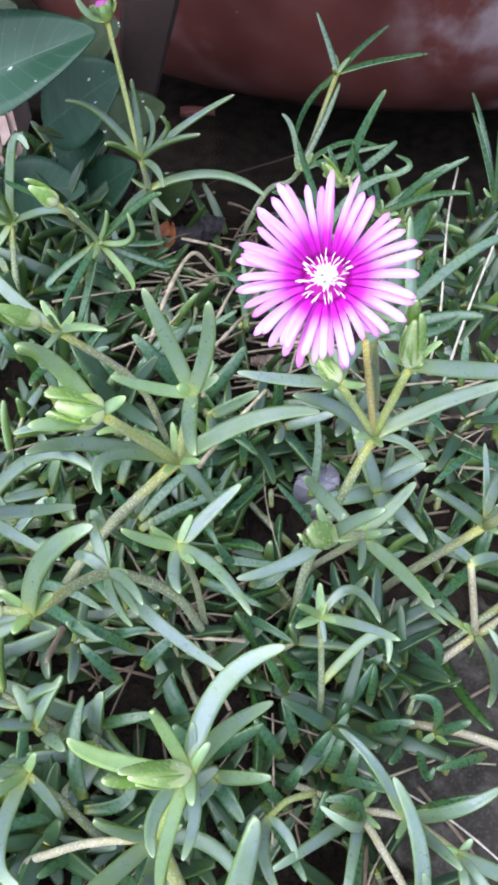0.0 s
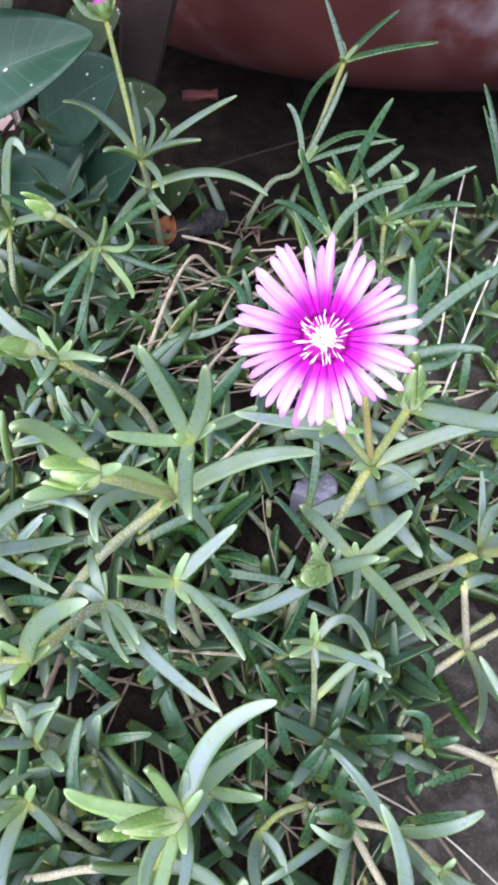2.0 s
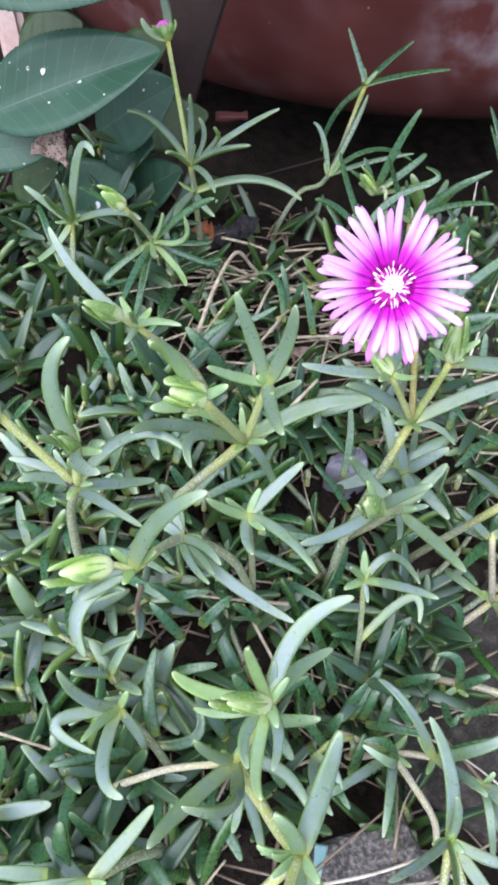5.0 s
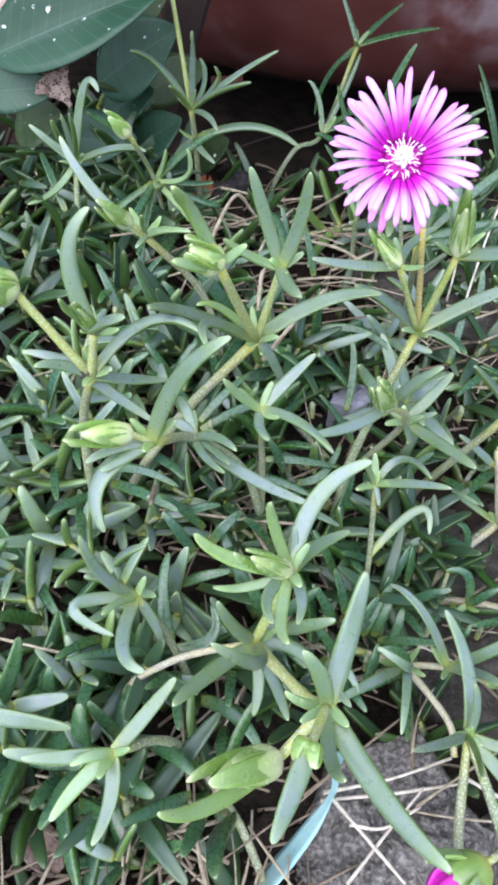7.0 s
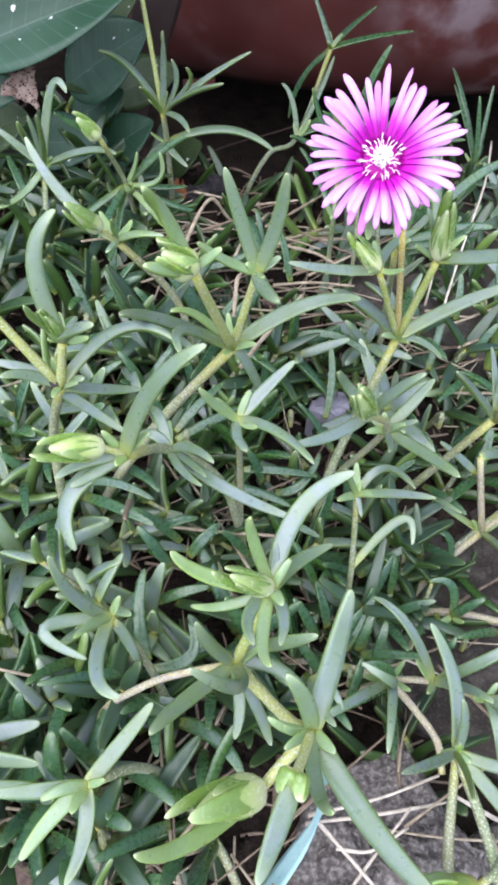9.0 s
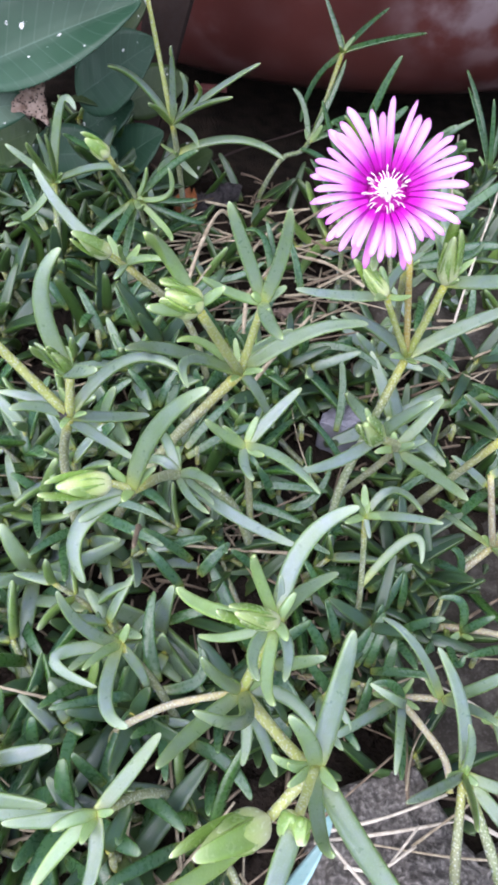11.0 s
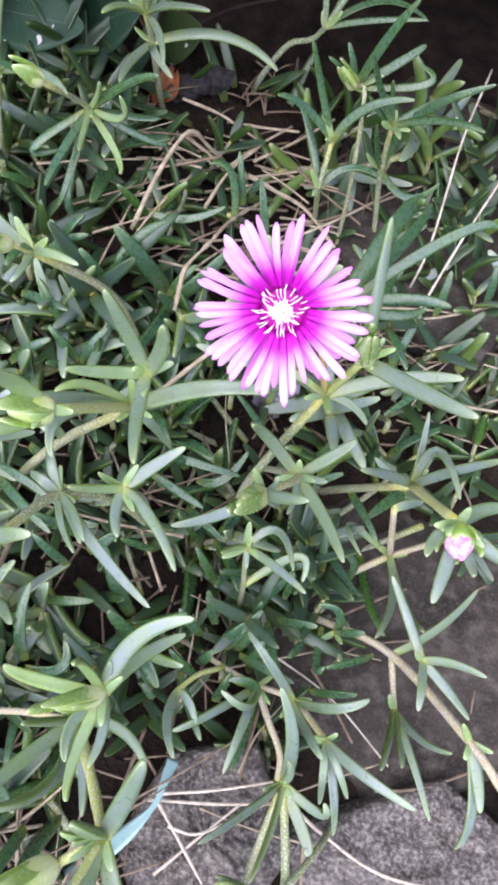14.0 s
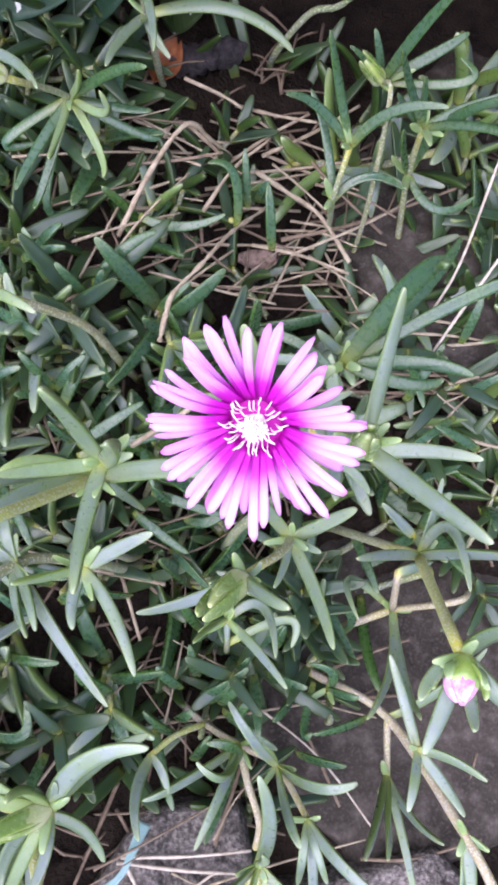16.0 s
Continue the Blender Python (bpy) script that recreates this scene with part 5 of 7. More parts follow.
leaf(s, (0.0743, 0.1137, 0.0215), (0.0787, 0.0814, 0.0594), (0.0767, 0.0931, 0.0392), 3.8)
leaf(s, (0.0672, 0.1219, 0.0552), (0.0789, 0.1280, 0.0480), (0.0731, 0.1250, 0.0536), 4.5)
leaf(s, (0.0743, 0.1137, 0.0215), (0.0594, 0.1062, 0.0448), (0.0562, 0.1197, 0.0338), 3.4)
axil(s, (0.0743, 0.1137, 0.0215), 306)
s = shoot("small blue-green shoot among the mat's leaves", (-0.0446, 0.0494, 0.0607))
stem(s, 2.4, (-0.0446, 0.0494, 0.0607), (-0.0520, 0.0530, 0.0770), rooted=True)
leaf(s, (-0.0520, 0.0530, 0.0770), (-0.0616, 0.0509, 0.1097), (-0.0587, 0.0506, 0.0927), 4.0)
leaf(s, (-0.0520, 0.0530, 0.0770), (-0.0473, 0.0297, 0.0825), (-0.0535, 0.0366, 0.0812), 4.6)
leaf(s, (-0.0520, 0.0530, 0.0770), (-0.0575, 0.0399, 0.0922), (-0.0547, 0.0472, 0.0849), 3.2, YOUNG)
leaf(s, (-0.0520, 0.0530, 0.0770), (-0.0458, 0.0466, 0.0617), (-0.0476, 0.0496, 0.0689), 3.6)
leaf(s, (-0.0520, 0.0530, 0.0770), (-0.0565, 0.0414, 0.0778), (-0.0668, 0.0474, 0.0823), 4.4)
axil(s, (-0.0520, 0.0530, 0.0770), 314)
s = shoot("small blue-green shoot among the mat's leaves", (-0.0450, 0.0204, 0.0619))
stem(s, 2.6, (-0.0450, 0.0204, 0.0619), (-0.0541, 0.0124, 0.0766), rooted=True)
leaf(s, (-0.0541, 0.0124, 0.0766), (-0.0668, -0.0015, 0.0743), (-0.0611, 0.0062, 0.0755), 4.6, YOUNG)
leaf(s, (-0.0541, 0.0124, 0.0766), (-0.0740, 0.0103, 0.0805), (-0.0638, 0.0112, 0.0781), 4.6)
leaf(s, (-0.0541, 0.0124, 0.0766), (-0.0397, 0.0282, 0.0822), (-0.0460, 0.0212, 0.0792), 4.6)
leaf(s, (-0.0541, 0.0124, 0.0766), (-0.0625, 0.0083, 0.0813), (-0.0583, 0.0104, 0.0809), 3.6, YOUNG)
leaf(s, (-0.0842, 0.0073, 0.1167), (-0.0564, 0.0053, 0.1131), (-0.0703, 0.0063, 0.1169), 5.0)
leaf(s, (-0.0541, 0.0124, 0.0766), (-0.0571, -0.0061, 0.0726), (-0.0538, 0.0029, 0.0739), 4.6)
axil(s, (-0.0541, 0.0124, 0.0766), 323)
s = shoot("small blue-green shoot among the mat's leaves", (-0.0167, 0.1086, 0.0667))
stem(s, 2.2, (-0.0167, 0.1086, 0.0667), (-0.0180, 0.1010, 0.0990), rooted=True)
leaf(s, (-0.0180, 0.1010, 0.0990), (0.0007, 0.0795, 0.1052), (-0.0079, 0.0923, 0.1035), 4.0)
leaf(s, (-0.0180, 0.1010, 0.0990), (-0.0282, 0.0934, 0.1190), (-0.0236, 0.0970, 0.1087), 3.6, YOUNG)
leaf(s, (-0.0180, 0.1010, 0.0990), (-0.0161, 0.0867, 0.1021), (-0.0184, 0.0935, 0.1001), 3.8)
leaf(s, (-0.0180, 0.1010, 0.0990), (-0.0021, 0.1113, 0.1113), (-0.0102, 0.1066, 0.1052), 4.6)
leaf(s, (-0.0180, 0.1010, 0.0990), (-0.0192, 0.1088, 0.0934), (-0.0186, 0.1049, 0.0982), 2.4)
axil(s, (-0.0180, 0.1010, 0.0990), 331)
# deep shoots: MAT colour carries the shade between the leaves
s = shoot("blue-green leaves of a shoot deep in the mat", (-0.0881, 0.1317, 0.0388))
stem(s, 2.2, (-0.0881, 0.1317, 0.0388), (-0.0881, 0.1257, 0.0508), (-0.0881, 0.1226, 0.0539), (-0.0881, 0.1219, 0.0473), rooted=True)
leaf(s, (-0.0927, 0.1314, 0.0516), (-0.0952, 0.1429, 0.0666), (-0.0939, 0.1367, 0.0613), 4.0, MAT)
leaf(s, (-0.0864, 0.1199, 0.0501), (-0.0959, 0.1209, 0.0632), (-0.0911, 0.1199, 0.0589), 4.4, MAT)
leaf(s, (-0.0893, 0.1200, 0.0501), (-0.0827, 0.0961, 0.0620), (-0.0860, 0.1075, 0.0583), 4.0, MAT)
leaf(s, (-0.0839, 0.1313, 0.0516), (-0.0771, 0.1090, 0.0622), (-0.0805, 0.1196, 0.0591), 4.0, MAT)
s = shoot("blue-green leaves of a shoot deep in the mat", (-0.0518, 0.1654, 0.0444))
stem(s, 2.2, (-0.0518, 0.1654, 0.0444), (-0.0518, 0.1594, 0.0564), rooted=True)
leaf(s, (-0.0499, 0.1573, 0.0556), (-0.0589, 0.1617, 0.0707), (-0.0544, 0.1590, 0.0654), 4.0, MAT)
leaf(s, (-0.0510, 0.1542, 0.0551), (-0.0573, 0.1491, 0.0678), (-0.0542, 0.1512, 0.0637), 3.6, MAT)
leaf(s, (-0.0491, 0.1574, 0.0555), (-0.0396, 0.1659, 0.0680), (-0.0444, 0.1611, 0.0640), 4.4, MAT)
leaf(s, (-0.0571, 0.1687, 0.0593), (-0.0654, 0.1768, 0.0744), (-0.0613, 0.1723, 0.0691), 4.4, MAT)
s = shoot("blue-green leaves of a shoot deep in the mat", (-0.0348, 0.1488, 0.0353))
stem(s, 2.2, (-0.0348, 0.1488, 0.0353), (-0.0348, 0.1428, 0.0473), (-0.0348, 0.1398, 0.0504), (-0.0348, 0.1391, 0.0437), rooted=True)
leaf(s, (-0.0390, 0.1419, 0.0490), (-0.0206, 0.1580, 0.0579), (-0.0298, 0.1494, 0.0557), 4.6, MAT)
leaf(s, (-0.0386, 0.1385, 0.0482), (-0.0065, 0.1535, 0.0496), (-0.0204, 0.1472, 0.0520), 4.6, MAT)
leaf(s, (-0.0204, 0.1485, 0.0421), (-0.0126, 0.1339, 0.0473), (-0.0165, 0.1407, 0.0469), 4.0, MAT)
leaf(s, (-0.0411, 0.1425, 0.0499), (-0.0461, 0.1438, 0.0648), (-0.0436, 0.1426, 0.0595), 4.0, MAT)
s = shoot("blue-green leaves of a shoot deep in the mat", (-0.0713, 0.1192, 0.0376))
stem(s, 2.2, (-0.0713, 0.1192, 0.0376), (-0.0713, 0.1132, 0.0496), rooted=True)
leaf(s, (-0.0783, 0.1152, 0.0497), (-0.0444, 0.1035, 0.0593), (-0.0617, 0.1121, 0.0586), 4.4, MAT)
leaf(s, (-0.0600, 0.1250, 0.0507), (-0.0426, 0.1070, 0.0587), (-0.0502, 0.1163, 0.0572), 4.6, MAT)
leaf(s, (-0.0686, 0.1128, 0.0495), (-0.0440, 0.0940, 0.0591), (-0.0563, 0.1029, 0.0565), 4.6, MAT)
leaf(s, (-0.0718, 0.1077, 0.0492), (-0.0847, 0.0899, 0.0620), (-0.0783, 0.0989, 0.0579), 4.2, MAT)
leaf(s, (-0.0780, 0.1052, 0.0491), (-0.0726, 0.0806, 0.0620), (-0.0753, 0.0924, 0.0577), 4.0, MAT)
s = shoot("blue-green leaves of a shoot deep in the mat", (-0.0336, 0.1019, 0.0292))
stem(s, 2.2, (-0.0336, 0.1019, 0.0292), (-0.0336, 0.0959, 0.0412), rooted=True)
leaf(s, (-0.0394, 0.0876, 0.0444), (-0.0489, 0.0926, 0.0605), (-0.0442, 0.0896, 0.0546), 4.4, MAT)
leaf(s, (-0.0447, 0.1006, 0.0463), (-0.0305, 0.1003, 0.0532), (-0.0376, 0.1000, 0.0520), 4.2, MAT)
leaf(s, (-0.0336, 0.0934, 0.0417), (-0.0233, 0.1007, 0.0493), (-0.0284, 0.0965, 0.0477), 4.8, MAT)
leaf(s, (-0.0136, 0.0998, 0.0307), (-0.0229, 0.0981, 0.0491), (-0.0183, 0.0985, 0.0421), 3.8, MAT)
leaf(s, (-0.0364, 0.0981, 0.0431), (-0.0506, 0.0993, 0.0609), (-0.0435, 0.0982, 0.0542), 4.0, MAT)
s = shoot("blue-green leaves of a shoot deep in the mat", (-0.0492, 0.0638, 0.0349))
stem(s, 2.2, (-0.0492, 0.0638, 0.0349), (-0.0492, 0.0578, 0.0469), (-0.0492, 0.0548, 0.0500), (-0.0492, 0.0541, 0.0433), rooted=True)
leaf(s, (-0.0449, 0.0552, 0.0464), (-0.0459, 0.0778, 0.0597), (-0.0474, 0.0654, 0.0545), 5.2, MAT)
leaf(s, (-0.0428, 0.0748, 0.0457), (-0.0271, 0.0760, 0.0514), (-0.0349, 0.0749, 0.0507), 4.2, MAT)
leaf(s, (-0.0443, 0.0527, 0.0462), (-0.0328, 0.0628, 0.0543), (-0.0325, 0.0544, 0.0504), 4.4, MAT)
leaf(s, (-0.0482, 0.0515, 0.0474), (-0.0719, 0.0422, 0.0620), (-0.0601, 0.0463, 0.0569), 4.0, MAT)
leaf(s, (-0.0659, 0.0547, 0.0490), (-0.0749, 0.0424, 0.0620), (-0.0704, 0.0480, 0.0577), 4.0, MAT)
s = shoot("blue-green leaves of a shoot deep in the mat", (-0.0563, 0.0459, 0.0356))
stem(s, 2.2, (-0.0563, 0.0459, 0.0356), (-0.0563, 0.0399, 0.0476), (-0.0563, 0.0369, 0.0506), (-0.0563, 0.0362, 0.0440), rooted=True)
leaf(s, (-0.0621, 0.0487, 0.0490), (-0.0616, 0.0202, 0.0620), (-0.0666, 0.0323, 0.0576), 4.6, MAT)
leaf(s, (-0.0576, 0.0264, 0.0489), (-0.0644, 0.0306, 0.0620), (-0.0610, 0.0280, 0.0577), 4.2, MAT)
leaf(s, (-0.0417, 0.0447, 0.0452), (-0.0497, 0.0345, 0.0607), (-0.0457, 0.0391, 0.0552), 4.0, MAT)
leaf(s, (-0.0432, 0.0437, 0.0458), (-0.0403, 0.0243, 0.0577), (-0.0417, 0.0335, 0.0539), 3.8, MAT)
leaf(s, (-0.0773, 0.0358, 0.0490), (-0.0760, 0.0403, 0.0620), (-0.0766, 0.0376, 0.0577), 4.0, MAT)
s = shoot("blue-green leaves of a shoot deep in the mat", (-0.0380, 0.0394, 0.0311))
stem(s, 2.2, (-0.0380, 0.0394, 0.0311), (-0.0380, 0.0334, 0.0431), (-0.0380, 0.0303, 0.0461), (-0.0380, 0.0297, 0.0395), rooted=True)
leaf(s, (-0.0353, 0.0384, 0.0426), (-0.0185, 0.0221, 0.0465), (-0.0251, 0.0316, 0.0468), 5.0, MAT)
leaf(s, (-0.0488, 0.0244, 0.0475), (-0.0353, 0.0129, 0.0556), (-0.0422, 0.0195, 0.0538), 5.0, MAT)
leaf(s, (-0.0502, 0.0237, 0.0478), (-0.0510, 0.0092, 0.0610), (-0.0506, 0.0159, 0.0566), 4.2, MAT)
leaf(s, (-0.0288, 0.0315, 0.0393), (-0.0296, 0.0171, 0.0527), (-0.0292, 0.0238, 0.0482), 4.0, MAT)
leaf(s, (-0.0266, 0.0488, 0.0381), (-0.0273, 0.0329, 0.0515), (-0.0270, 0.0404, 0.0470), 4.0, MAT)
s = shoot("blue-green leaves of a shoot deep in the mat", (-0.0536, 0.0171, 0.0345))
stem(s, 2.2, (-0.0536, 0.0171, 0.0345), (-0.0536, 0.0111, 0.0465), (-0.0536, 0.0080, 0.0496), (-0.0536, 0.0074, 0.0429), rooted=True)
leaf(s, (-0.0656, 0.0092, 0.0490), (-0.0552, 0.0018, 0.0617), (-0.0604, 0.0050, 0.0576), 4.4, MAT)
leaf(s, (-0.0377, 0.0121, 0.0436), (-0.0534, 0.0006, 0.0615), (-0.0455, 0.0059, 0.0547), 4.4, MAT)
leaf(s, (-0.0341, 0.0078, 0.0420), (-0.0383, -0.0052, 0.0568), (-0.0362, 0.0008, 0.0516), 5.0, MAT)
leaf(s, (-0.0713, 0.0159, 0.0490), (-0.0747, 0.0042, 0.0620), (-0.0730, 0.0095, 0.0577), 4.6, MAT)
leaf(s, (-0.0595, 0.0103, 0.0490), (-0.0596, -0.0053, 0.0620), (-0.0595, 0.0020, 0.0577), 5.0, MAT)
s = shoot("blue-green leaves of a shoot deep in the mat", (0.0054, 0.1686, 0.0241))
stem(s, 2.2, (0.0054, 0.1686, 0.0241), (0.0054, 0.1626, 0.0361), (0.0054, 0.1596, 0.0392), (0.0054, 0.1589, 0.0325), rooted=True)
leaf(s, (0.0038, 0.1928, 0.0472), (0.0421, 0.1815, 0.0439), (0.0242, 0.1908, 0.0520), 4.6, MAT)
leaf(s, (0.0199, 0.1640, 0.0309), (0.0220, 0.1866, 0.0532), (0.0227, 0.1743, 0.0437), 4.0, MAT)
leaf(s, (-0.0047, 0.1705, 0.0416), (-0.0045, 0.1764, 0.0568), (-0.0046, 0.1729, 0.0514), 3.8, MAT)
leaf(s, (0.0225, 0.1511, 0.0254), (0.0074, 0.1594, 0.0456), (0.0150, 0.1548, 0.0377), 3.6, MAT)
leaf(s, (-0.0144, 0.1346, 0.0354), (0.0135, 0.1313, 0.0344), (-0.0005, 0.1324, 0.0371), 4.2, MAT)
s = shoot("blue-green leaves of a shoot deep in the mat", (0.0669, 0.1710, 0.0191))
stem(s, 2.2, (0.0669, 0.1710, 0.0191), (0.0669, 0.1650, 0.0311), (0.0669, 0.1619, 0.0341), (0.0669, 0.1613, 0.0275), rooted=True)
leaf(s, (0.0619, 0.1975, 0.0445), (0.0690, 0.1783, 0.0491), (0.0654, 0.1874, 0.0490), 4.0, MAT)
leaf(s, (0.0935, 0.1727, 0.0336), (0.0740, 0.1737, 0.0471), (0.0837, 0.1727, 0.0425), 4.2, MAT)
leaf(s, (0.0828, 0.1814, 0.0374), (0.0634, 0.1618, 0.0420), (0.0731, 0.1711, 0.0419), 4.2, MAT)
leaf(s, (0.0392, 0.1365, 0.0199), (0.0519, 0.1391, 0.0337), (0.0455, 0.1373, 0.0290), 4.2, MAT)
leaf(s, (0.0572, 0.1368, 0.0200), (0.0676, 0.1169, 0.0284), (0.0624, 0.1264, 0.0264), 4.0, MAT)
s = shoot("blue-green leaves of a shoot deep in the mat", (0.0352, 0.1072, 0.0029))
stem(s, 2.2, (0.0352, 0.1072, 0.0029), (0.0352, 0.1012, 0.0149), (0.0352, 0.0982, 0.0180), (0.0352, 0.0975, 0.0114), rooted=True)
leaf(s, (0.0603, 0.1035, 0.0141), (0.0523, 0.1113, 0.0276), (0.0600, 0.1085, 0.0253), 4.0, MAT)
leaf(s, (0.0272, 0.1008, 0.0141), (0.0468, 0.1059, 0.0272), (0.0370, 0.1028, 0.0228), 4.2, MAT)
leaf(s, (0.0505, 0.1139, 0.0149), (0.0637, 0.0938, 0.0270), (0.0571, 0.1034, 0.0232), 4.0, MAT)
leaf(s, (0.0252, 0.1012, 0.0143), (0.0119, 0.0957, 0.0307), (0.0185, 0.0980, 0.0247), 3.8, MAT)
leaf(s, (0.0106, 0.0942, 0.0182), (0.0020, 0.1024, 0.0351), (0.0063, 0.0978, 0.0288), 4.0, MAT)
leaf(s, (0.0375, 0.0935, 0.0140), (0.0386, 0.1008, 0.0270), (0.0381, 0.0967, 0.0227), 4.0, MAT)
s = shoot("blue-green leaves of a shoot deep in the mat", (0.0254, 0.0835, 0.0028))
stem(s, 2.2, (0.0254, 0.0835, 0.0028), (0.0254, 0.0775, 0.0148), (0.0254, 0.0745, 0.0178), (0.0254, 0.0738, 0.0112), rooted=True)
leaf(s, (0.0181, 0.0715, 0.0157), (0.0291, 0.0853, 0.0270), (0.0236, 0.0779, 0.0235), 5.0, MAT)
leaf(s, (0.0257, 0.0826, 0.0142), (0.0287, 0.0885, 0.0270), (0.0272, 0.0851, 0.0228), 4.0, MAT)
leaf(s, (0.0360, 0.0846, 0.0140), (0.0494, 0.0827, 0.0270), (0.0427, 0.0832, 0.0227), 4.4, MAT)
leaf(s, (0.0321, 0.0829, 0.0140), (0.0367, 0.0649, 0.0270), (0.0344, 0.0734, 0.0227), 4.2, MAT)
leaf(s, (0.0238, 0.0699, 0.0145), (0.0433, 0.0622, 0.0270), (0.0336, 0.0656, 0.0229), 4.0, MAT)
leaf(s, (0.0164, 0.0734, 0.0162), (0.0235, 0.0798, 0.0275), (0.0199, 0.0761, 0.0240), 4.6, MAT)
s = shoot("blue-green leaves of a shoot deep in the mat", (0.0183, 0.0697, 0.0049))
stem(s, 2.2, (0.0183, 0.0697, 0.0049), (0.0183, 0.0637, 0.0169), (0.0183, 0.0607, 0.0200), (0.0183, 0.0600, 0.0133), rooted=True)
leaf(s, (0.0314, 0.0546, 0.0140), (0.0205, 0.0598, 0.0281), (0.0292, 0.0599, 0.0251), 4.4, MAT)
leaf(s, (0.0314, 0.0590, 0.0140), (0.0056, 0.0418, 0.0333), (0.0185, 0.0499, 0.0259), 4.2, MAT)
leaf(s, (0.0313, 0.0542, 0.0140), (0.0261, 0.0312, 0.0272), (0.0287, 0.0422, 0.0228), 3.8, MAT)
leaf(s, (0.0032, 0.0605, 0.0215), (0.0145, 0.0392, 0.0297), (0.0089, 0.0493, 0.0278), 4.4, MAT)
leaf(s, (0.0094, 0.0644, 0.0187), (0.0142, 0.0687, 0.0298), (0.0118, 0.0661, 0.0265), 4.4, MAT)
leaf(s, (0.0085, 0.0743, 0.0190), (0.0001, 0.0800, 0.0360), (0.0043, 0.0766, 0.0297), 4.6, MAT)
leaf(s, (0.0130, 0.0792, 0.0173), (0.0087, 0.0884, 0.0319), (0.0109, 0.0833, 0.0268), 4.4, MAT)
s = shoot("blue-green leaves of a shoot deep in the mat", (0.0599, 0.0823, 0.0020))
stem(s, 2.2, (0.0599, 0.0823, 0.0020), (0.0599, 0.0763, 0.0140), (0.0599, 0.0733, 0.0170), (0.0599, 0.0726, 0.0104), rooted=True)
leaf(s, (0.0580, 0.0835, 0.0140), (0.0486, 0.0902, 0.0270), (0.0567, 0.0892, 0.0253), 4.0, MAT)
leaf(s, (0.0511, 0.0612, 0.0140), (0.0658, 0.0617, 0.0270), (0.0585, 0.0610, 0.0227), 4.4, MAT)
leaf(s, (0.0580, 0.0835, 0.0140), (0.0666, 0.0831, 0.0270), (0.0623, 0.0828, 0.0227), 4.0, MAT)
leaf(s, (0.0725, 0.0770, 0.0140), (0.0537, 0.0690, 0.0270), (0.0631, 0.0725, 0.0227), 4.0, MAT)
axil(s, (0.0580, 0.0835, 0.0140), 437)
s = shoot("blue-green leaves of a shoot deep in the mat", (-0.0763, 0.2079, 0.0554))
stem(s, 2.2, (-0.0763, 0.2079, 0.0554), (-0.0763, 0.2019, 0.0674), (-0.0763, 0.1988, 0.0704), (-0.0763, 0.1982, 0.0638), rooted=True)
leaf(s, (-0.0987, 0.2405, 0.0757), (-0.1119, 0.2662, 0.0910), (-0.1053, 0.2529, 0.0855), 4.4, MAT)
leaf(s, (-0.0708, 0.1859, 0.0637), (-0.0798, 0.1979, 0.0798), (-0.0753, 0.1914, 0.0740), 4.4, MAT)
leaf(s, (-0.0580, 0.1889, 0.0645), (-0.0655, 0.1978, 0.0797), (-0.0617, 0.1928, 0.0743), 4.4, MAT)
leaf(s, (-0.0860, 0.1998, 0.0672), (-0.0960, 0.2050, 0.0815), (-0.0910, 0.2019, 0.0766), 4.2, MAT)
leaf(s, (-0.0680, 0.1942, 0.0659), (-0.0516, 0.1950, 0.0785), (-0.0598, 0.1941, 0.0744), 4.2, MAT)
s = shoot("blue-green leaves of a shoot deep in the mat", (-0.0064, 0.2314, 0.0499))
stem(s, 2.2, (-0.0064, 0.2314, 0.0499), (-0.0064, 0.2254, 0.0619), rooted=True)
leaf(s, (-0.0042, 0.2238, 0.0607), (-0.0157, 0.2328, 0.0794), (-0.0073, 0.2328, 0.0759), 4.0, MAT)
leaf(s, (-0.0020, 0.2310, 0.0622), (-0.0056, 0.2413, 0.0786), (-0.0038, 0.2357, 0.0726), 3.4, MAT)
leaf(s, (0.0007, 0.2346, 0.0625), (0.0043, 0.2338, 0.0744), (0.0025, 0.2337, 0.0707), 3.4, MAT)
leaf(s, (-0.0351, 0.2166, 0.0677), (-0.0073, 0.2199, 0.0734), (-0.0210, 0.2145, 0.0697), 4.0, MAT)
leaf(s, (0.0087, 0.2208, 0.0564), (0.0039, 0.2333, 0.0744), (0.0063, 0.2265, 0.0676), 4.2, MAT)
s = shoot("blue-green leaves of a shoot deep in the mat", (-0.0390, 0.1848, 0.0462))
stem(s, 2.2, (-0.0390, 0.1848, 0.0462), (-0.0390, 0.1788, 0.0582), (-0.0390, 0.1758, 0.0612), (-0.0390, 0.1751, 0.0546), rooted=True)
leaf(s, (-0.0440, 0.1913, 0.0632), (-0.0262, 0.2078, 0.0757), (-0.0367, 0.2002, 0.0723), 5.0, MAT)
leaf(s, (-0.0424, 0.1881, 0.0619), (-0.0397, 0.1915, 0.0752), (-0.0411, 0.1893, 0.0707), 4.0, MAT)
leaf(s, (-0.0460, 0.1533, 0.0538), (-0.0379, 0.1715, 0.0690), (-0.0420, 0.1619, 0.0636), 5.0, MAT)
leaf(s, (-0.0328, 0.1625, 0.0516), (-0.0351, 0.1656, 0.0664), (-0.0340, 0.1636, 0.0612), 4.0, MAT)
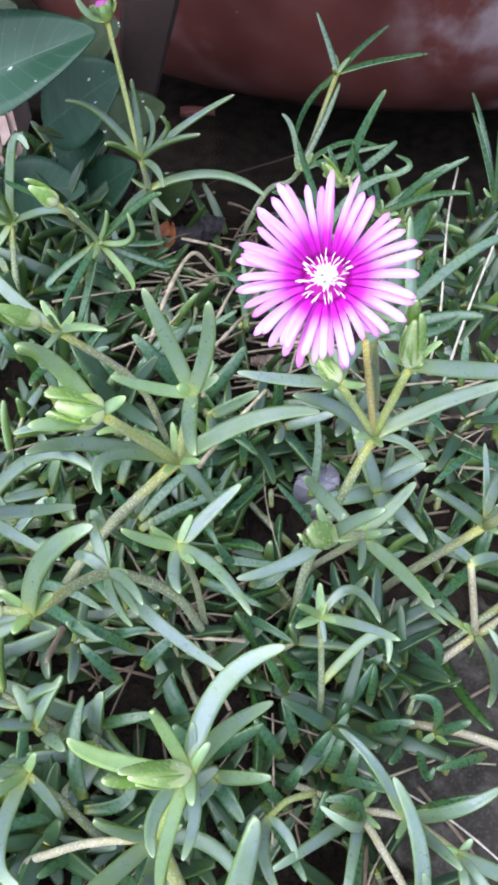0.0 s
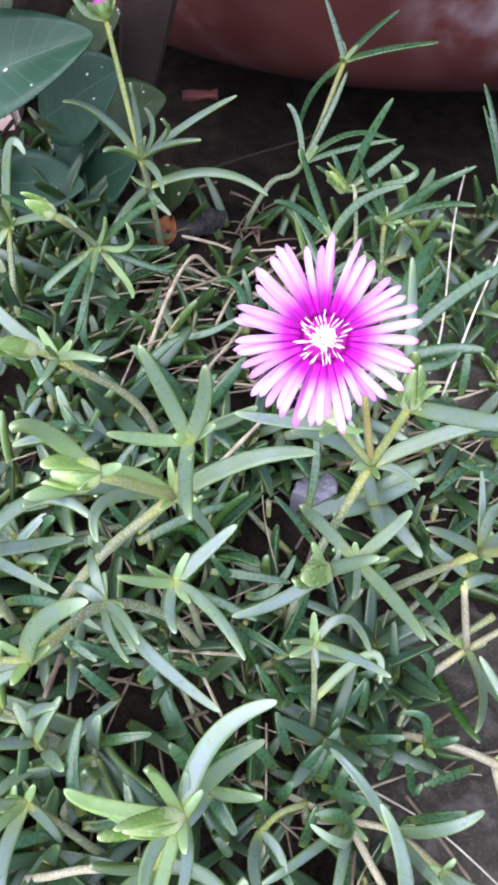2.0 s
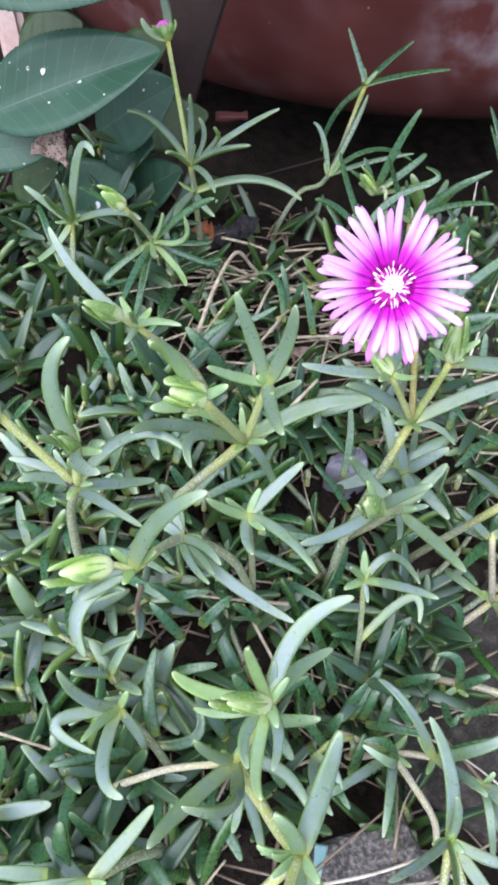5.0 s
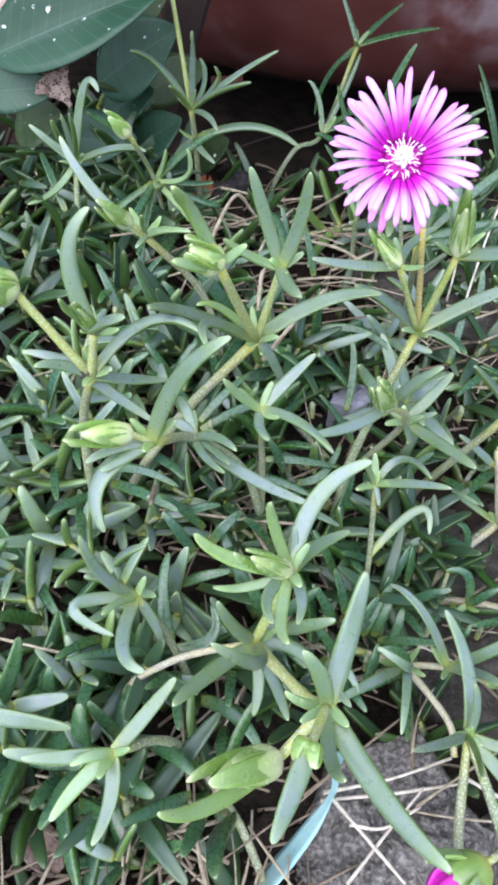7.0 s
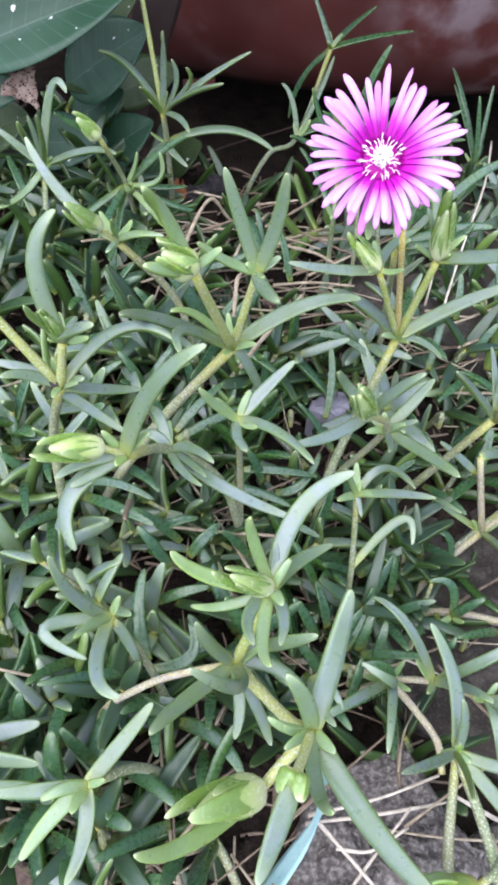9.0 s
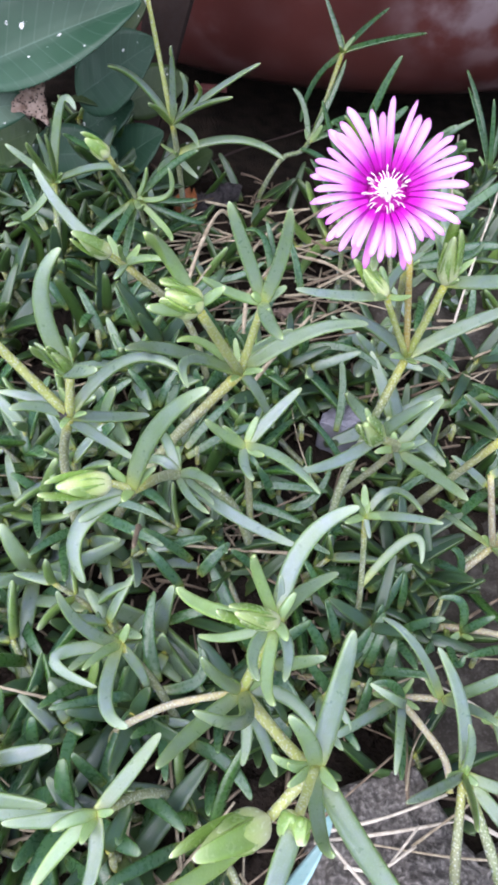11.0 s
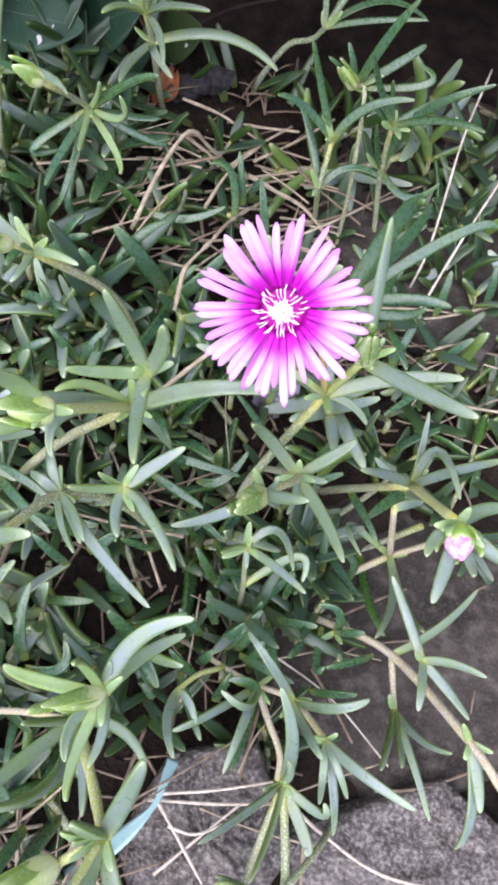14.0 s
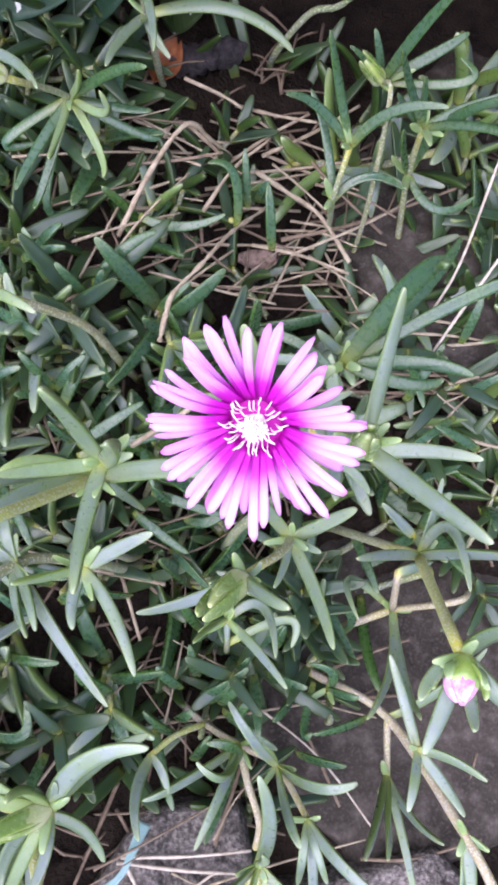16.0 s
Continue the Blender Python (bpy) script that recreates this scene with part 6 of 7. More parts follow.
leaf(s, (-0.0233, 0.1904, 0.0563), (-0.0137, 0.1968, 0.0679), (-0.0185, 0.1931, 0.0643), 4.0, MAT)
leaf(s, (-0.0453, 0.1872, 0.0623), (-0.0539, 0.1896, 0.0774), (-0.0496, 0.1879, 0.0721), 4.0, MAT)
s = shoot("blue-green leaves of a shoot deep in the mat", (0.0771, 0.2077, 0.0341))
stem(s, 2.2, (0.0771, 0.2077, 0.0341), (0.0771, 0.2017, 0.0461), rooted=True)
leaf(s, (0.0647, 0.1839, 0.0385), (0.0709, 0.1984, 0.0579), (0.0678, 0.1907, 0.0504), 4.4, MAT)
leaf(s, (0.0839, 0.1892, 0.0408), (0.0921, 0.1928, 0.0554), (0.0880, 0.1905, 0.0503), 4.0, MAT)
leaf(s, (0.0606, 0.2187, 0.0531), (0.0531, 0.1948, 0.0563), (0.0569, 0.2062, 0.0569), 4.2, MAT)
leaf(s, (0.0788, 0.2048, 0.0476), (0.0796, 0.2145, 0.0645), (0.0792, 0.2092, 0.0582), 4.0, MAT)
leaf(s, (0.0977, 0.2117, 0.0504), (0.0960, 0.2190, 0.0662), (0.0968, 0.2149, 0.0605), 4.0, MAT)
s = shoot("blue-green leaves of a shoot deep in the mat", (-0.0728, 0.1942, 0.0523))
stem(s, 2.2, (-0.0728, 0.1942, 0.0523), (-0.0728, 0.1882, 0.0643), (-0.0728, 0.1852, 0.0674), (-0.0728, 0.1845, 0.0607), rooted=True)
leaf(s, (-0.0652, 0.1955, 0.0662), (-0.0542, 0.2015, 0.0804), (-0.0597, 0.1980, 0.0755), 4.4, MAT)
leaf(s, (-0.0740, 0.1982, 0.0669), (-0.0774, 0.1796, 0.0751), (-0.0757, 0.1884, 0.0732), 4.4, MAT)
leaf(s, (-0.0740, 0.1775, 0.0616), (-0.0537, 0.1680, 0.0718), (-0.0638, 0.1722, 0.0689), 4.4, MAT)
leaf(s, (-0.0731, 0.1531, 0.0557), (-0.0573, 0.1575, 0.0696), (-0.0652, 0.1548, 0.0649), 4.4, MAT)
leaf(s, (-0.0778, 0.2168, 0.0713), (-0.0857, 0.2104, 0.0828), (-0.0817, 0.2131, 0.0792), 4.2, MAT)
s = shoot("blue-green leaves of a shoot deep in the mat", (0.0296, 0.0784, 0.0030))
stem(s, 2.2, (0.0296, 0.0784, 0.0030), (0.0296, 0.0724, 0.0150), (0.0296, 0.0694, 0.0181), (0.0296, 0.0687, 0.0114), rooted=True)
leaf(s, (0.0469, 0.0796, 0.0140), (0.0402, 0.0704, 0.0270), (0.0436, 0.0745, 0.0227), 4.4, MAT)
leaf(s, (0.0527, 0.0847, 0.0140), (0.0534, 0.0695, 0.0270), (0.0512, 0.0695, 0.0214), 3.8, MAT)
leaf(s, (0.0225, 0.0717, 0.0147), (0.0286, 0.0813, 0.0270), (0.0256, 0.0760, 0.0231), 4.6, MAT)
leaf(s, (0.0275, 0.0665, 0.0141), (0.0314, 0.0758, 0.0270), (0.0295, 0.0706, 0.0227), 4.4, MAT)
leaf(s, (0.0172, 0.0530, 0.0159), (0.0213, 0.0626, 0.0279), (0.0192, 0.0573, 0.0241), 4.4, MAT)
leaf(s, (0.0099, 0.0596, 0.0184), (-0.0008, 0.0661, 0.0365), (0.0046, 0.0623, 0.0297), 4.4, MAT)
leaf(s, (0.0303, 0.0918, 0.0140), (0.0383, 0.1013, 0.0270), (0.0343, 0.0960, 0.0227), 4.4, MAT)
s = shoot("blue-green leaves of a shoot deep in the mat", (-0.0020, 0.1249, 0.0154))
stem(s, 2.2, (-0.0020, 0.1249, 0.0154), (-0.0020, 0.1189, 0.0274), rooted=True)
leaf(s, (-0.0069, 0.1322, 0.0308), (-0.0131, 0.1340, 0.0476), (-0.0100, 0.1326, 0.0414), 4.0, MAT)
leaf(s, (-0.0021, 0.1295, 0.0277), (0.0151, 0.1407, 0.0366), (0.0074, 0.1297, 0.0322), 4.4, MAT)
leaf(s, (-0.0184, 0.1263, 0.0359), (0.0022, 0.1166, 0.0362), (-0.0081, 0.1209, 0.0383), 4.4, MAT)
leaf(s, (-0.0045, 0.1182, 0.0268), (0.0122, 0.1068, 0.0308), (0.0039, 0.1120, 0.0310), 4.0, MAT)
leaf(s, (-0.0292, 0.1103, 0.0399), (-0.0242, 0.0964, 0.0498), (-0.0267, 0.1029, 0.0470), 4.0, MAT)
leaf(s, (0.0294, 0.1134, 0.0149), (0.0355, 0.0988, 0.0270), (0.0325, 0.1056, 0.0231), 4.4, MAT)
leaf(s, (0.0178, 0.1024, 0.0158), (0.0108, 0.0900, 0.0311), (0.0143, 0.0957, 0.0257), 4.0, MAT)
s = shoot("blue-green leafy shoot among dry stalks", (0.1120, 0.3000, 0.0300))
stem(s, 1.8, (0.1120, 0.3000, 0.0300), (0.1080, 0.3050, 0.0620), rooted=True)
leaf(s, (0.1080, 0.3050, 0.0620), (0.0964, 0.3385, 0.0973), (0.1022, 0.3218, 0.0836), 3.4, MAT)
leaf(s, (0.1080, 0.3050, 0.0620), (0.0983, 0.3250, 0.0899), (0.1031, 0.3150, 0.0780), 3.0, MAT)
leaf(s, (0.1080, 0.3050, 0.0620), (0.0948, 0.3256, 0.0947), (0.1014, 0.3153, 0.0804), 3.0, MAT)
leaf(s, (0.1080, 0.3050, 0.0620), (0.1124, 0.3204, 0.0970), (0.1102, 0.3127, 0.0815), 3.0, MAT)
leaf(s, (0.1080, 0.3050, 0.0620), (0.1036, 0.3114, 0.0956), (0.1058, 0.3082, 0.0808), 3.0, MAT)
axil(s, (0.1080, 0.3050, 0.0620), 499)
s = shoot("shoot with a pink bud about to open", (0.0580, 0.0118, 0.0226))
stem(s, 2.4, (0.0580, 0.0118, 0.0226), (0.0463, 0.0004, 0.0351), (0.0402, -0.0034, 0.0365), rooted=True)
pink_bud(s, (0.0402, -0.0034, 0.0365), (0.0260, -0.0108, 0.0352), 8.0, CRIMSON)
leaf(s, (0.0402, -0.0034, 0.0365), (0.0258, 0.0003, 0.0269), (0.0329, -0.0004, 0.0318), 4.0)
# ---- leafy tufts that fill the mat ----
def tuft(seed, label, mat):
    """A short shoot with crossed pairs of fleshy leaves, upright, 20 to 30 mm high over its node."""
    rng = random.Random(seed)
    s = thing("ice_plant_tuft", (0, 0, -1.0), label, "ice plant", "leafy tufts of the mat")
    bend = Vector((rng.uniform(-0.006, 0.006), rng.uniform(-0.006, 0.006), 0))
    height = rng.uniform(0.014, 0.022)
    bm = bmesh.new()
    axis = [Vector((-bend.x * 2, -bend.y * 2, -0.02)), Vector((0, 0, 0)), bend * 0.5 + Vector((0, 0, height * 0.6)), bend + Vector((0, 0, height))]
    tube_bmesh(bm, axis, 0.0012, 0.0008, 6, 3)
    part("stem", bm, STEM, s)
    pairs = 3 + seed % 2
    turn = rng.uniform(0, 3.14)
    for i in range(pairs):
        t = i / (pairs - 1)
        node_at = (bend * t) + Vector((0, 0, height * (0.15 + 0.85 * t)))
        for k in (0, 1):
            q = turn + i * math.pi / 2 + k * math.pi + rng.uniform(-0.25, 0.25)
            out = Vector((math.cos(q), math.sin(q), 0))
            length = rng.uniform(0.021, 0.033) * (1.0 - 0.42 * t)
            lift = rng.uniform(0.15, 0.5) + 0.75 * t
            direction = (out + Vector((0, 0, lift))).normalized()
            a = node_at + out * 0.0006
            b = a + direction * length - Vector((0, 0, length * rng.uniform(-0.1, 0.3) * (1 - t)))
            bow = Vector((0, 0, 1)) * length * rng.uniform(0.02, 0.2) * (1 - t) - out * length * 0.05 * t
            bm = bmesh.new()
            leaf_bmesh(bm, a, b, (a + b) / 2 + bow, rng.uniform(0.0042, 0.0055) * (1 - 0.2 * t), Vector((0, 0, 1)) - out * 0.8, rng.uniform(-0.6, 0.6), 1.25)
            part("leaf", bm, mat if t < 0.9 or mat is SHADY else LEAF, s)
    return s


TUFTS = ((0.0300, 0.0900, 20, 1.15), (0.0420, 0.0960, 140, 1.05), (0.0540, 0.1080, 260, 1.1), (0.0360, 0.1120, 80, 1.2), (0.0480, 0.0840, 200, 0.95))


def fill_mat():
    rng = random.Random(21)
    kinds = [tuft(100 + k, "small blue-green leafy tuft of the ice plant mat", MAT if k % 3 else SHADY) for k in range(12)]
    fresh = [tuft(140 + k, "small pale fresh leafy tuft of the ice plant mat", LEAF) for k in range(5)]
    # the SHADY tufts: dark by painted shade, not by age
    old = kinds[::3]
    placed = 0
    spots = []
    tries = 0
    while placed < 158 and tries < 6000:
        tries += 1
        x, y = rng.uniform(-0.16, 0.13), rng.uniform(-0.06, 0.31)
        right_slab = x > 0.045 and y < 0.15
        if x > 0.048 and y < 0.085:
            continue
        if ((x - 0.0168) / 0.020) ** 2 + ((y - 0.0584) / 0.016) ** 2 < 1:
            continue
        if ((x - -0.0291) / 0.026) ** 2 + ((y - 0.2922) / 0.022) ** 2 < 1:
            continue
        if right_slab and rng.random() > (0.34 if y > 0.085 and x < 0.09 else 0.12 if x < 0.06 else 0.03):
            continue
        if x > -0.015 and y < 0.045 and rng.random() > 0.04:
            continue
        if y < 0.004 and rng.random() > 0.3:
            continue
        bare = ((x + 0.005) / 0.04) ** 2 + ((y - 0.245) / 0.035) ** 2
        if bare < 1 and rng.random() > 0.12:
            continue
        if x > 0.02 and y > 0.15 and rng.random() > 0.8:
            continue
        if y > 0.262 and x > -0.05 and rng.random() > (0.14 if x < 0.025 else 0.6):
            continue
        if any((x - a) ** 2 + (y - b) ** 2 < 0.0115 ** 2 for a, b in spots):
            continue
        spots.append((x, y))
        g = ground_height(x, y)
        lean = 30 if not right_slab else 50
        z = g + rng.uniform(0.0, 0.014) * (1.0 if not right_slab else 0.3) - (0.014 if x > -0.01 and y < 0.12 else 0.0)
        m = pose(x, y, z, rng.gauss(18, lean), rng.gauss(0, lean), rng.uniform(0, 360))
        size = rng.uniform(0.85, 1.25)
        # rear and near right get more SHADY tufts in place of real shade
        pick = fresh if x < -0.03 and 0.035 < y < 0.17 and rng.random() < 0.25 else old if y > 0.18 and rng.random() < 0.6 else kinds
        which = rng.randrange(len(pick))
        if x < -0.03 and 0.055 < y < 0.19 and placed % 5 < 2:
            pick = fresh
        elif x > 0.03 and y > 0.14 and placed % 2:
            pick = fresh
        elif x > -0.005 and y < 0.13 and placed % 2:
            pick = old
        t = copy_thing(pick[which % len(pick)], m)
        t.scale = (size, size, size)
        placed += 1
    # tufts with shade-dark leaf colour crowding the slab's near edge
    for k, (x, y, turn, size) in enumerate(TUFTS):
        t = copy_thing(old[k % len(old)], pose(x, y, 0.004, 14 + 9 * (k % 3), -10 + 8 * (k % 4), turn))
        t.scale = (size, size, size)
    for k in kinds + fresh:
        for o in (*k.children_recursive, k):
            bpy.data.objects.remove(o)


fill_mat()


def low_leaves():
    """Crowded lower leaves that lie close to the soil under the tufts."""
    rng = random.Random(33)
    bm = bmesh.new()
    count = 0
    while count < 620:
        x, y = rng.uniform(-0.17, 0.13), rng.uniform(-0.06, 0.31)
        if (x > 0.045 and y < 0.14) or (x > -0.015 and y < 0.04) or (y < 0.004 and rng.random() > 0.25):
            continue
        if ((x - 0.013) / 0.016) ** 2 + ((y - 0.052) / 0.014) ** 2 < 1:
            continue
        bare = ((x + 0.005) / 0.04) ** 2 + ((y - 0.245) / 0.035) ** 2
        if bare < 1 and rng.random() > 0.4:
            continue
        if y > 0.262 and x > -0.05 and rng.random() > 0.25:
            continue
        a = Vector((x, y, ground_height(x, y) + rng.uniform(-0.006, 0.004)))
        q = rng.uniform(0, math.tau)
        length = rng.uniform(0.020, 0.034)
        out = Vector((math.cos(q), math.sin(q), rng.uniform(0.35, 1.6))).normalized()
        b = a + out * length
        leaf_bmesh(bm, a, b, (a + b) / 2 + Vector((0, 0, length * rng.uniform(0, 0.12))), rng.uniform(0.0038, 0.0052), Vector((0, 0, 1)), rng.uniform(-0.6, 0.6), 1.25)
        count += 1
    # SHADY darkens these leaves as if shaded by the tufts above
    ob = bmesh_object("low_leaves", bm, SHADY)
    tagged(ob, "crowded small leaves close to the soil, darkened as shade", "leaves", kind="stuff")


low_leaves()


# ---- dry stalks, straw and litter ----
def stalk(label, width, mat, *points, knots=0.18):
    """A dry stalk as a thin knotty tube in millimetres of width."""
    o = Vector(points[0])
    s = bmesh.new()
    tube_bmesh(s, [Vector(p) - o for p in points], width / 2000 * 1.15, width / 2000 * 0.8, 7, 6, knots)
    ob = bmesh_object("dry_stalk", s, mat)
    ob.location = o
    return tagged(ob, label, "dry stalk", "dry stalks")


PALE = "pale bleached dry stalk lying in the mat"
stalk("bent dry straw over the bare patch", 1.6, STRAW, (-0.0405, 0.209, 0.066), (-0.033, 0.227, 0.078), (-0.0249, 0.2428, 0.0825), (-0.018, 0.247, 0.072), (-0.0117, 0.251, 0.060))
stalk("brown knotty twig under the flower", 1.3, STRAW, (-0.017, 0.1714, 0.078), (-0.0162, 0.1770, 0.084), (-0.0150, 0.1830, 0.087), (-0.0095, 0.195, 0.0845), (-0.0048, 0.208, 0.080), (-0.0005, 0.2190, 0.073), (0.0054, 0.2338, 0.062), knots=0.4)
stalk("short pale twig beside the leaf pair", 1.5, STRAW, (-0.016, 0.137, 0.085), (-0.008, 0.141, 0.095), (0.004, 0.150, 0.104))
stalk("tall pale dry stalk before the dark slab", 0.9, WHITE_STRAW, (0.068, 0.216, 0.040), (0.0711, 0.2253, 0.0634), (0.0743, 0.255, 0.0876), (0.0831, 0.288, 0.0906))
stalk("curved pale dry stalk before the dark slab", 0.9, WHITE_STRAW, (0.070, 0.200, 0.045), (0.080, 0.222, 0.070), (0.092, 0.247, 0.086), (0.099, 0.270, 0.094))
stalk("white dry stalk across the granite stone", 1.2, WHITE_STRAW, (0.046, 0.0250, 0.012), (0.062, 0.0150, 0.013), (0.083, 0.0060, 0.013), (0.115, 0.0040, 0.012))
stalk(PALE, 1.12, WHITE_STRAW, (0.001, 0.0200, 0.016), (0.022, 0.0240, 0.015), (0.0417, 0.0297, 0.016))
stalk(PALE, 1.05, WHITE_STRAW, (0.000, 0.0180, 0.015), (0.024, 0.0200, 0.015), (0.046, 0.0230, 0.014))
stalk(PALE, 1.12, WHITE_STRAW, (0.0029, 0.0185, 0.017), (0.012, 0.0080, 0.016), (0.0224, -0.0043, 0.015))
stalk(PALE, 0.98, WHITE_STRAW, (0.006, -0.0040, 0.014), (0.018, 0.0080, 0.015), (0.032, 0.0215, 0.015))
stalk(PALE, 0.98, WHITE_STRAW, (0.008, 0.0110, 0.016), (0.018, 0.0100, 0.016), (0.030, 0.0160, 0.015))
stalk("reddish brown thin twig by the stone", 1.4, TWIG, (-0.006, 0.0400, 0.008), (-0.009, 0.0230, 0.012), (-0.012, 0.0080, 0.013))
stalk("reddish brown thin twig by the stone", 1.4, TWIG, (0.034, 0.0530, 0.006), (0.032, 0.0400, 0.010), (0.030, 0.0280, 0.012))
stalk("thin brown twig on the dark slab", 1.3, TWIG, (0.056, 0.0880, 0.004), (0.070, 0.0970, 0.004), (0.086, 0.1060, 0.003))
stalk("thin brown twig on the dark slab", 1.2, TWIG, (0.052, 0.0700, 0.004), (0.060, 0.0600, 0.004), (0.070, 0.0460, 0.004))
stalk("thin dark twig along the slab's lower edge", 1.2, TWIG, (0.080, 0.0310, 0.002), (0.097, 0.0345, 0.003), (0.120, 0.0450, 0.003))
stalk("thin pale straw across the dark slab", 0.7, WHITE_STRAW, (0.028, 0.0760, 0.010), (0.059, 0.0610, 0.006), (0.084, 0.0400, 0.004))
stalk("thin pale straw across the dark slab", 0.7, STRAW, (0.050, 0.0800, 0.006), (0.063, 0.0775, 0.006), (0.078, 0.0770, 0.004))
stalk(PALE, 1.3, STRAW, (-0.075, 0.0050, 0.036), (-0.052, 0.0030, 0.037), (-0.030, 0.0080, 0.034))
stalk(PALE, 1.3, STRAW, (-0.085, 0.0150, 0.037), (-0.066, 0.0200, 0.039), (-0.045, 0.0260, 0.037))


stalk("grey dry stick over the bare patch", 1.7, STRAW, (-0.0023, 0.2471, 0.0600), (0.0100, 0.2412, 0.0600), (0.0223, 0.2350, 0.0600), (0.0352, 0.2197, 0.0600))
stalk("long brown dry straw over the bare patch", 1.3, TWIG, (0.0112, 0.2241, 0.0580), (0.0263, 0.2312, 0.0580), (0.0413, 0.2397, 0.0580), (0.0719, 0.2606, 0.0580))
stalk("pale bent straw over the bare patch", 1.6, STRAW, (-0.0381, 0.2492, 0.0640), (-0.0309, 0.2573, 0.0640), (-0.0232, 0.2537, 0.0640), (-0.0156, 0.2486, 0.0640))


stalk("short brown dry stem end between the leaves", 1.5, TWIG, (-0.0493, 0.0894, 0.0779), (-0.0490, 0.0820, 0.0838), (-0.0485, 0.0747, 0.0895), knots=0.3)
stalk("dark withered flower remnant at a stem node", 2.6, BARK, (-0.0672, 0.1030, 0.1115), (-0.0652, 0.1028, 0.1128), (-0.0630, 0.1040, 0.1118), knots=0.5)


stalk("thin dark twig lying before the pot", 1.3, WOOD, (-0.060, 0.335, 0.028), (-0.027, 0.350, 0.046), (0.0165, 0.3615, 0.0545), (0.030, 0.366, 0.058))


def straw_patch(count, cx, cy, rx, ry, seed, low, high, turn=None):
    """Loose dry straws, each a thing, strewn over an ellipse of ground."""
    rng = random.Random(seed)
    for _ in range(count):
        q, d = rng.uniform(0, math.tau), math.sqrt(rng.random())
        x, y = cx + rx * d * math.cos(q), cy + ry * d * math.sin(q)
        w = rng.gauss(turn, 0.5) if turn is not None else rng.uniform(0, math.pi)
        length = rng.uniform(0.022, 0.065)
        z = ground_height(x, y) + rng.uniform(low, high)
        dx, dy, dz = math.cos(w) * length / 2, math.sin(w) * length / 2, rng.uniform(-0.005, 0.005)
        bow = rng.uniform(-0.004, 0.004)
        za = max(z - dz, ground_height(x - dx, y - dy) + 0.001)
        zb = max(z + dz, ground_height(x + dx, y + dy) + 0.001)
        stalk("thin dry brown straw lying on the soil", rng.uniform(0.5, 1.25), (STRAW, TWIG, STRAW)[rng.randrange(3)], (x - dx, y - dy, za), (x + bow * dy / length, y - bow * dx / length, z + 0.001), (x + dx, y + dy, zb))


straw_patch(58, -0.002, 0.232, 0.052, 0.040, 51, 0.004, 0.024, 0.2)
straw_patch(22, 0.075, 0.195, 0.04, 0.03, 52, 0.006, 0.022, 0.4)
straw_patch(40, -0.04, 0.09, 0.09, 0.09, 53, 0.004, 0.024)
straw_patch(62, -0.06, -0.012, 0.055, 0.030, 54, 0.004, 0.018)
straw_patch(6, 0.02, 0.01, 0.04, 0.035, 55, 0.020, 0.026)


def litter():
    """Short bits of dry stem and leaf that cover the soil under the mat."""
    rng = random.Random(61)
    bm = bmesh.new()
    for _ in range(900):
        x, y = rng.uniform(-0.17, 0.13), rng.uniform(-0.07, 0.32)
        if x > 0.04 and y < 0.16 and rng.random() > 0.2:
            continue
        z = ground_height(x, y) + rng.uniform(0.001, 0.007)
        w, length = rng.uniform(0, math.tau), rng.uniform(0.006, 0.022)
        d = Vector((math.cos(w), math.sin(w), rng.uniform(-0.2, 0.2))) * length
        p = Vector((x, y, z))
        tube_bmesh(bm, [p - d / 2, p + Vector((0, 0, 0.001)), p + d / 2], rng.uniform(0.0003, 0.0008), rng.uniform(0.0003, 0.0006), 5, 2, 0.2)
    tagged(bmesh_object("litter", bm, TWIG), "loose bits of dry brown stem on the soil", "plant litter", kind="stuff")


litter()


def crumbs():
    """Small lumps of earth that roughen the bare soil."""
    rng = random.Random(71)
    verts, faces = [], []
    corners = [Vector(p) for p in ((1, 0, 0), (-1, 0, 0), (0, 1, 0), (0, -1, 0), (0, 0, 1), (0, 0, -1))]
    sides = ((0, 2, 4), (2, 1, 4), (1, 3, 4), (3, 0, 4), (2, 0, 5), (1, 2, 5), (3, 1, 5), (0, 3, 5))
    for _ in range(2600):
        x, y = rng.uniform(-0.17, 0.13), rng.uniform(-0.07, 0.33)
        if x > 0.035 and y < 0.17:
            continue
        size = rng.uniform(0.0008, 0.0028)
        at = Vector((x, y, ground_height(x, y) + size * 0.6))
        first = len(verts)
        verts += [at + p * size * rng.uniform(0.6, 1.3) + Vector((rng.uniform(-1, 1), rng.uniform(-1, 1), 0)) * size * 0.3 for p in corners]
        faces += [(a + first, b + first, c + first) for a, b, c in sides]
    me = bpy.data.meshes.new("soil_crumbs")
    me.from_pydata(verts, [], faces)
    me.materials.append(SOIL)
    tagged(new("soil_crumbs", me), "small dark crumbs of garden soil", "soil", kind="stuff")


crumbs()


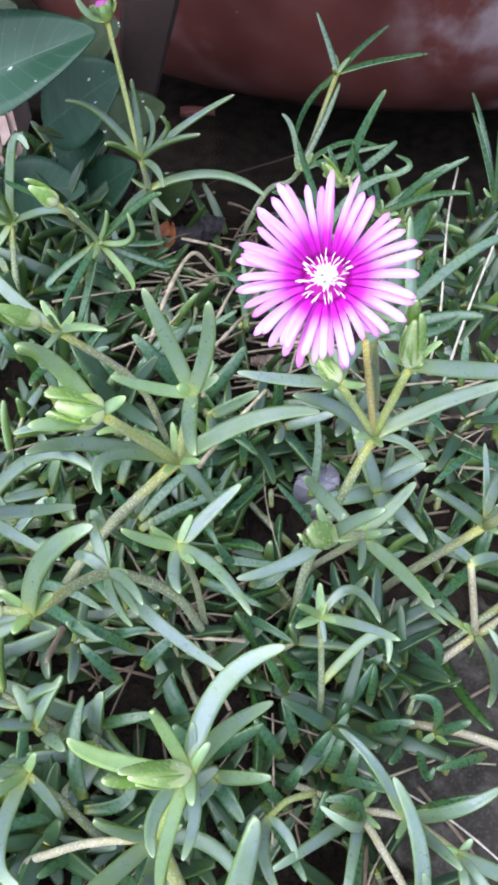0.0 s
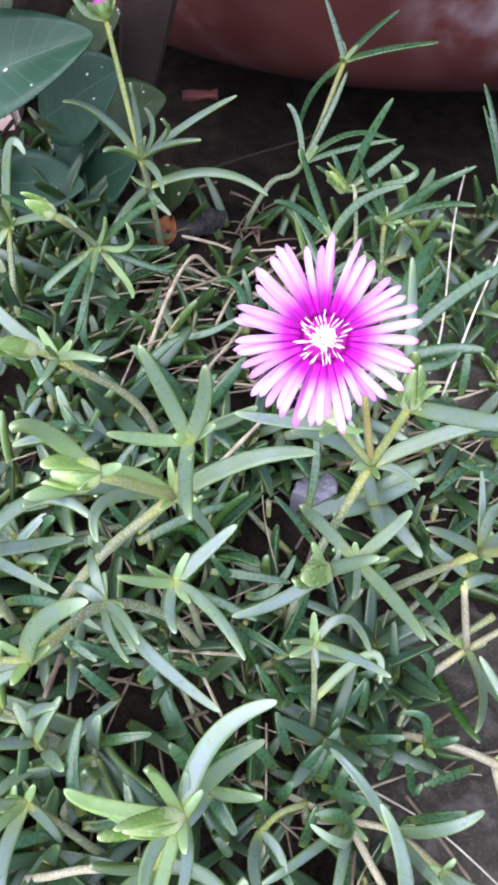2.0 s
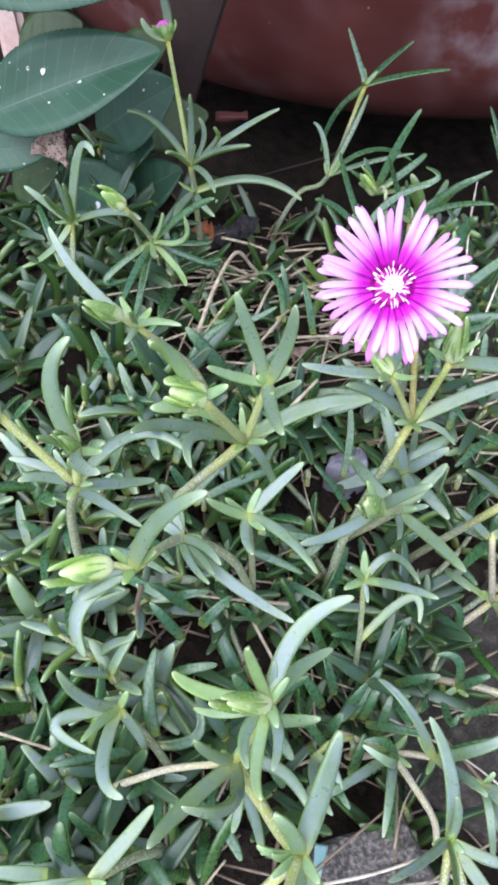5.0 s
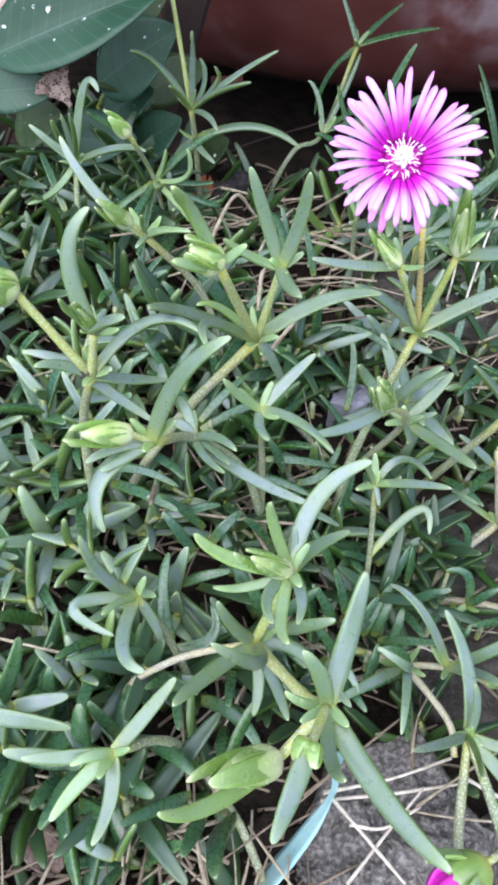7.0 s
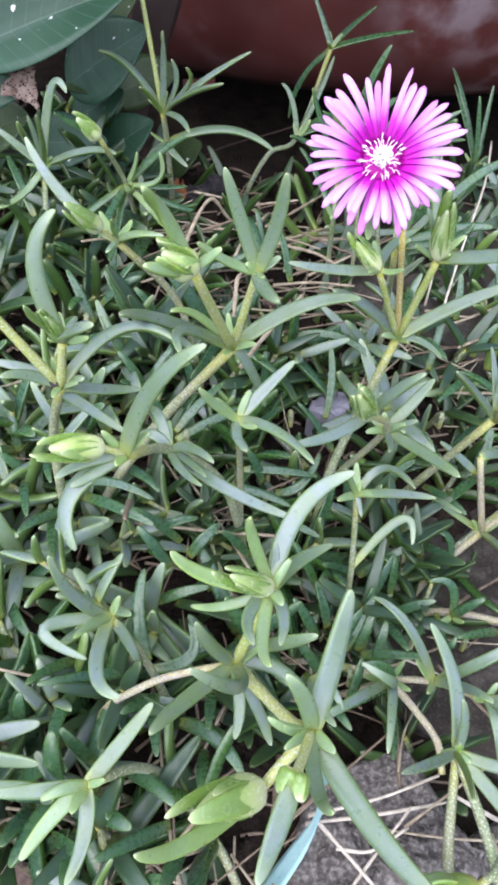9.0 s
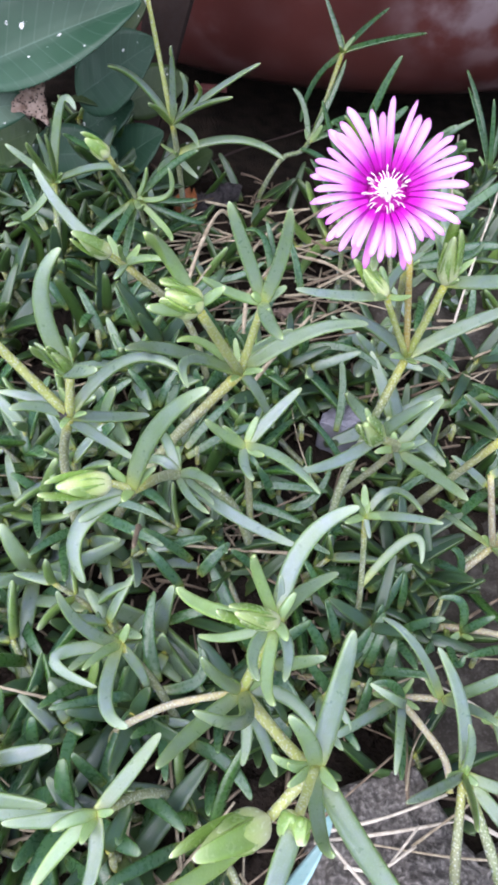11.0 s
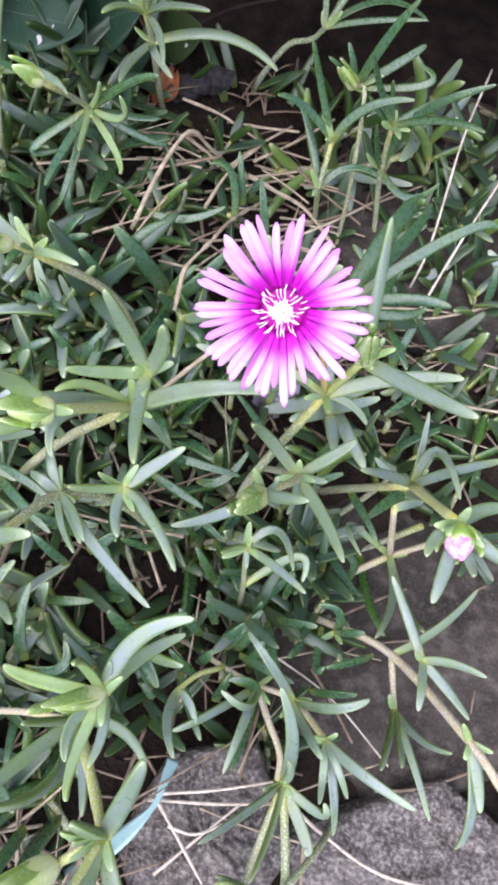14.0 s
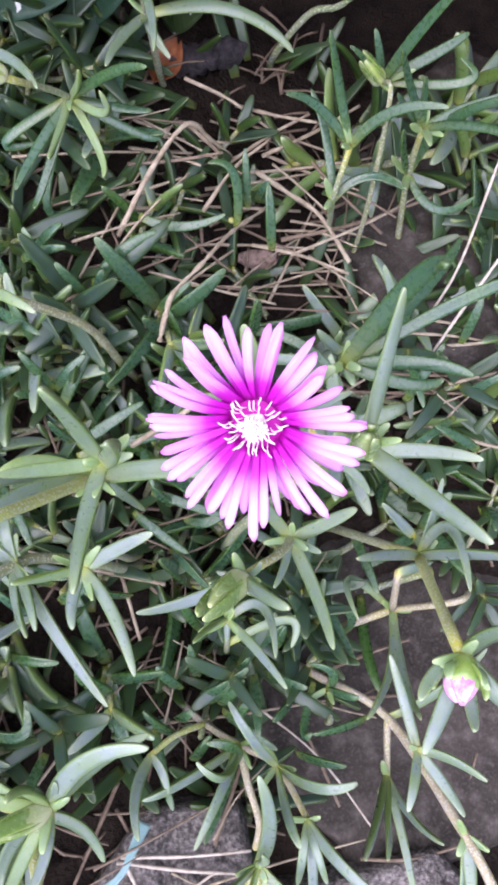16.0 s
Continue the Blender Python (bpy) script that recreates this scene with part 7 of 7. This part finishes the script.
# ---- dead wood, strip of plastic ----
def dead_wood():
    s = bmesh.new()
    o = Vector((-0.0420, 0.2894, 0.0520))
    tube_bmesh(s, [Vector((0, 0, 0)), Vector((0.0257, 0.0057, 0.0060)) * 0.33 + Vector((0, 0, 0.002)), Vector((0.0257, 0.0057, 0.0060)) * 0.66 + Vector((0, 0.001, 0.003)), Vector((0.0257, 0.0057, 0.0060))], 0.0052, 0.0042, 26, 12, 0.1)
    for v in s.verts:
        d = noise.noise_vector(v.co * 130) * 0.0026 + noise.noise_vector(v.co * 330) * 0.0022 + noise.noise_vector(v.co * 800) * 0.0004
        v.co += d
    ob = bmesh_object("dead_wood", s, BARK)
    ob.location = o
    tagged(ob, "short dark grey rotten knobbly piece of wood", "wood")


dead_wood()


def dead_leaf(at, turn, size, mat, label):
    """A small dry curled leaf lying on the ground."""
    bm = bmesh.new()
    uv = bm.loops.layers.uv.new("UVMap")
    rows = []
    for i in range(9):
        u = i / 8
        w = size * 0.34 * math.sin(math.pi * min(0.97, 0.06 + u * 0.92)) ** 0.8
        rows.append([bm.verts.new((size * (u - 0.5), w * v, size * (0.22 * v * v + 0.5 * (u - 0.4) ** 2) + 0.0008 * noise.noise(Vector((u * 7, v * 3, turn))))) for v in (-1, -0.5, 0, 0.5, 1)])
    for i in range(8):
        for j in range(4):
            f = bm.faces.new((rows[i][j], rows[i + 1][j], rows[i + 1][j + 1], rows[i][j + 1]))
            for loop, (a, b) in zip(f.loops, ((i, j), (i + 1, j), (i + 1, j + 1), (i, j + 1))):
                loop[uv].uv = (a / 8, b / 4)
    ob = bmesh_object("dead_leaf", bm, mat)
    ob.matrix_world = pose(*at, 12, -8, turn)
    solid = ob.modifiers.new("thickness", "SOLIDIFY")
    solid.thickness = 0.0004
    tagged(ob, label, "dead leaf", "dead leaves")


dead_leaf((-0.0427, 0.2843, ground_height(-0.0427, 0.2843) + 0.003), 70, 0.016, RUST, "curled rusty orange dead leaf beside rotten wood")
dead_leaf((-0.052, -0.014, ground_height(-0.052, -0.014) + 0.004), 25, 0.018, RUST, "curled brown dead leaf on the soil")
dead_leaf((-0.078, 0.002, ground_height(-0.078, 0.002) + 0.004), 130, 0.015, BROWNED, "pale brown dead leaf among dry straws")
dead_leaf((0.004, 0.222, ground_height(0.004, 0.222) + 0.005), 200, 0.014, BROWNED, "pale brown dead leaf among dry straws")


def plastic_strip():
    """A narrow torn strip that hangs down between the leaves onto the stone, widening and folding under at its end."""
    line = smooth_line([(0.0063, 0.0315, 0.0175), (0.0045, 0.0240, 0.0225), (0.0030, 0.0180, 0.0245), (-0.0021, 0.0108, 0.0250), (-0.0102, 0.0021, 0.0220), (-0.0170, -0.0040, 0.0190), (-0.0215, -0.0080, 0.0195)], 8)
    bm = bmesh.new()
    rows = []
    n = len(line) - 1
    for i, p in enumerate(line):
        t = i / n
        d = (line[min(i + 1, n)] - line[max(i - 1, 0)]).normalized()
        q = 0.35 + 0.75 * t
        side = Vector((0.8, -0.6, 0)) * math.cos(q) + Vector((0, 0, 1)) * math.sin(q)
        side = (side - d * side.dot(d)).normalized()
        w = 0.0042 - 0.0022 * math.sin(math.pi * min(1.0, t / 0.55)) + 0.0078 * max(0.0, (t - 0.4) / 0.6) ** 0.8 + 0.0004 * math.sin(9 * t)
        rows.append([bm.verts.new(p + side * w * k + Vector((0, 0, 0.0012 * k * k))) for k in (-0.5, -0.25, 0.0, 0.25, 0.5)])
    for a, b in zip(rows, rows[1:]):
        for k in range(4):
            bm.faces.new((a[k], a[k + 1], b[k + 1], b[k]))
    ob = bmesh_object("plastic_strip", bm, PLASTIC)
    solid = ob.modifiers.new("thickness", "SOLIDIFY")
    solid.thickness = 0.0003
    tagged(ob, "torn pale turquoise plastic strip on the granite stone", "plastic strip")


plastic_strip()


# ---- broad-leaved shrub ----
def blade(parent, a, b, half, mat, up=(0.1, -0.6, 0.8), fold=0.25, sag=0.08, teeth=34):
    """A broad toothed leaf blade with a folded midrib, from its stalk end to its tip."""
    o = parent.location
    a, b = Vector(a) - o, Vector(b) - o
    axis = b - a
    length = axis.length
    axis.normalize()
    side = axis.cross(Vector(up)).normalized()
    high = side.cross(axis)
    bm = bmesh.new()
    uv = bm.loops.layers.uv.new("UVMap")
    steps, cols = teeth * 2, 8
    grid = []
    for i in range(steps + 1):
        t = i / steps
        w = half * (math.sin(math.pi * t ** 0.82) ** 0.72 if 0 < t < 1 else 0.0) + 0.0004
        row = []
        for j in range(cols + 1):
            v = (j / cols - 0.5) * 2
            tooth = 1 + (0.025 if i % 2 else 0.0) * (abs(v) == 1)
            lift = abs(v) * w * fold - sag * length * (t - 0.45) ** 2 + 0.0003 * math.sin(t * 34 - abs(v) * 5) * (1 - abs(v)) * abs(v) * 2
            row.append(bm.verts.new(a + axis * length * t + side * (w * v * tooth) + high * lift))
        grid.append(row)
    for i in range(steps):
        for j in range(cols):
            f = bm.faces.new((grid[i][j], grid[i][j + 1], grid[i + 1][j + 1], grid[i + 1][j]))
            for loop, (p, q) in zip(f.loops, ((i, j), (i, j + 1), (i + 1, j + 1), (i + 1, j))):
                loop[uv].uv = (p / steps, (q / cols - 0.5) * 2)
    ob = part("leaf", bm, mat, parent)
    solid = ob.modifiers.new("thickness", "SOLIDIFY")
    solid.thickness = 0.0005
    return ob


def shrub():
    s = thing("shrub", (-0.15, 0.30, ground_height(-0.15, 0.30)), "low shrub with broad dark green toothed leaves", "shrub")
    o = s.location
    for pts, w in ((((0, 0, -0.005), (0.004, -0.01, 0.03), (0.0285, -0.039, 0.0765)), 2.4), (((0, 0, -0.005), (0.02, 0.014, 0.014), (0.045, 0.012, 0.040)), 2.0), (((0, 0, -0.005), (0.018, 0.02, 0.03), (0.04, -0.004, 0.072)), 2.0)):
        bm = bmesh.new()
        tube_bmesh(bm, [Vector(p) for p in pts], w / 1000 * 0.6, w / 1000 * 0.45, 8, 5)
        part("stem", bm, WOOD, s, "thin dark woody stem")
    flat = (0.0, -0.65, 0.75)
    big = blade(s, (-0.1215, 0.2610, 0.1325), (-0.0515, 0.2570, 0.1590), 0.0160, BROAD, (0.10, -0.70, 0.70), 0.38, 0.08)
    tagged(big, "large dusty blue-green toothed leaf")
    top = blade(s, (-0.1230, 0.2630, 0.1825), (-0.0440, 0.2590, 0.1860), 0.0158, BROAD, (0.05, -0.72, 0.70), 0.26, 0.06)
    tagged(top, "large dusty blue-green toothed leaf")
    blade(s, (-0.0868, 0.2920, 0.1080), (-0.0500, 0.2830, 0.1345), 0.0160, BROAD, flat, 0.15, 0.1, 24)
    blade(s, (-0.0710, 0.3180, 0.0925), (-0.0392, 0.3080, 0.1085), 0.0118, DULL, flat, 0.15, 0.1, 24)
    blade(s, (-0.0830, 0.3330, 0.1150), (-0.0560, 0.3260, 0.1340), 0.0110, DULL, flat, 0.15, 0.1, 24)
    blade(s, (-0.1130, 0.2950, 0.1430), (-0.0850, 0.2910, 0.1535), 0.0100, DULL, flat, 0.15, 0.1, 24)
    blade(s, (-0.0795, 0.2920, 0.0736), (-0.0505, 0.2840, 0.0961), 0.0115, BROAD, flat, 0.15, 0.1, 24)
    blade(s, (-0.0498, 0.3050, 0.0632), (-0.0293, 0.2970, 0.0792), 0.0095, DULL, flat, 0.15, 0.1, 24)
    blade(s, (-0.0875, 0.2970, 0.0907), (-0.0624, 0.2890, 0.1068), 0.0105, BROAD, flat, 0.15, 0.1, 24)
    blade(s, (-0.1120, 0.2840, 0.0860), (-0.0700, 0.2740, 0.0920), 0.0125, BROAD, flat, 0.15, 0.1, 30)
    blade(s, (-0.1235, 0.2750, 0.0945), (-0.1001, 0.2670, 0.1066), 0.0110, DULL, flat, 0.15, 0.1, 24)
    blade(s, (-0.1500, 0.3000, 0.1130), (-0.1190, 0.2940, 0.1260), 0.0120, DULL, flat, 0.15, 0.1, 24)
    slim = blade(s, (-0.0902, 0.2950, 0.1078), (-0.0729, 0.2810, 0.1106), 0.0022, DULL, (0.3, -0.5, 0.8), 0.1, 0.3, 10)
    tagged(slim, "small narrow pale green leaf")
    under = blade(s, (-0.1330, 0.2590, 0.1185), (-0.0960, 0.2565, 0.1225), 0.0085, BROAD, (-0.1, -0.80, 0.55), 0.1)
    tagged(under, "dark bluish leaf with a dead tip")
    # torn, square dead end of that leaf
    o = s.location
    bm = bmesh.new()
    rows = []
    for i in range(15):
        u = i / 14
        low, high = 0.1215 - 0.0062 * u ** 1.4, 0.1235 + 0.0075 * u ** 0.8
        low += 0.0011 * noise.noise(Vector((u * 6, 2.0, 0)))
        high += 0.0014 * noise.noise(Vector((u * 7, 9.0, 0)))
        row = []
        for j in range(9):
            v = j / 8
            x = -0.1045 + 0.0135 * u + 0.0012 * noise.noise(Vector((v * 6, 4.0, 0))) * u
            row.append(bm.verts.new(Vector((x, 0.2540 + 0.0015 * math.sin(u * 3) + 0.004 * (v - 0.5), low + (high - low) * v)) - o))
        rows.append(row)
    for a, b in zip(rows, rows[1:]):
        for j in range(8):
            bm.faces.new((a[j], b[j], b[j + 1], a[j + 1]))
    dead = part("dead_tip", bm, SPECKLED, under, "pale torn dead leaf end with black specks")
    solid = dead.modifiers.new("thickness", "SOLIDIFY")
    solid.thickness = 0.0004


shrub()


def brick():
    bm = bmesh.new()
    bmesh.ops.create_cube(bm, size=1, matrix=Matrix.Diagonal((0.017, 0.06, 0.30, 1)))
    bmesh.ops.bevel(bm, geom=bm.edges[:], offset=0.004, segments=2, affect="EDGES")
    bmesh.ops.subdivide_edges(bm, edges=bm.edges[:], cuts=2, use_grid_fill=True)
    for v in bm.verts:
        v.co += Vector((1, 1, 1)) * 0.0015 * noise.noise(v.co * 60)
    ob = bmesh_object("brick", bm, WHITEWASH, False)
    ob.matrix_world = pose(-0.176, 0.505, 0.025, 0, 0, 6)
    tagged(ob, "narrow pinkish brick on end beyond the low shrub", "brick")


brick()


def pale_stone():
    rock("pebble", (0.0240, 0.175, 0.029), (0.0115, 0.0080, 0.03), 30, QUARTZ, "pale lilac-white pebble deep between the stems", 23, 6, "", 0.0012)


pale_stone()


def stake():
    """A weathered stake, sawn to a point, pushed into the soil before the pot."""
    foot, head = Vector((-0.0885, 0.349, -0.020)), Vector((-0.0130, 0.354, 0.250))
    bm = bmesh.new()
    rows = []
    steps = 60
    for i in range(steps + 1):
        t = i / steps
        p = foot.lerp(head, t)
        half, deep = 0.5 * min(0.002 + 0.040 * t, 0.032), 0.0045
        ring = [(-half, -deep * 0.7), (-half * 0.85, -deep), (half * 0.85, -deep), (half, -deep * 0.7), (half, deep), (-half, deep)]
        rows.append([bm.verts.new(p + Vector((x, y, 0)) + noise.noise_vector(Vector((x * 150, y * 150, t * 6))) * 0.0011) for x, y in ring])
    for a, b in zip(rows, rows[1:]):
        for k in range(6):
            bm.faces.new((a[k], a[(k + 1) % 6], b[(k + 1) % 6], b[k]))
    bm.faces.new(rows[0][::-1])
    bm.faces.new(rows[-1])
    ob = bmesh_object("wooden_stake", bm, WOOD, False)
    tagged(ob, "weathered brown pointed wooden stake leaning by the pot", "stake")


stake()


def shard():
    """A narrow broken piece of brown-red pot lying before the pot."""
    bm = bmesh.new()
    bmesh.ops.create_cube(bm, size=1, matrix=Matrix.Diagonal((0.017, 0.004, 0.0026, 1)))
    bmesh.ops.subdivide_edges(bm, edges=bm.edges[:], cuts=3, use_grid_fill=True)
    for v in bm.verts:
        v.co += Vector((0.3, 1, 1)) * 0.0012 * noise.noise(v.co * 220) + Vector((0, 0, -v.co.x ** 2 * 6))
    ob = bmesh_object("pot_shard", bm, SHARD)
    ob.matrix_world = pose(-0.030, 0.360, 0.080, 10, 0, 5)
    tagged(ob, "narrow reddish broken pot shard against the pot", "pot shard")


shard()
